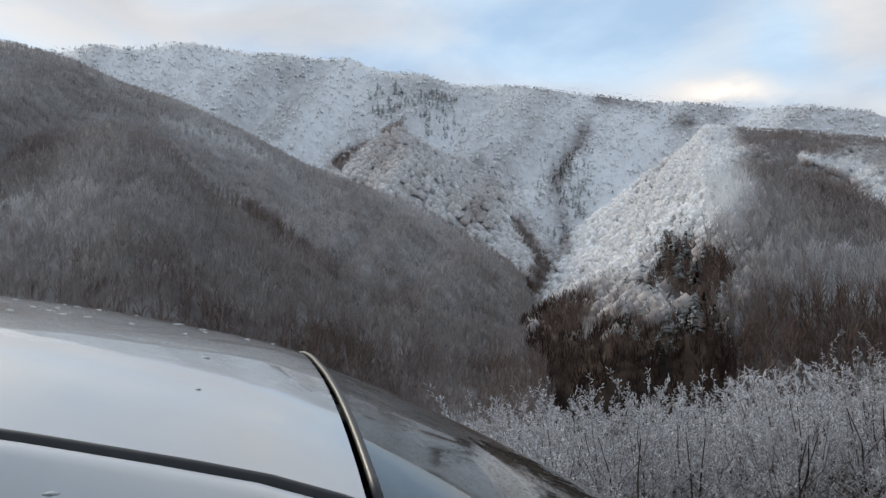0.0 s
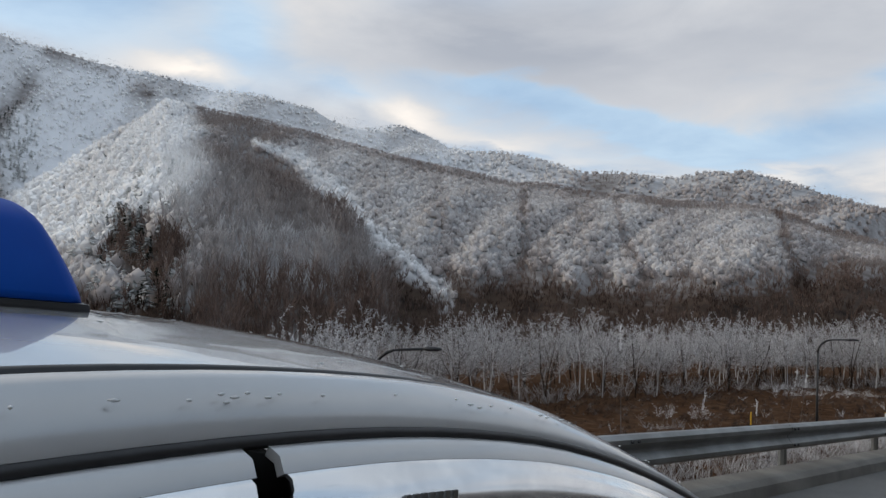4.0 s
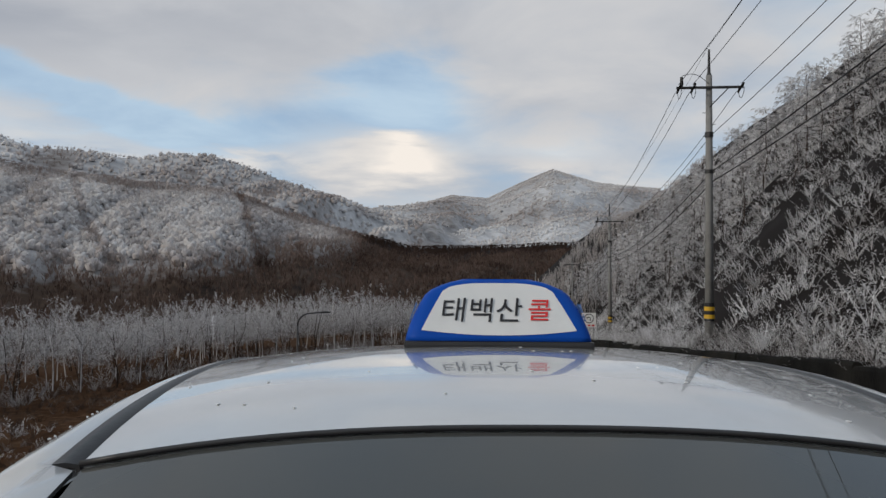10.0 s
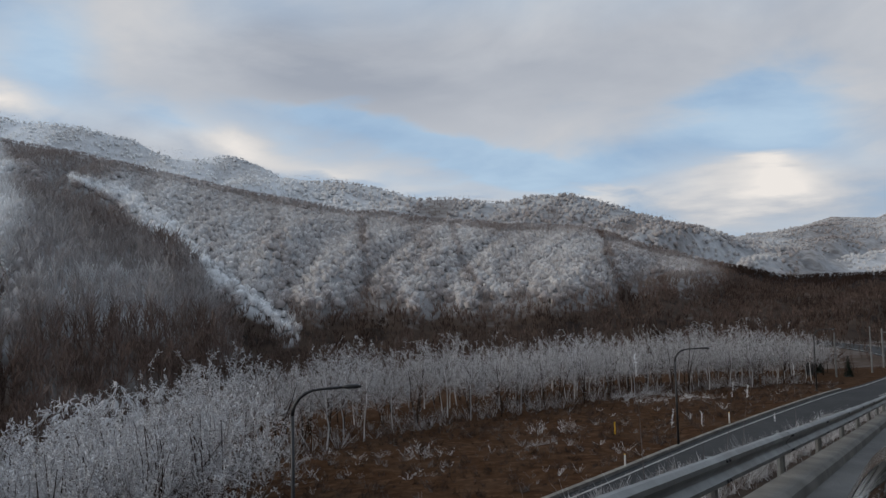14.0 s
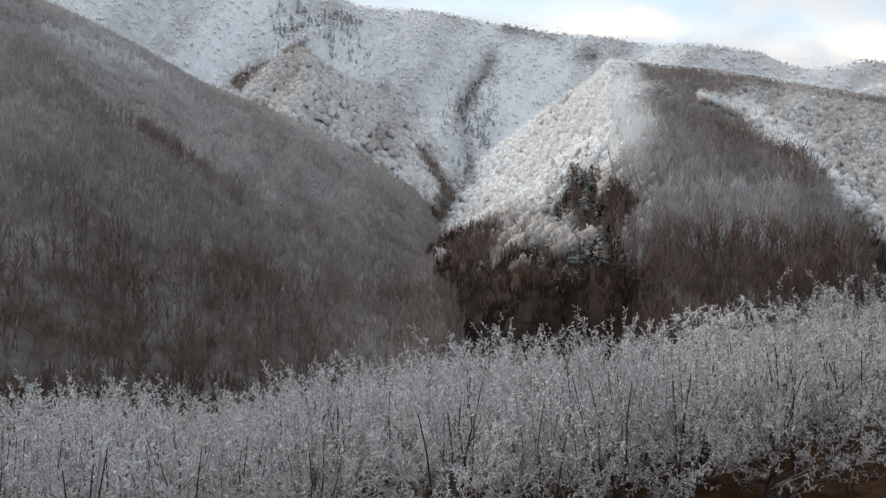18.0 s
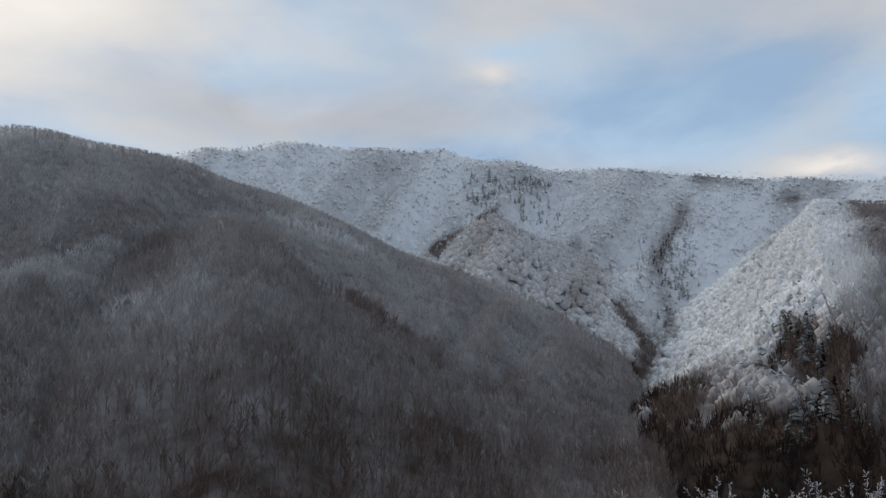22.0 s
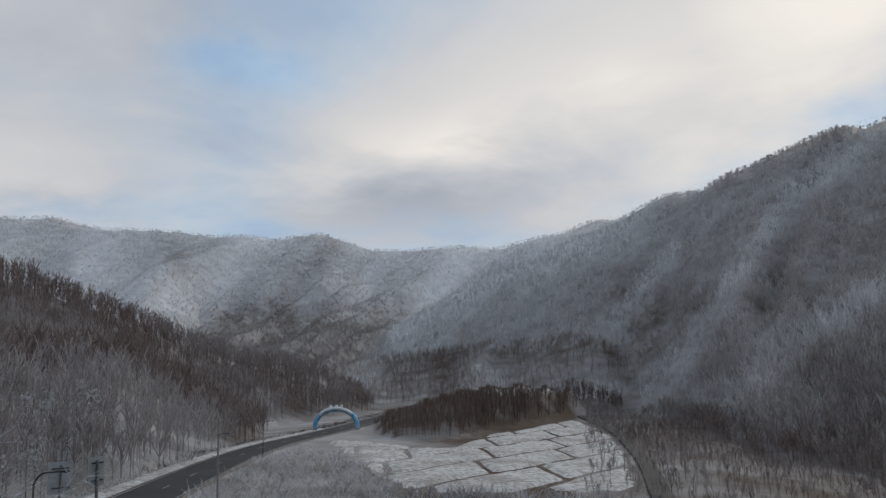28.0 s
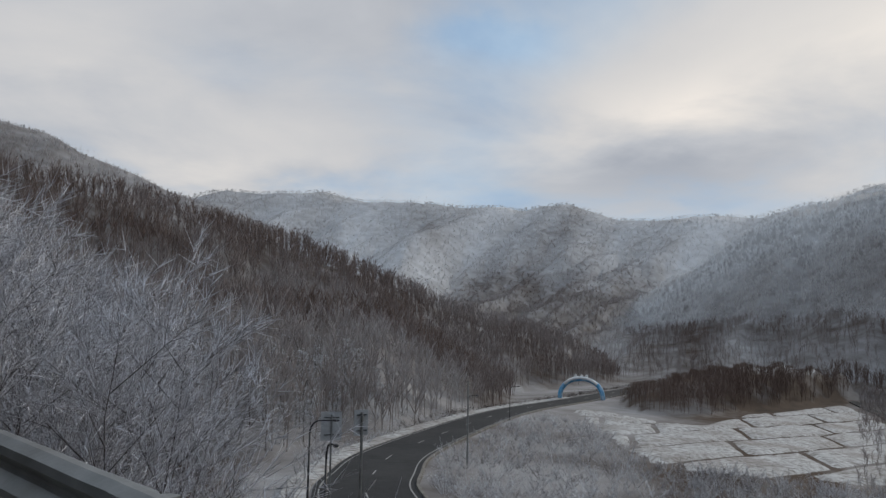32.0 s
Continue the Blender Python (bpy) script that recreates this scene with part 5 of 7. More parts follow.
# ---- guard rail, kerb and retaining wall ----
RAIL = [(1.2, 104), (0.2, 102.5), (-1.6, 98), (-2.9, 91), (-3.6, 80), (-3.3, 62), (-2.98, 42), (-2.80, 22), (-2.76, 8), (-2.74, 1), (-2.62, -1.2), (-2.3, -2.7), (-1.68, -3.9), (-1.21, -4.53), (-0.59, -5.37), (0.4, -6.6), (1.9, -8.3), (4.5, -11), (8, -15)]


def on_road(points, lift=0.0, dx=0.0):
    return [(x + dx, y, float(road_z(np.array(y))) + lift) for x, y in points]


def make_rail():
    root = thing("guard_rail", Matrix(), "galvanised steel guard rail with bolted joints on posts", "guard rail")
    line = smooth_line([(x, y, z) for x, y, z in on_road(RAIL)][::-1], 1.0)
    # lengths of beam, one after another, each lapped and bolted over the next
    wave = [(a, b - 0.07) for a, b in ((0.00, 0.74), (-0.03, 0.735), (-0.075, 0.70), (-0.08, 0.66), (-0.02, 0.60), (-0.015, 0.58), (-0.02, 0.56), (-0.08, 0.50), (-0.075, 0.46), (-0.03, 0.425), (0.0, 0.42))]
    front = [(-a + 0.0, b) for a, b in wave] 
    back = [(-a - 0.008, b) for a, b in wave][::-1]
    s = np.concatenate([[0], np.cumsum(np.linalg.norm(np.diff(line, axis=0), axis=1))])
    total, n = s[-1], 0
    at = lambda v: np.array([np.interp(v, s, line[:, i]) for i in range(3)])
    start = 2.3
    while start < total - 1:
        end = min(start + 4.0, total)
        pts = [at(v) for v in np.linspace(start - 0.12, end + 0.12, 9)]
        shift = 0.006 * (n % 2)
        bm = sweep([(a + shift, b) for a, b in front + back], pts, closed=True)
        beam = part("beam", bm, M_STEEL, root)
        for off in (-0.06, 0.06):
            p, w = at(end + off), (at(end + 0.3) - at(end - 0.3))
            right = Vector((w[1], -w[0], 0)).normalized()
            for zb in (0.61, 0.41):
                c = Vector(p) + right * 0.086 + Vector((0, 0, zb))
                part("bolt", tube([c - right * 0.01, c + right * 0.016], [0.02, 0.014], 6), M_DARK_STEEL, beam)
        for off in (0.0,):
            p = at(start + off)
            bm = tube([(p[0], p[1], p[2] - 0.5), (p[0], p[1], p[2] + 0.63)], 0.057, 8)
            bm.transform(Matrix.Translation((-0.09, 0, 0)))
            part("post", bm, M_STEEL, root)
        start, n = end, n + 1


make_rail()
kerb_line = smooth_line(on_road([(x + 0.28, y) for x, y in RAIL][::-1]), 2.0)
kerb = part("kerb", sweep([(-0.22, -0.3), (-0.20, 0.16), (-0.16, 0.19), (0.12, 0.17), (0.18, 0.12), (0.26, -0.3)], [tuple(p) for p in kerb_line], closed=True), M_CONCRETE)
tagged(kerb, "weathered concrete kerb below the guard rail", "kerb", kind="structure")


def make_wall():
    """Dark retaining wall of cast lengths, with frost-heaved joints."""
    root = thing("wall_retaining", Matrix(), "dark stained concrete retaining wall with open joints", "wall", kind="structure")
    rng = np.random.default_rng(5)
    y = -14.0
    while y < 112:
        L = 4.0
        def base(v):
            return float(toe(np.array(v))) - 0.45, v, float(road_z(np.array(v)))
        top = 1.05 + 0.05 * rng.normal()
        dx, dz = 0.025 * rng.normal(), 0.03 * rng.normal()
        prof = [(-0.02 + dx, -0.3), (0.06 + dx, top + dz - 0.06), (0.09 + dx, top + dz), (0.36, top + dz + 0.01), (0.40, -0.3)]
        path = [base(v) for v in (y + 0.015, y + L * 0.5, y + L - 0.015)]
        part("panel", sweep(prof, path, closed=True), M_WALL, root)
        y += L


make_wall()


def strip(name, path, half, mat, label, parent=None):
    ob = part(name, sweep([(-half, -0.02), (-half, 0.0), (half, 0.0), (half, -0.02)], path), mat, parent)
    return tagged(ob, label, "road marking", kind="structure")


CENTRE = smooth_line([(4.0, -4, 0), (3.05, 0, 0), (2.45, 4, 0), (1.97, 8, 0), (1.77, 10, 0), (1.62, 13, 0), (1.54, 17.5, 0), (1.52, 27, 0), (1.53, 40, 0), (1.62, 58, 0), (1.75, 77, 0)], 1.0)
strip("centre_line", [(x, y, float(road_z(np.array(y))) + 0.030) for x, y, _ in CENTRE], 0.085, M_YELLOW, "worn yellow centre line")
strip("stop_line", [(-2.2, 77, float(road_z(np.array(77.0))) + 0.03), (5.0, 76.4, float(road_z(np.array(76.4))) + 0.03)], 0.35, M_WHITE_LINE, "worn white give-way line across the side road")
main_edge = [tuple(p + np.array([0, 0, 0.03])) for p in MAIN_LINE]


def beside(line, off, lift=0.03):
    P = np.array(line)
    w = np.gradient(P[:, :2], axis=0)
    w /= np.linalg.norm(w, axis=1)[:, None]
    return [(p[0] + q[1] * off, p[1] - q[0] * off, p[2] + lift) for p, q in zip(P, w)]


strip("edge_line", beside(MAIN_LINE, 4.3), 0.07, M_WHITE_LINE, "white edge line of the main road")
strip("edge_line", beside(MAIN_LINE, -4.3), 0.07, M_WHITE_LINE, "white edge line of the main road")
verge = [i for i in range(len(MAIN_LINE)) if -228 < MAIN_LINE[i][1] < -52]
verge_line = [tuple(beside(MAIN_LINE, 6.6, 0.0)[i]) for i in verge]
tagged(part("snow_verge", sweep([(-1.5, -0.4), (-1.4, 0.02), (-0.4, 0.16), (1.0, 0.22), (1.9, -0.4)], verge_line), M_SNOW), "strip of thin snow along the main road", "verge", kind="structure")
edge_kerb = part("kerb", sweep([(-0.2, -0.4), (-0.18, 0.16), (0.14, 0.16), (0.2, -0.4)], [tuple(beside(MAIN_LINE, -5.1, 0.0)[i]) for i in range(len(MAIN_LINE)) if -228 < MAIN_LINE[i][1] < 100], closed=True), M_CONCRETE)
tagged(edge_kerb, "weathered concrete kerb beside the main road", "kerb", kind="structure")
mid = MAIN_LINE
for i in range(20, len(mid) - 8, 8):
    strip("dash", [tuple(mid[i + k] + np.array([0, 0, 0.052])) for k in range(3)], 0.07, M_WHITE_LINE, "white dash of the main road's middle line")


# ---- poles and cables ----
def utility_pole(x, y, top, arm, base, lean=(0, 0), extra=True):
    root = thing("utility_pole", Matrix.Translation((x, y, base)) @ pose(0, 0, 0, lean[0], lean[1], 0), "tall grey concrete utility pole with a steel crossarm", "utility pole", "poles along the side road")
    H, A = top - base, arm - base
    part("shaft", tube([(0, 0, -1), (0, 0, A + 0.5)], [0.175, 0.115], 12), M_POLE, root, smooth=True)
    part("tip", tube([(0, 0, A + 0.5), (0, 0, A + 0.62), (0, 0, H)], [0.10, 0.06, 0.04], 8), M_DARK_STEEL, root)
    bar = part("crossarm", box(2.5, 0.09, 0.09, (0, -0.14, A), 0.01), M_DARK_STEEL, root)
    part("brace", tube([(0, -0.12, A - 0.75), (0.72, -0.14, A)], 0.022, 6), M_DARK_STEEL, root)
    for px in (-1.15, -0.62, 1.15):
        for sgn in (-1, 1):
            part("insulator", tube([(px, -0.14, A), (px, -0.14 + sgn * 0.12, A - 0.02), (px, -0.14 + sgn * 0.40, A - 0.10 if sgn > 0 else A + 0.06)], [0.03, 0.055, 0.045], 8), M_CABLE, root)
        loop = [(px + 0.02, -0.14 + 0.40 * math.cos(q), A - 0.08 - 0.32 * math.sin(q)) for q in np.linspace(0, math.pi, 9)]
        part("jumper", tube(loop, 0.012, 5), M_CABLE, root)
    if extra:
        part("arrester", tube([(-1.05, -0.14, A + 0.05), (-1.05, -0.14, A + 0.16), (-1.05, -0.14, A + 0.42)], [0.05, 0.07, 0.05], 8), M_CABLE, root)
        loop = [(-1.05 + 1.0 * u, -0.14, A + 0.45 + 0.14 * math.sin(math.pi * u) - 0.3 * u * u) for u in np.linspace(0, 1, 8)]
        part("jumper", tube(loop, 0.012, 5), M_CABLE, root)
        for k in range(7):
            zz = A - 0.5 - 0.45 * k
            part("step_bolt", tube([(-0.24 if k % 2 else 0.0, 0, zz), (0.0 if k % 2 else 0.24, 0, zz)], 0.012, 5), M_DARK_STEEL, root)
        part("band", tube([(0, 0, A - 1.9), (0, 0, A - 1.7)], 0.16, 10), M_DARK_STEEL, root)
        part("band", tube([(0, 0, A - 3.3), (0, 0, A - 3.15)], 0.165, 10), M_DARK_STEEL, root)
        guard = part("guard_sleeve", tube([(0, 0, 0.05), (0, 0, 0.75)], 0.19, 12), M_BLACK, root, "black sleeve with yellow bands")
        for zz in (0.15, 0.45):
            part("yellow_band", tube([(0, 0, zz), (0, 0, zz + 0.15)], 0.194, 12), M_SIGN_YELLOW, guard)
    return root


M_BLACK = material("black_rubber", [(0.012, 0.012, 0.013), (0.022, 0.022, 0.023)], 9, 0.6)
M_SIGN_YELLOW = material("sign_yellow", [(0.62, 0.36, 0.02), (0.72, 0.44, 0.04)], 3, 0.5)
M_ORANGE = material("sign_orange", [(0.72, 0.26, 0.01), (0.80, 0.32, 0.02)], 3, 0.5)
M_SIGN_WHITE = material("sign_white", [(0.70, 0.70, 0.70), (0.78, 0.78, 0.78)], 3, 0.45)
M_RED = material("sign_red", [(0.50, 0.02, 0.02), (0.60, 0.03, 0.03)], 3, 0.45)
M_GREEN = material("sign_green", [(0.00, 0.16, 0.09), (0.01, 0.20, 0.11)], 3, 0.45)
M_BLUE_SIGN = material("sign_blue", [(0.02, 0.09, 0.32), (0.03, 0.11, 0.36)], 3, 0.45)
POLES = [(7.6, -22.0, 14.6, 13.1, 3.2), (6.65, 30.5, 9.9, 8.4, -0.6), (6.85, 71.5, 7.2, 5.6, -3.6), (5.7, 116, 3.4, 1.8, -7.0), (0.5, 165, 1.5, -0.2, -9.6)]
for i, (x, y, top, arm, base) in enumerate(POLES):
    utility_pole(x, y, top, arm, base, (0, 0.5) if i == 1 else (0, 0), i in (1, 2))


def cable(a, b, sag, r, label):
    pts = [tuple(Vector(a).lerp(Vector(b), u) - Vector((0, 0, sag * 4 * u * (1 - u)))) for u in np.linspace(0, 1, 15)]
    ob = part("cable", tube(pts, r, 5), M_CABLE)
    return tagged(ob, label, "cable", "overhead cables")


for (x0, y0, t0, a0, b0), (x1, y1, t1, a1, b1) in zip(POLES, POLES[1:]):
    for off in (-1.15, -0.62, 1.15):
        cable((x0 + off, y0 + 0.2, a0 - 0.1), (x1 + off, y1 - 0.5, a1 + 0.05), 0.7, 0.012, "black power cable slung between the pole crossarms")
    cable((x0, y0, t0), (x1, y1, t1), 0.5, 0.006, "thin earth wire along the pole tops")
    cable((x0 + 0.15, y0, a0 - 1.8), (x1 + 0.15, y1, a1 - 1.8), 0.5, 0.012, "black cable below the crossarms")
    cable((x0 + 0.17, y0, a0 - 3.2), (x1 + 0.17, y1, a1 - 3.2), 0.55, 0.022, "thick black telephone cable on the poles")
    cable((x0 + 0.17, y0, a0 - 3.6), (x1 + 0.17, y1, a1 - 3.6), 0.65, 0.022, "thick black telephone cable on the poles")


def street_lamp(x, y, base, top, arm, az, label="dark steel street lamp with a curved arm"):
    """az: degrees, the way the arm points."""
    root = thing("street_lamp", Matrix.Translation((x, y, base)) @ pose(0, 0, 0, 0, 0, az), label, "street lamp", "lamps along the main road")
    H = top - base
    part("post", tube([(0, 0, -0.4), (0, 0, H - 0.9)], [0.085, 0.06], 8), M_DARK_STEEL, root, smooth=True)
    bend = [(0.9 - 0.9 * math.cos(q), 0, H - 0.9 + 0.85 * math.sin(q)) for q in np.linspace(0, math.pi / 2, 7)] + [(arm, 0, H)]
    part("arm", tube(bend, [0.06] * 5 + [0.045] * 3, 8), M_DARK_STEEL, root, smooth=True)
    head = bmesh.new()
    bmesh.ops.create_uvsphere(head, u_segments=10, v_segments=6, radius=1)
    bmesh.ops.transform(head, matrix=Matrix.Translation((arm + 0.25, 0, H + 0.01)) @ Matrix.Diagonal((0.36, 0.13, 0.085, 1)), verts=head.verts)
    h = part("lamp_head", head, M_DARK_STEEL, root, smooth=True)
    part("lens", tube([(arm + 0.3, 0, H - 0.06), (arm + 0.3, 0, H - 0.10)], [0.16, 0.09], 10), M_SIGN_WHITE, h)
    return root


street_lamp(-19.4, 18.7, -8.3, -1.05, 1.75, 40)
street_lamp(-16.3, 52.5, -8.2, -1.6, 1.7, 10)
street_lamp(-3.7, -55, -11.3, -2.85, 1.8, 140)
street_lamp(-4.2, -43, -11.0, -3.0, 1.8, 100)
street_lamp(-29.5, -120, -11.6, -4.6, 1.8, 120)
street_lamp(-46, -154, -11.6, -4.6, 1.8, 130)
street_lamp(-13.5, 98, -9.2, -2.0, 1.7, 0)
street_lamp(2.5, 150, -9.8, -3.4, 1.7, 170)
for x, y, h in ((-24, -96, 10), (-14.6, 128, 6.5), (-10.5, 136, 7), (-8.4, 150, 6)):
    zb = float(land(np.array([x]), np.array([y]))[0])
    root = thing("plain_pole", Matrix.Translation((x, y, zb)), "plain grey pole beside the main road", "pole", "plain poles")
    part("shaft", tube([(0, 0, -0.5), (0, 0, h)], [0.13, 0.09], 8), M_POLE, root)
    part("cap", tube([(0, 0, h), (0, 0, h + 0.12)], [0.10, 0.03], 8), M_DARK_STEEL, root)


# ---- signs at the junction ----
def disc(r, depth, at, sides=28):
    return tube([(at[0], at[1], at[2]), (at[0], at[1] - depth, at[2])], r, sides)


def make_signs():
    z = float(road_z(np.array(72.0)))
    s = thing("no_turn_sign", Matrix.Translation((5.0, 72, z)), "square white no-left-turn board with a red lower line", "road sign")
    for px in (-0.4, 0.4):
        part("post", tube([(px, 0, -0.3), (px, 0, 3.4)], 0.04, 8), M_STEEL, s)
    part("board", box(1.25, 0.04, 1.30, (0, -0.06, 2.85), 0.01), M_SIGN_WHITE, s)
    ring = bmesh.new()
    tube([(0.40 * math.cos(a), -0.095, 3.0 + 0.40 * math.sin(a)) for a in np.linspace(0, 6.283, 29)], 0.035, 6, ring, False)
    part("red_ring", ring, M_DARK_STEEL, s)
    part("arrow", tube([(0.12, -0.09, 2.78), (0.12, -0.09, 3.05), (-0.05, -0.09, 3.12), (-0.2, -0.09, 3.02)], [0.04, 0.04, 0.045, 0.07], 6), M_DARK_STEEL, s)
    for k in range(3):
        part("letter_bar", box(0.24, 0.01, 0.16, (-0.36 + 0.36 * k, -0.086, 2.36)), M_RED, s)
    z = float(road_z(np.array(106.0)))
    s = thing("round_sign", Matrix.Translation((-1.9, 106, z)), "round no-left-turn sign over a red board", "road sign")
    part("post", tube([(0, 0, -0.3), (0, 0, 3.2)], 0.045, 8), M_STEEL, s)
    part("rim", disc(0.50, 0.03, (0, -0.06, 2.95)), M_RED, s)
    part("face", disc(0.39, 0.02, (0, -0.09, 2.95)), M_SIGN_WHITE, s)
    part("arrow", box(0.10, 0.01, 0.4, (0, -0.115, 2.95)), M_BLACK, s)
    part("red_board", box(0.6, 0.03, 0.5, (0.05, -0.05, 2.0), 0.01), M_RED, s)
    z = float(road_z(np.array(121.0)))
    s = thing("orange_panel", Matrix.Translation((0.8, 121, z)), "tall orange arrow panel beside the road", "road sign")
    part("post", tube([(0, 0, -0.3), (0, 0, 3.6)], 0.05, 8), M_DARK_STEEL, s)
    part("panel", box(0.9, 0.12, 2.1, (0, -0.1, 2.3), 0.02), M_ORANGE, s)
    part("wing", box(0.4, 0.1, 0.7, (0.65, -0.1, 2.7), 0.02), M_ORANGE, s)
    s = thing("gantry_sign", Matrix.Translation((-9.5, 146, -9.9)), "green direction board on an overhead arm", "road sign")
    part("post", tube([(0, 0, -0.3), (0, 0, 6.2)], 0.14, 10), M_POLE, s)
    part("arm", tube([(0, 0, 5.6), (4.6, 0, 5.6)], 0.07, 8), M_POLE, s)
    b = part("green_board", box(3.3, 0.06, 1.9, (3.2, -0.12, 4.7), 0.02), M_GREEN, s)
    for k, (px, pz, w) in enumerate(((2.4, 5.1, 1.0), (2.5, 4.4, 1.2), (4.1, 4.9, 0.8), (4.1, 4.3, 0.6))):
        part("letter_bar", box(w, 0.01, 0.26, (px, -0.16, pz)), M_SIGN_WHITE, b)
    part("blue_board", box(1.3, 0.06, 0.6, (4.0, -0.12, 3.2), 0.02), M_BLUE_SIGN, s)
    s = thing("striped_pole", Matrix.Translation((-4.4, 108, -9.3)), "grey pole with a black and yellow striped foot", "pole")
    part("shaft", tube([(0, 0, -0.3), (0, 0, 9)], [0.17, 0.11], 10), M_POLE, s)
    sl = part("sleeve", tube([(0, 0, 0.2), (0, 0, 1.8)], 0.18, 12), M_BLACK, s)
    for k in range(3):
        part("stripe", tube([(0, 0, 0.35 + 0.5 * k), (0, 0, 0.6 + 0.5 * k)], 0.184, 12), M_SIGN_YELLOW, sl)
    # yellow concrete barrier along the far side
    root = thing("yellow_barrier", Matrix(), "worn yellow concrete barrier along the far road edge", "barrier")
    for k in range(9):
        ys = [112 + 5 * k + 0.03, 112 + 5 * k + 4.97]
        path = [(4.3 - 0.14 * (v - 112) + 0.0006 * (v - 112) ** 2, v, float(road_z(np.array(v))) - 0.02 * (v - 112) * 0.2) for v in ys]
        part("block", sweep([(-0.25, -0.3), (-0.12, 0.5), (-0.1, 0.85), (0.1, 0.85), (0.12, 0.5), (0.25, -0.3)], path, closed=True), M_SIGN_YELLOW, root)
    for x, y, label in ((-17, 44, ""), (-23.3, 59.4, ""), (-16.0, 66, "")):
        zb = float(land(np.array([x]), np.array([y]))[0])
        s = thing("marker_post", Matrix.Translation((x, y, zb)), "short marker post standing in brown grass", "marker post", "marker posts")
        part("post", tube([(0, 0, -0.2), (0, 0, 0.9)], [0.06, 0.05], 8), M_SIGN_YELLOW if x < -20 else M_SIGN_WHITE, s)
        part("cap", tube([(0, 0, 0.9), (0, 0, 0.95)], [0.07, 0.04], 8), M_SIGN_YELLOW, s)
    s = thing("dark_cabinet", Matrix.Translation((-18.6, 131, -10.2)), "dark grey roadside cabinet by the trees", "cabinet")
    part("body", box(1.2, 0.9, 1.9, (0, 0, 0.95), 0.04), M_DARK_STEEL, s)
    part("door", box(1.0, 0.03, 1.6, (0, -0.46, 0.95), 0.01), M_BLACK, s)
    part("roof", box(1.3, 1.0, 0.08, (0, 0, 1.94), 0.02), M_DARK_STEEL, s)


make_signs()


# ---- the arch over the main road, and the farm plots ----
M_ARCH_BLUE = material("arch_blue", [(0.05, 0.27, 0.52), (0.09, 0.36, 0.60)], 1.5, 0.5, stain=((0.55, 0.62, 0.68), 0.5, 0.7))


def make_arch():
    c = Vector((-87.6, -223, -11.0))
    way = Vector((-40.4, -52, 0)).normalized()
    across = Vector((way.y, -way.x, 0))
    root = thing("road_arch", Matrix.Translation(c) @ Matrix.Rotation(math.atan2(across.y, across.x), 4, "Z"), "blue and white gate arch spanning the main road", "arch")
    w, h = 6.5, 5.9
    for name, a0, a1, mat, r in (("leg", 0.0, 0.30, M_ARCH_BLUE, 0.68), ("leg", 0.70, 1.0, M_ARCH_BLUE, 0.68), ("span", 0.30, 0.70, M_ARCH_BLUE, 0.62)):
        pts = [(-w * math.cos(math.pi * u), 0, h * math.sin(math.pi * u) ** 0.8) for u in np.linspace(a0, a1, 11)]
        part(name, tube(pts, r, 10), mat, root, smooth=True)
    part("white_band", tube([(-(w - 0.1) * math.cos(math.pi * u), -0.5, (h + 0.35) * math.sin(math.pi * u) ** 0.8) for u in np.linspace(0.22, 0.78, 13)], 0.42, 8), M_SIGN_WHITE, root, smooth=True)
    for px in (-1.6, 0.2, 1.7):
        b = box(0.7, 0.6, 0.9, (px, 0, h + 0.8), 0.2)
        part("ornament", b, M_SIGN_WHITE, root)


make_arch()


def make_plots():
    """Snow-dusted farm plots in slanting rows, parted by bare brown paths."""
    o, u, v = np.array([-88.6, -137.5]), np.array([-0.86, -0.51]), np.array([0.39, 0.92])
    a, b = np.concatenate([[0, 0.02], np.linspace(0.07, 0.93, 16), [0.98, 1]]), np.concatenate([[0, 0.04], np.linspace(0.15, 0.85, 9), [0.96, 1]])
    for i in range(-4, 7):
        for j in range(-6, 5):
            skew = 9 * (j * 5 % 3 - 1)
            P = o + u * ((i + a[:, None]) * 38 + skew)[..., None] * 1.0 + v * ((j + b[None]) * 21)[..., None]
            z = land(P[..., 0], P[..., 1]) + 0.40
            q = P[:-1, :-1] * 0.5 + P[1:, 1:] * 0.5
            keep = np.array([[inside(x, y, FIELD) for x, y in row] for row in q])
            keep[0], keep[-1], keep[:, 0], keep[:, -1] = False, False, False, False
            if keep.sum() < 12:
                continue
            whole = np.pad(keep, 1).astype(int)
            z = z - 0.45 * (whole[1:, 1:] + whole[:-1, 1:] + whole[1:, :-1] + whole[:-1, :-1] < 4)     # the rims run out to the ground
            k = np.arange(P.shape[0] * P.shape[1]).reshape(P.shape[:2])
            F = np.stack([k[:-1, :-1], k[:-1, 1:], k[1:, 1:], k[1:, :-1]], -1)[keep]
            used, F = np.unique(F, return_inverse=True)
            me = mesh_from("farm_plot", np.concatenate([P, z[..., None]], -1).reshape(-1, 3)[used], F.reshape(-1, 4), [M_SNOW], None, True)
            tagged(new("farm_plot", me), "snow-dusted farm plot parted by brown paths", "field", "farm plots")


make_plots()


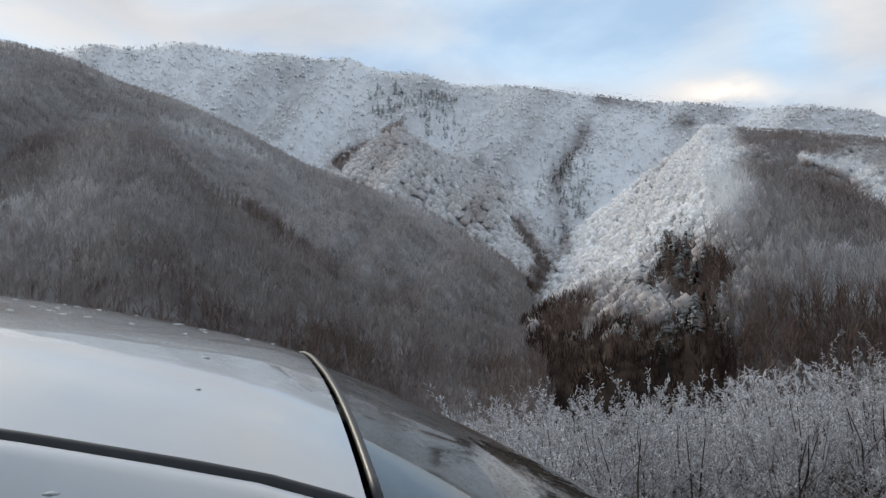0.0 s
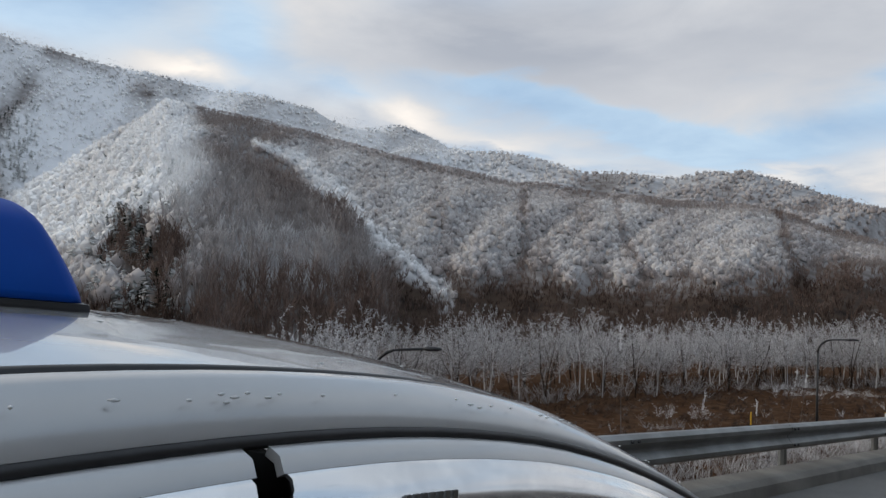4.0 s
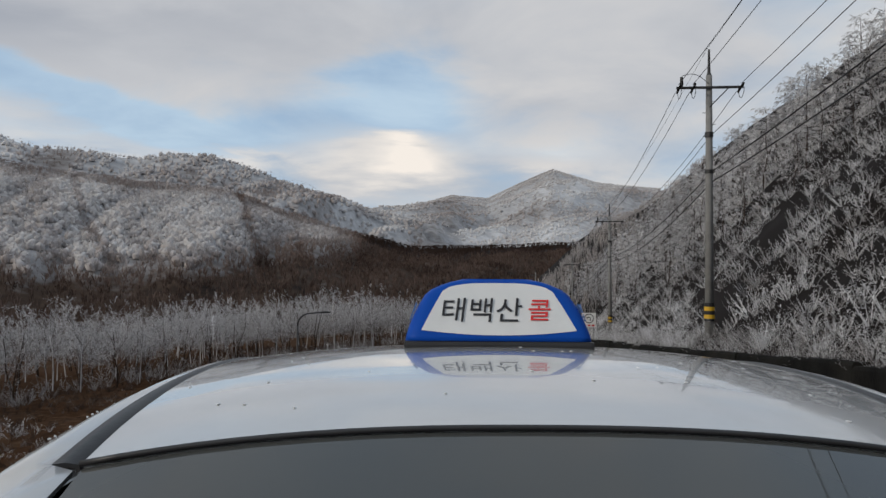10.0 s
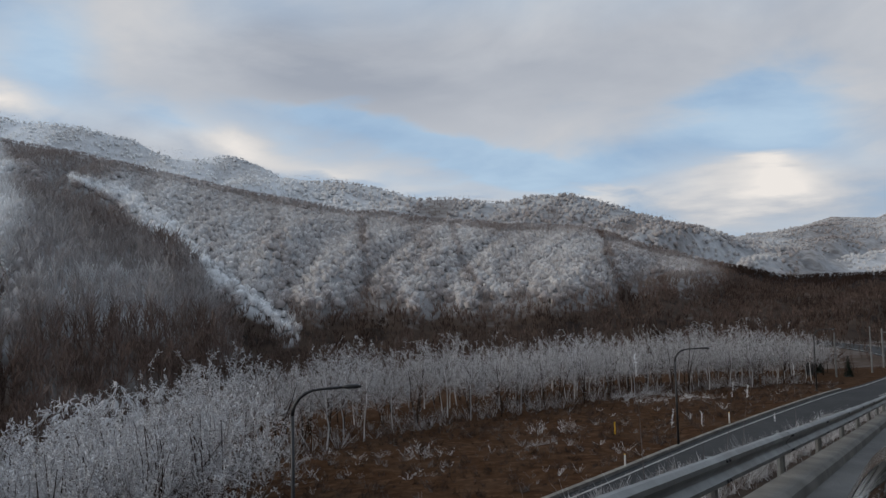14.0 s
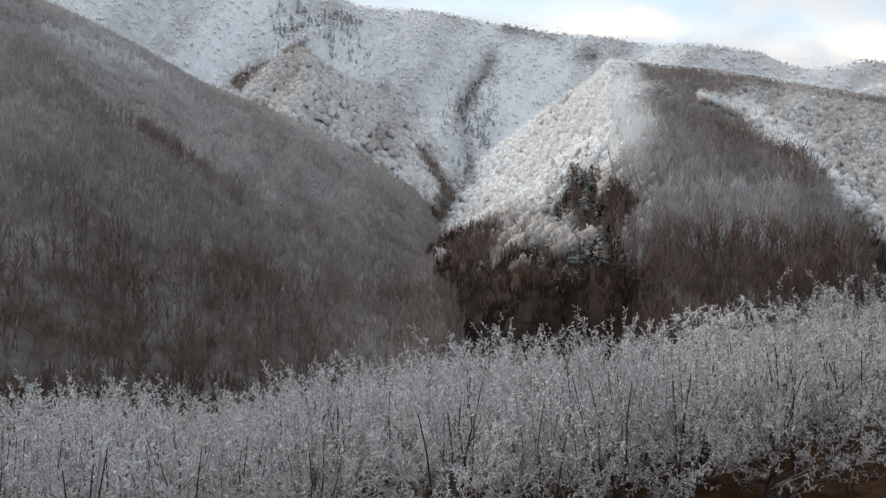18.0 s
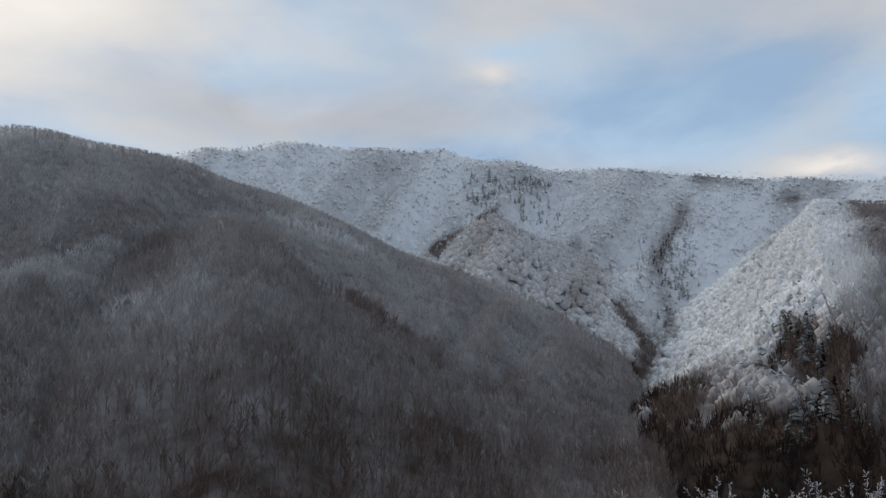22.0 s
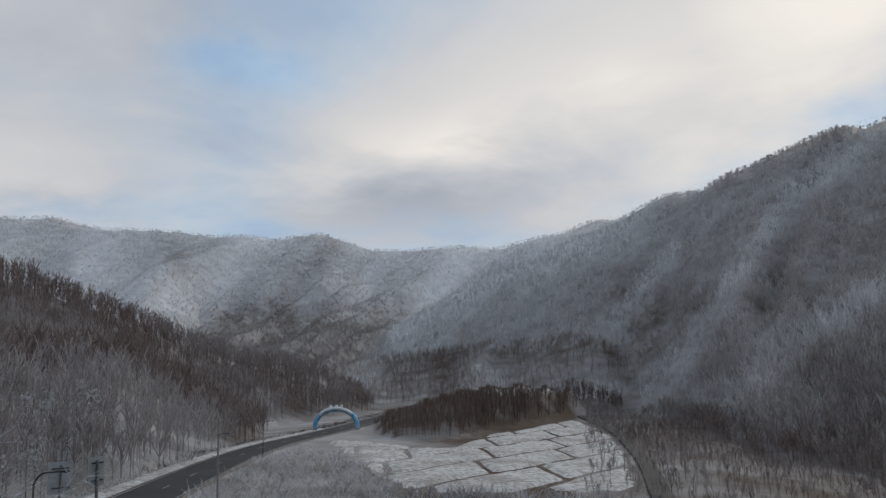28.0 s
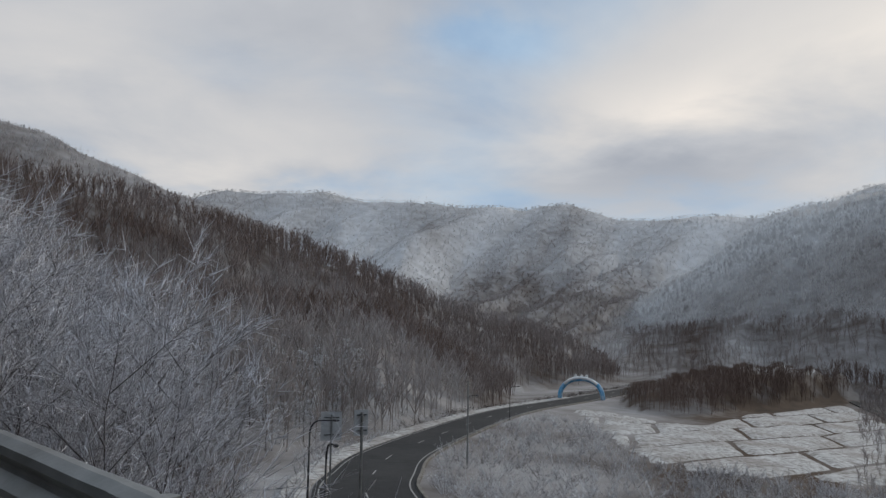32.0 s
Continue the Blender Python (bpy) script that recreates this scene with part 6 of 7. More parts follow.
# ---- the dark track between the plots and the mountain ----
track = [(-76, -78), (-85.9, -89.7), (-100.5, -106.8), (-125.6, -138), (-168.0, -195), (-200, -250)]
track = smooth_line([(x, y, float(land(np.array([x]), np.array([y]))[0])) for x, y in track], 6.0)
track[:, 2] = land(track[:, 0], track[:, 1]) + 0.45
ribbon("track", [tuple(v) for v in track], 1.5, M_ASPHALT_DARK, 0.0, "narrow dark track beside the farm plots")


# ---- the parked taxi ----
M_SILVER = material("silver_car_paint", [(0.49, 0.50, 0.51), (0.54, 0.55, 0.56)], 6, 0.26, metal=0.15, coat=1.0, stain=((0.47, 0.48, 0.49), 2.2, 0.3))
M_CHROME = material("brushed_chrome_strip", [(0.80, 0.81, 0.82), (0.86, 0.87, 0.88)], 5, 0.14, metal=0.9, stain=((0.55, 0.56, 0.57), 14, 0.4))
M_TRIM = material("black_roof_moulding", [(0.020, 0.020, 0.022), (0.032, 0.032, 0.034)], 12, 0.45, bump=0.05)
M_SIGN_BLUE = material("blue_taxi_plastic", [(0.001, 0.055, 0.34), (0.002, 0.070, 0.40)], 5, 0.5, coat=0.0, stain=((0.004, 0.08, 0.36), 8, 0.2), ior=1.22)
M_SIGN_FACE = material("milky_sign_plastic", [(0.66, 0.68, 0.68), (0.74, 0.75, 0.75)], 4, 0.4, stain=((0.58, 0.60, 0.61), 12, 0.4))
M_INK = material("black_lettering", [(0.012, 0.012, 0.016), (0.02, 0.02, 0.024)], 8, 0.5)
M_SIDE_INK = material("pale_blue_lettering", [(0.08, 0.22, 0.52), (0.10, 0.25, 0.56)], 8, 0.5)
M_RED_INK = material("red_lettering", [(0.62, 0.025, 0.03), (0.70, 0.04, 0.04)], 8, 0.5)
M_TYRE = material("tyre_rubber", [(0.014, 0.014, 0.014), (0.026, 0.026, 0.026)], 10, 0.8, bump=0.3)
M_SEAT = material("dark_cabin", [(0.018, 0.018, 0.02), (0.035, 0.034, 0.034)], 4, 0.8)
M_TAIL = material("red_tail_lamp", [(0.30, 0.01, 0.012), (0.36, 0.02, 0.02)], 6, 0.15, coat=0.8)
M_MIRROR = material("mirror_glass", [(0.16, 0.17, 0.18), (0.18, 0.19, 0.20)], 3, 0.03, metal=1.0)
M_DROP = material("frozen_drops", [(0.62, 0.64, 0.66), (0.74, 0.76, 0.78)], 20, 0.35, coat=0.3)


def glass_material(name, tint, rough=0.02):
    m = bpy.data.materials.new(name)
    m.use_nodes = True
    b = m.node_tree.nodes["Principled BSDF"]
    b.inputs["Base Color"].default_value = (*tint, 1)
    b.inputs["Roughness"].default_value = rough
    b.inputs["Transmission Weight"].default_value = 0.10
    b.inputs["Metallic"].default_value = 0.2
    b.inputs["IOR"].default_value = 1.5
    b.inputs["Coat Weight"].default_value = 0.15
    b.inputs["Coat Roughness"].default_value = 0.02
    return m


def dark_glass(name):
    m = glass_material(name, (0.02, 0.022, 0.024))
    m.node_tree.nodes["Principled BSDF"].inputs["Metallic"].default_value = 0.0
    return m


M_GLASS_SIDE = dark_glass("dark_side_glass")
M_GLASS = glass_material("tinted_car_glass", (0.075, 0.078, 0.075))
CAR = ROAD @ pose(0, 0, 0, 0, 0, 7.0)
lerp = lambda v, xs, ys: float(np.interp(v, xs, ys))
smooth_knots = lambda pts: smooth_line([(a, b, 0) for a, b in pts], 0.04)


class Curve2:
    """A smooth height or width along the car's length."""
    def __init__(self, pts):
        s = smooth_knots(pts)
        o = np.argsort(s[:, 0])
        self.a, self.b = s[o, 0], s[o, 1]

    def __call__(self, v):
        return float(np.interp(v, self.a, self.b))


ROOF_Z = Curve2([(-0.58, 1.02), (-0.3, 1.15), (0.0, 1.282), (0.3, 1.395), (0.6, 1.451), (1.0, 1.480), (1.35, 1.477), (1.6, 1.455), (1.78, 1.424), (2.1, 1.315), (2.45, 1.165), (2.8, 0.995)])
EDGE_X = Curve2([(-0.58, 0.60), (0.0, 0.555), (0.3, 0.539), (0.8, 0.553), (1.3, 0.556), (1.78, 0.544), (2.3, 0.60), (2.8, 0.66)])
CROWN = Curve2([(-0.58, 0.05), (0.3, 0.044), (1.0, 0.036), (1.78, 0.045), (2.8, 0.07)])
WIDE = lambda y: 0.006 if y < 0.295 else lerp(y, [0.3, 0.5, 0.9, 1.3], [0.036, 0.029, 0.015, 0.011])
DOOR_Z = Curve2([(-0.58, 0.955), (-0.3, 1.075), (0.0, 1.20), (0.3, 1.302), (0.6, 1.355), (1.127, 1.386), (1.5, 1.372), (1.8, 1.323), (2.1, 1.232), (2.4, 1.105), (2.8, 0.94)])
DOOR_X = Curve2([(-0.58, 0.81), (0.0, 0.695), (0.6, 0.640), (1.127, 0.628), (1.6, 0.640), (2.1, 0.690), (2.8, 0.79)])


def loft(rows, bm=None):
    bm = bm or bmesh.new()
    vs = [[bm.verts.new(p) for p in row] for row in rows]
    for a, b in zip(vs, vs[1:]):
        for k in range(len(a) - 1):
            bm.faces.new((a[k], a[k + 1], b[k + 1], b[k]))
    return bm


def shell(rows, thick, flip=False):
    """A lofted sheet with thickness: its outside as given, its inside set back along the normals."""
    P = np.array([[tuple(p) for p in row] for row in rows], float)
    n = np.cross(np.gradient(P, axis=1), np.gradient(P, axis=0))
    n /= np.linalg.norm(n, axis=2, keepdims=True) + 1e-12
    if flip:
        n = -n
    Q = P - n * thick
    bm = bmesh.new()
    A = [[bm.verts.new(p) for p in row] for row in P]
    B = [[bm.verts.new(p) for p in row] for row in Q]
    R, C = len(A), len(A[0])
    def face(*v):
        bm.faces.new(v[::-1] if flip else v)
    for i in range(R - 1):
        for j in range(C - 1):
            face(A[i][j], A[i][j + 1], A[i + 1][j + 1], A[i + 1][j])
            face(B[i][j], B[i + 1][j], B[i + 1][j + 1], B[i][j + 1])
    # the rim has points of its own, so that the sheet keeps a crisp edge
    def rim(line_a, line_b):
        a, b = [bm.verts.new(v.co) for v in line_a], [bm.verts.new(v.co) for v in line_b]
        for k in range(len(a) - 1):
            face(a[k], a[k + 1], b[k + 1], b[k])
    rim([row[0] for row in A], [row[0] for row in B])
    rim([row[-1] for row in A][::-1], [row[-1] for row in B][::-1])
    rim(A[0][::-1], B[0][::-1])
    rim(A[-1], B[-1])
    return bm


def top_row(y, inset=0.0, n=16, sink=0.0):
    w, z, c = EDGE_X(y) - inset, ROOF_Z(y) - sink, CROWN(y)
    return [(w * u, y, z - c * abs(u) ** 2.4) for u in np.linspace(-1, 1, n + 1)]


def make_taxi():
    car = thing("taxi", CAR, "silver saloon taxi parked on the road, roof wet with frozen drops", "car")
    ys = lambda a, b, n: [a + (b - a) * k / n for k in range(n + 1)]
    part("roof", shell([top_row(y) for y in ys(0.305, 1.765, 26)], 0.012), M_SILVER, car, smooth=True)
    part("rear_window", shell([[(px, py, pz - ROOF_Z(y) + lerp(y, [-0.57, -0.1, 0.297], [1.005, 1.222, 1.391])) for px, py, pz in top_row(y, 0.004)] for y in ys(-0.57, 0.297, 14)], 0.006), M_GLASS, car, "dark tinted rear window", smooth=True)
    part("windscreen", shell([top_row(y, 0.012, sink=0.006) for y in ys(1.785, 2.78, 14)], 0.006), M_GLASS, car, "tinted windscreen", smooth=True)
    for name, y in (("windscreen_seal", 1.775), ("rear_window_seal", 0.300)):
        row = top_row(y, 0.0, 24)
        part(name, tube([(p[0], p[1], p[2] + 0.001) for p in row], 0.0042 if y > 1 else 0.004, 6), M_TRIM, car, smooth=True)
    for s in (-1, 1):
        E = lambda y, out, dz: (s * (EDGE_X(y) + out), y, ROOF_Z(y) - CROWN(y) + dz)
        # roof moulding in its ditch, wider towards the rear
        rows = [[E(y, -0.002, -0.006), E(y, 0.001, 0.001), E(y, WIDE(y) * 0.45, 0.003), E(y, WIDE(y) * 0.88, 0.001), E(y, WIDE(y), -0.010)] for y in ys(0.298, 1.85, 30)]
        part("roof_moulding", shell(rows, 0.006, s < 0), M_TRIM, car, smooth=True)
        # body side between roof and doors, running into both pillars
        rows = []
        for y in ys(-0.56, 0.294, 12) + ys(0.298, 2.78, 34):
            a, d = Vector(E(y, WIDE(y) - 0.001, -0.004)), Vector((s * DOOR_X(y), y, DOOR_Z(y) + 0.012))
            mid1, mid2 = a.lerp(d, 0.35) + Vector((s * 0.005, 0, 0.013)), a.lerp(d, 0.72) + Vector((s * 0.005, 0, 0.010))
            rows.append([a, a.lerp(mid1, 0.5) + Vector((0, 0, 0.005)), mid1, mid2, d + Vector((s * 0.002, 0, 0.001)), d + Vector((0, 0, -0.012))])
        part("roof_side", shell(rows, 0.008, s < 0), M_SILVER, car, smooth=True)
        # black weather seal along the door tops
        part("door_seal", tube([(s * (DOOR_X(y) + 0.001), y, DOOR_Z(y) + 0.002) for y in ys(-0.35, 2.55, 40)], 0.007, 6), M_TRIM, car, smooth=True)
        for door, y0, y1 in (("rear_door", -0.12, 1.112), ("front_door", 1.142, 2.50)):
            rows = []
            for y in ys(y0, y1, 18):
                x, z = DOOR_X(y), DOOR_Z(y)
                rows.append([(s * (x + 0.006), y, z - 0.002), (s * (x + 0.022), y, z - 0.008), (s * (x + 0.030), y, z - 0.022)])
            d = part(door, shell(rows, 0.01, s < 0), M_SILVER, car, "silver door frame with chrome wind visor", smooth=True)
            rows = []
            for y in ys(y0 + 0.004, y1 - 0.006, 24):
                x, z = DOOR_X(y), DOOR_Z(y)
                k = min(1.0, 0.35 + 14 * min(y - y0, y1 - y) / (y1 - y0))
                rows.append([(s * (x + 0.027), y, z - 0.021), (s * (x + 0.037), y, z - 0.026), (s * (x + 0.041), y, z - 0.035), (s * (x + 0.052 * k + 0.032 * (1 - k)), y, z - 0.038), (s * (x + 0.060 * k + 0.032 * (1 - k)), y, z - 0.040 - 0.030 * k), (s * (x + 0.062 * k + 0.032 * (1 - k)), y, z - 0.044 - 0.038 * k)])
            v = part("wind_visor", shell(rows, 0.004, s < 0), M_CHROME, d, "chromed wind visor over the window", smooth=True)
            # maker's mark as plain raised bars
            for k in range(7):
                y = (y1 - 0.30 + 0.013 * k) if door == "rear_door" else (y0 + 0.14 + 0.013 * k)
                x, z = DOOR_X(y), DOOR_Z(y)
                part("mark_bar", box(0.003, 0.008, 0.011, (s * (x + 0.0575), y, z - 0.055), 0.0, None), M_STEEL, v)
            win = []
            for y in ys(y0 + 0.05, y1 - 0.10, 14):
                x, z = DOOR_X(y) + 0.012, DOOR_Z(y) - 0.060
                bz = 0.93
                win.append([(s * x, y, max(z, bz + 0.01)), (s * (x + (0.865 - x) * 0.45), y, max(z, bz + 0.01) * 0.55 + bz * 0.45), (s * 0.868, y, bz)])
            part("window", shell(win, 0.005, s < 0), M_GLASS_SIDE, d, "dark side window", smooth=True)
        # middle pillar
        rows = [[(s * (DOOR_X(y) + 0.020), y, DOOR_Z(y) - 0.055), (s * 0.80, y + 0.02, 1.12), (s * 0.874, y + 0.03, 0.93)] for y in (1.06, 1.10, 1.16, 1.20)]
        part("pillar", shell(rows, 0.01, s < 0), M_TRIM, car, "black pillar between the doors", smooth=True)
        # door mirror
        m = bmesh.new()
        bmesh.ops.create_uvsphere(m, u_segments=16, v_segments=10, radius=1)
        for vtx in m.verts:
            c = vtx.co
            vtx.co = Vector((math.copysign(abs(c.x) ** 0.7, c.x) * 0.125, math.copysign(abs(c.y) ** 0.9, c.y) * (0.09 if c.y > 0 else 0.024), math.copysign(abs(c.z) ** 0.85, c.z) * (0.078 - 0.14 * (s * c.x * 0.12))))
        mir = part("door_mirror", m, M_BLACK, car, "black door mirror with indicator", Matrix.Translation((s * 0.985, 2.06, 0.99)), True)
        glass = [(0.100 * math.copysign(abs(math.cos(q)) ** 0.7, math.cos(q)), 0.062 * math.copysign(abs(math.sin(q)) ** 0.75, math.sin(q))) for q in np.linspace(0, 6.2832, 25)[:-1]]
        bm = bmesh.new()
        rows2 = [[bm.verts.new((s * 0.985 + gx, 2.060 - dy, 0.99 + gz * (1 - 1.5 * s * gx))) for gx, gz in glass] for dy in (0.0, 0.032)]
        for q in range(24):
            bm.faces.new((rows2[0][q], rows2[0][(q + 1) % 24], rows2[1][(q + 1) % 24], rows2[1][q]))
        bm.faces.new(rows2[1])
        bmesh.ops.recalc_face_normals(bm, faces=bm.faces)
        part("mirror_glass", bm, M_MIRROR, mir, "mirror glass")
        part("mirror_foot", tube([(s * 0.84, 2.12, 0.93), (s * 0.92, 2.09, 0.97)], [0.05, 0.035], 8), M_BLACK, mir)
    # lower body: one smooth shell from tail to nose
    prof = []
    for y, top, w, bot in ((-0.96, 0.78, 0.74, 0.34), (-0.93, 0.88, 0.84, 0.26), (-0.80, 0.93, 0.88, 0.22), (-0.56, 0.93, 0.91, 0.2), (0.0, 0.92, 0.925, 0.2), (1.2, 0.945, 0.93, 0.2), (2.5, 0.945, 0.93, 0.2), (2.8, 0.965, 0.925, 0.2), (3.3, 0.88, 0.90, 0.22), (3.7, 0.74, 0.84, 0.25), (3.86, 0.62, 0.72, 0.3)):
        flat = 0.62 if y < -0.5 or y > 2.7 else 0.93
        half = [(0, top), (w * 0.5, top - 0.005), (w * flat, top - 0.03), (w * 0.965, top - 0.06), (w, top - 0.18), (w, 0.52), (w * 0.98, 0.34), (w * 0.9, bot), (0, bot)]
        prof.append([(x, y, z) for x, z in half] + [(-x, y, z) for x, z in half[-2:0:-1]] + [(0, y, top)])
    lower = loft(prof)
    bmesh.ops.remove_doubles(lower, verts=lower.verts, dist=0.0005)
    bmesh.ops.holes_fill(lower, edges=lower.edges, sides=30)
    bmesh.ops.recalc_face_normals(lower, faces=lower.faces)
    part("body", lower, M_SILVER, car, smooth=True)
    part("cabin", box(1.40, 2.3, 0.30, (0, 1.1, 0.95), 0.08), M_SEAT, car, "dark seats and cabin floor")
    for x in (-0.36, 0.36):
        part("headrest", box(0.26, 0.10, 0.18, (x, 1.35, 1.18), 0.04), M_SEAT, car)
        part("headrest", box(0.26, 0.09, 0.14, (x, 0.35, 1.12), 0.04), M_SEAT, car)
        part("tail_lamp", box(0.34, 0.06, 0.14, (x * 1.9, -0.935, 0.82), 0.02), M_TAIL, car, "red tail lamp")
        part("headlamp", box(0.34, 0.10, 0.12, (x * 1.8, 3.70, 0.62), 0.03), M_GLASS, car, "clear headlamp")
        for y in (0.155, 2.96):
            s = 1 if x > 0 else -1
            wheel = part("wheel", tube([(s * 0.72, y, 0.33), (s * 0.935, y, 0.33)], 0.24, 24), M_STEEL, car, "alloy wheel", smooth=False)
            ring = bmesh.new()
            tube([(s * 0.83, y + 0.285 * math.cos(a), 0.33 + 0.285 * math.sin(a)) for a in np.linspace(0, 6.2832, 25)], 0.09, 8, ring, False)
            part("tyre", ring, M_TYRE, wheel, "black tyre", smooth=True)
    part("number_plate", box(0.52, 0.012, 0.11, (0, -0.972, 0.72), 0.004), M_SIGN_YELLOW, car)
    # frozen drops on the roof and along its sides
    rng = np.random.default_rng(9)
    bm = bmesh.new()
    for k in range(150):
        if k < 70:
            y, u = 0.35 + 1.4 * rng.random(), rng.uniform(-0.95, 0.95)
            x, z = EDGE_X(y) * u, ROOF_Z(y) - CROWN(y) * abs(u) ** 2.4
            sx, sy, sz = 0.0015 + 0.002 * rng.random(), 0.003 + 0.005 * rng.random(), 0.0009
        else:
            y, s = 0.2 + 1.9 * rng.random(), (1 if k % 2 else -1)
            a, d = Vector((s * (EDGE_X(y) + 0.033), y, ROOF_Z(y) - CROWN(y) - 0.004)), Vector((s * DOOR_X(y), y, DOOR_Z(y) + 0.012))
            c = a.lerp(d, 0.62 + 0.06 * rng.normal()) + Vector((s * 0.006, 0, 0.012))
            x, y, z = c
            sx, sy, sz = 0.0018, 0.002 + 0.004 * rng.random(), 0.0016
        got = bmesh.ops.create_icosphere(bm, subdivisions=1, radius=1.0)
        bmesh.ops.transform(bm, matrix=Matrix.Translation((x, y, z)) @ Matrix.Rotation(rng.uniform(-0.5, 0.5), 4, "Z") @ Matrix.Diagonal((sx, sy, sz, 1)), verts=got["verts"])
    tagged(part("frozen_drops", bm, M_DROP, car, "frozen water drops", smooth=True), kind="stuff")
    return car


make_taxi()


def lettering(text, size, mat, name, parent, m, shear=0.0, depth=0.0006):
    cu = bpy.data.curves.new(name, "FONT")
    cu.body, cu.size, cu.extrude, cu.shear, cu.align_x, cu.align_y = text, size, depth, shear, "CENTER", "CENTER"
    tmp = new("lettering_source", cu)
    deps = bpy.context.evaluated_depsgraph_get()
    me = bpy.data.meshes.new_from_object(tmp.evaluated_get(deps))
    bpy.data.objects.remove(tmp)
    bpy.data.curves.remove(cu)
    me.name = name
    me.materials.clear()
    me.materials.append(mat)
    ob = new(name, me)
    ob.parent = parent
    ob.matrix_basis = m
    return ob


def make_roof_sign():
    at = CAR @ Matrix.Translation((0, 1.084, 1.476))
    s = thing("taxi_roof_sign", at, "blue and white plastic taxi sign on the roof", "taxi sign")
    # outline across the car: wide foot, rounded shoulders; thick at the foot, thin at the top
    def outline(k, grow=0.0):
        """Half width at height share k."""
        return 0.192 - 0.010 * k - 0.052 * k ** 1.6 - 0.055 * max(0, (k - 0.72) / 0.28) ** 2.2 + grow
    H = 0.132
    rows = []
    for k in list(np.linspace(0, 0.9, 12)) + [0.95, 0.98, 1.0]:
        w = outline(k)
        d = 0.118 - 0.070 * k ** 1.15 - (0.012 if k > 0.97 else 0)
        z = 0.014 + H * k
        r = 0.028 * (1 - 0.3 * k)
        ring = []
        for cx, cy, a0 in ((w - r, d - r, 0), (-w + r, d - r, 90), (-w + r, -d + r, 180), (w - r, -d + r, 270)):
            for q in (0, 30, 60, 90):
                ring.append((cx + r * math.cos(radians(a0 + q)), cy + r * math.sin(radians(a0 + q)), z))
        rows.append(ring + [ring[0]])
    bm = loft(rows)
    bmesh.ops.remove_doubles(bm, verts=bm.verts, dist=0.0004)
    bmesh.ops.holes_fill(bm, edges=bm.edges, sides=40)
    bmesh.ops.recalc_face_normals(bm, faces=bm.faces)
    part("housing", bm, M_SIGN_BLUE, s, "bright blue plastic housing", smooth=True)
    part("foot", box(0.388, 0.240, 0.020, (0, 0, 0.004), 0.008), M_TRIM, s, "black rubber foot")
    for side in (-1, 1):
        # milky face, wide below and rounded above, bowed along its lower edge
        def face_y(z):
            k = (z - 0.014) / H
            return side * (0.118 - 0.070 * max(k, 0) ** 1.15 + 0.0012)
        pts = []
        for u in np.linspace(-1, 1, 25):
            pts.append((0.158 * u, 0.036 - 0.010 * (1 - u * u)))
        top = []
        for u in np.linspace(1, -1, 25):
            k = abs(u)
            top.append((0.158 * u * (1 - 0.18 * (1 - k ** 6)) if k > 0.6 else 0.150 * u * 0.86, 0.136 - 0.028 * k ** 4 - 0.070 * max(0, (k - 0.80) / 0.20) ** 1.5))
        bm = bmesh.new()
        rows = []
        for j in range(7):
            v = j / 6
            row = []
            for i in range(25):
                lo, hi = pts[i], top[24 - i]
                x, z = lo[0] + (hi[0] - lo[0]) * v, lo[1] + (hi[1] - lo[1]) * v
                row.append((x, face_y(z), z))
            rows.append(row)
        loft(rows, bm)
        if side < 0:
            bmesh.ops.reverse_faces(bm, faces=bm.faces)
        face = part("face_panel", bm, M_SIGN_FACE, s, "milky white lit panel", smooth=True)
        tilt = math.degrees(math.atan2(0.070, H)) 
        base = Matrix.Translation((0, face_y(0.078) + side * 0.0022, 0.078)) @ (pose(0, 0, 0, 90 - tilt, 0, 0) if side < 0 else pose(0, 0, 0, 0, 0, 180) @ pose(0, 0, 0, 90 - tilt, 0, 0))
        if side < 0:
            base = Matrix.Translation((0, face_y(0.078) - 0.0022, 0.078)) @ pose(0, 0, 0, 90 - tilt, 0, 0)
        lettering("태백산", 0.062, M_INK, "letters", face, base @ Matrix.Translation((-0.038, -0.004, 0)), 0.12)
        lettering("콜", 0.056, M_RED_INK, "letters", face, base @ Matrix.Translation((0.083, -0.003, 0)), 0.12)


    for side in (-1, 1):
        lettering("법인", 0.044, M_SIDE_INK, "letters", s, Matrix.Translation((side * 0.1785, -0.042, 0.072)) @ pose(0, 0, 0, 0, 0, 90 * side) @ pose(0, 0, 0, 70, 0, 0))


make_roof_sign()


# ---- small things: young spruces, sign backs, far cars ----
def spruce(rng, height):
    """A young spruce: tiers of drooping boughs, each bough a flat tapering spray."""
    trunk = [pyramid((0, 0, -0.1), (0, 0, 0.98), 0.022, 5)]
    boughs = []
    for k in range(15):
        h = 0.06 + 0.062 * k
        L = 0.30 * (1 - h) + 0.03
        for j in range(9):
            a = j * 0.70 + k * 0.35 + rng.normal(0, 0.12)
            way = np.array([math.cos(a), math.sin(a), -0.40])
            tip = np.array([0, 0, h]) + way * L * (0.8 + 0.4 * rng.random())
            side = np.array([-math.sin(a), math.cos(a), 0]) * L * 0.20
            mid = np.array([0, 0, h]) + way * L * 0.5
            v = np.array([(0, 0, h + 0.02), mid + side, tip, mid - side, mid + np.array([0, 0, 0.03])])
            boughs.append((v, np.array([(0, 1, 4), (1, 2, 4), (2, 3, 4), (3, 0, 4), (0, 3, 2), (0, 2, 1)])))
    tv, tf = gather(trunk)
    cv, cf = gather(boughs)
    return (tv * height, tf), (cv * height, cf)


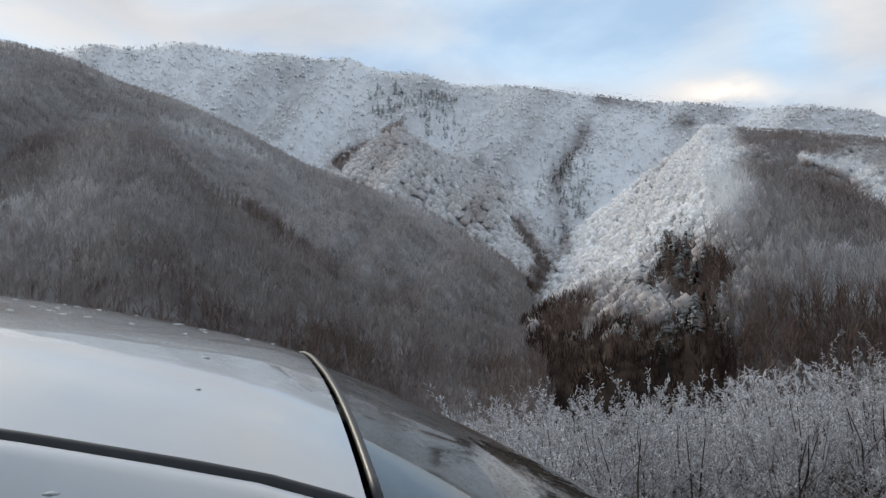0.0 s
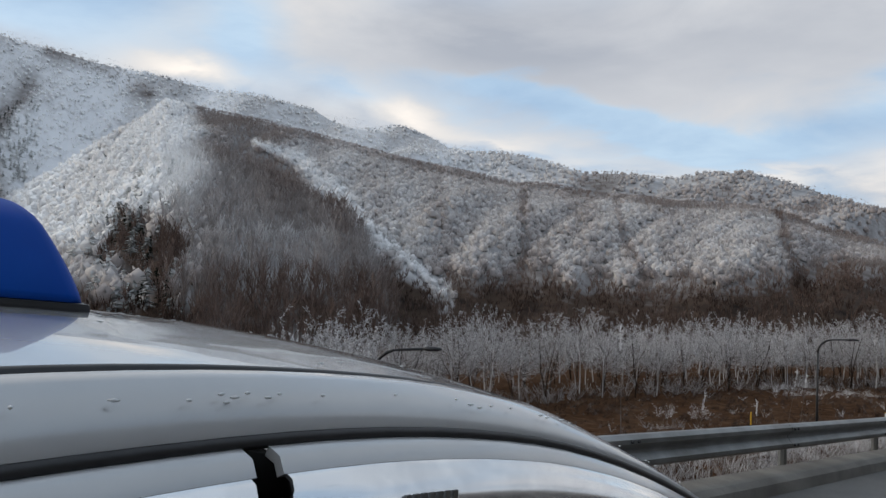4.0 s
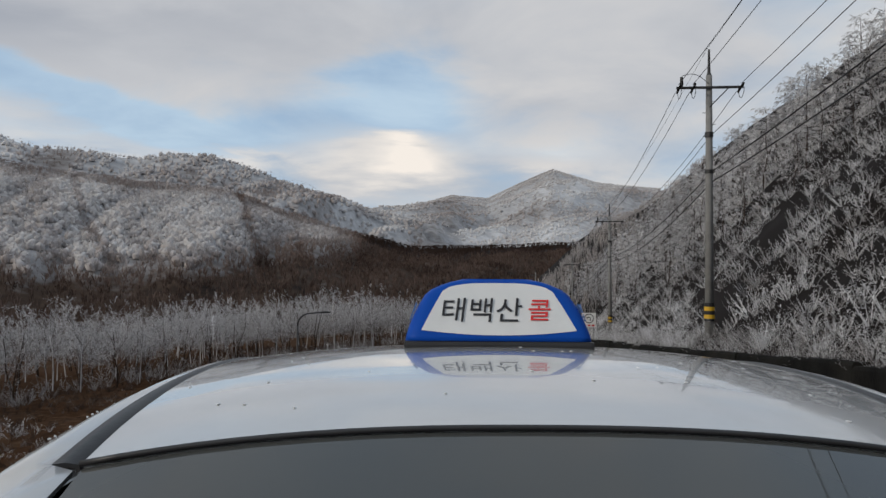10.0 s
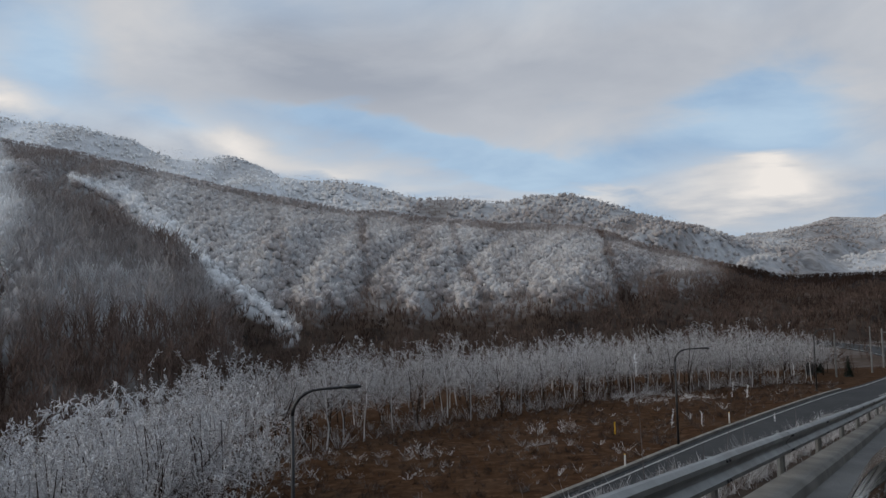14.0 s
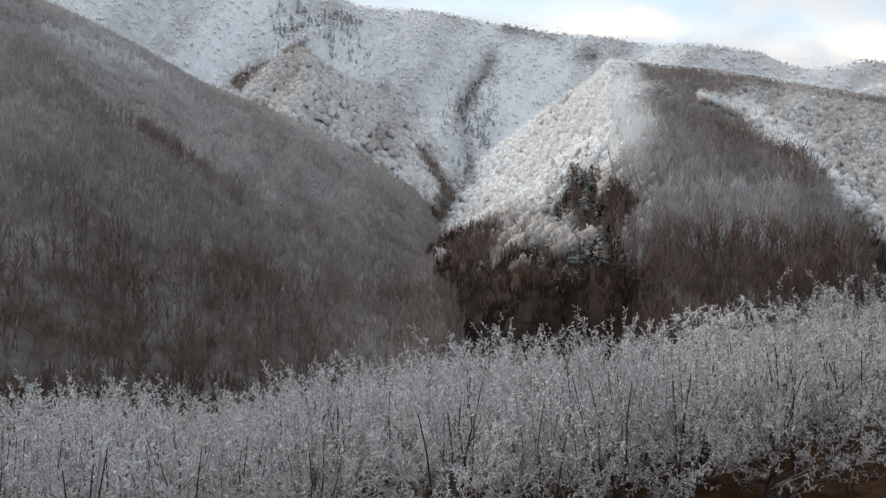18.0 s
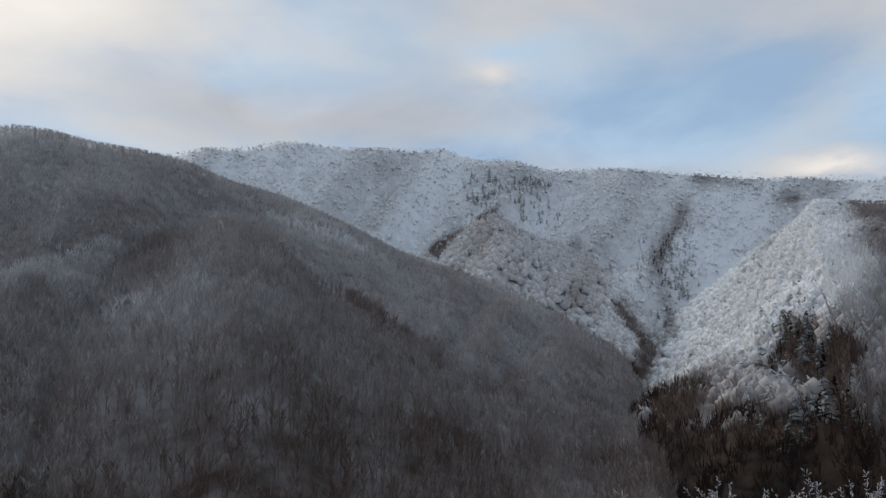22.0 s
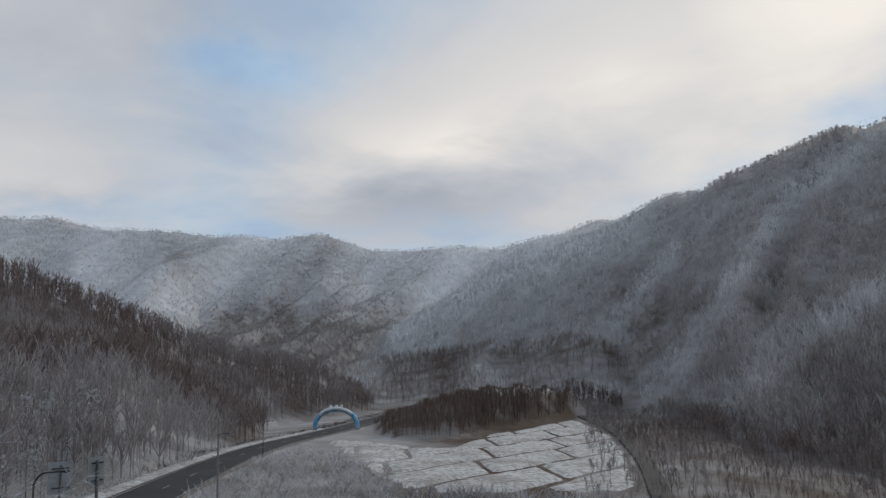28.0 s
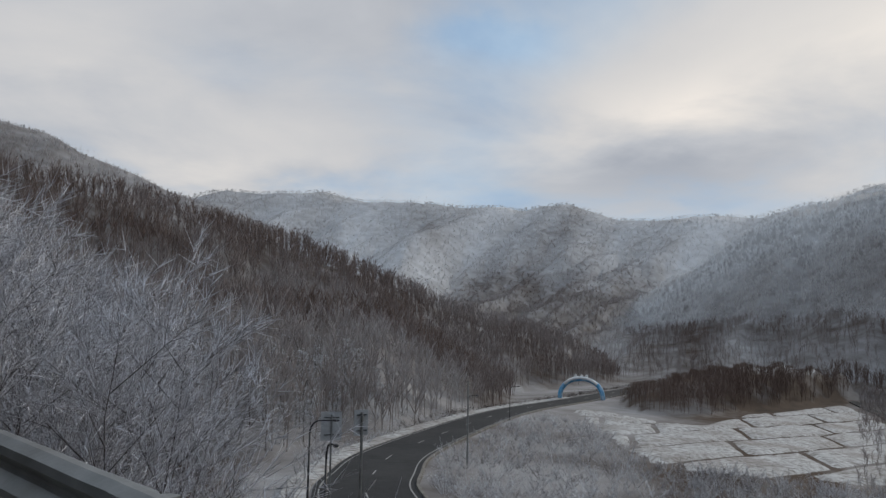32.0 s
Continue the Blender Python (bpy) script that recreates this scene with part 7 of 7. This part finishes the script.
def make_spruces():
    rng = np.random.default_rng(63)
    for spots, h, label in (([(-20.8, 19.6), (-18.9, 20.4)], 3.4, "small spruce loaded with rime at the lamp's foot"),
                            ([(-18, 137), (-13, 128)], 3.4, "dark spruce by the junction")):
        for x, y in spots:
            s = tree_thing("spruce", spruce(rng, h * (0.9 + 0.2 * rng.random())), -0.3, 0.45 if "rime" in label else -0.1, label, "tree", M_CONIFER)
            s.matrix_world = Matrix.Translation((x, y, float(land(np.array([x]), np.array([y]))[0]) - 0.05))


make_spruces()


M_SIGN_BACK = material("frosted_grey_sheet", [(0.30, 0.31, 0.32), (0.38, 0.39, 0.40)], 2, 0.6, stain=((0.48, 0.49, 0.50), 1.5, 0.6))


def sign_back(x, y, mid, w, h, turn):
    zb = float(land(np.array([x]), np.array([y]))[0])
    s = thing("road_sign", Matrix.Translation((x, y, zb)) @ pose(0, 0, 0, 0, 0, turn), "grey back of a road sign on a steel post", "road sign", "signs beside the main road")
    part("post", tube([(0, 0, -0.4), (0, 0, mid - zb + h * 0.4)], 0.07, 8), M_STEEL, s)
    part("board", box(w, 0.04, h, (0, -0.09, mid - zb), 0.01), M_SIGN_BACK, s)
    for dz in (-0.3, 0.3):
        part("bracket", box(w * 0.7, 0.05, 0.06, (0, 0.0, mid - zb + dz * h), 0.005), M_DARK_STEEL, s)


sign_back(-5.3, -58, -3.6, 1.5, 2.0, 8)
sign_back(-5.6, -38.8, -1.7, 0.8, 1.2, 30)


def far_car(x, y, turn, paint, label):
    """A saloon seen from behind, far down the main road."""
    d, z = main_road(np.array([x]), np.array([y]))
    s = thing("parked_car", Matrix.Translation((x, y, float(z[0]) + 0.03)) @ pose(0, 0, 0, 0, 0, turn), label, "car", "cars on the main road")
    body = box(1.78, 4.4, 0.62, (0, 0, 0.62), 0.12)
    part("body", body, paint, s, smooth=False)
    cabin = box(1.5, 2.2, 0.55, (0, -0.2, 1.16), 0.02)
    for v in cabin.verts:
        if v.co.z > 1.2:
            v.co.x *= 0.80
            v.co.y = -0.2 + (v.co.y + 0.2) * 0.66
    part("cabin", cabin, M_GLASS, s, "dark windows")
    part("roof", box(1.18, 1.45, 0.05, (0, -0.2, 1.45), 0.02), paint, s)
    for sx in (-1, 1):
        part("tail_lamp", box(0.34, 0.06, 0.18, (sx * 0.68, -2.20, 0.78), 0.02), M_TAIL, s, "red tail lamp")
        part("headlamp", box(0.34, 0.06, 0.14, (sx * 0.66, 2.19, 0.72), 0.02), M_SIGN_WHITE, s, "clear headlamp")
        for wy in (-1.35, 1.35):
            w = part("wheel", tube([(sx * 0.66, wy, 0.32), (sx * 0.88, wy, 0.32)], 0.32, 16), M_TYRE, s, "black tyre")
            part("rim", tube([(sx * 0.86, wy, 0.32), (sx * 0.895, wy, 0.32)], [0.2, 0.17], 12), M_STEEL, w)
    part("number_plate", box(0.5, 0.02, 0.12, (0, -2.21, 0.62), 0.004), M_SIGN_WHITE, s)


far_car(-5.4, 140, 2, M_SIGN_WHITE, "white saloon car on the main road")
far_car(-1.6, 126, -8, M_TAIL, "dark red car near the junction")


# ---- tall dry weeds on the bank below the rail ----
def make_dry_weeds():
    rng = np.random.default_rng(88)
    for k in range(18):
        y = 3 + 24 * rng.random()
        x = -4.2 - 3.2 * rng.random()
        z = float(land(np.array([x]), np.array([y]))[0])
        h = 1.5 + 0.9 * rng.random()
        root = thing("dry_weed", Matrix.Translation((x, y, z)), "tall dry weed stalk with a frosted seed head", "weed", "dry weeds below the rail")
        lean = rng.normal(0, 0.12, 2)
        v, f = gather([pyramid((0, 0, -0.1), (lean[0] * h, lean[1] * h, h), 0.009)])
        ob = new("stem", mesh_from("stem", v, f, [M_WOOD], {"rime": np.full(len(v), 0.1)}))
        ob.parent = root
        sprays = []
        for j in range(34):
            u = 0.84 + 0.16 * rng.random()
            b = np.array([lean[0] * h * u, lean[1] * h * u, h * u])
            w = rng.normal(0, 1, 3) + np.array([0, 0, 0.8])
            sprays.append(pyramid(b, b + w / np.linalg.norm(w) * (0.03 + 0.05 * rng.random()), 0.008))
        v, f = gather(sprays)
        ob = new("seed_head", mesh_from("seed_head", v, f, [M_WOOD], {"rime": np.full(len(v), 0.85)}))
        ob.parent = root


make_dry_weeds()
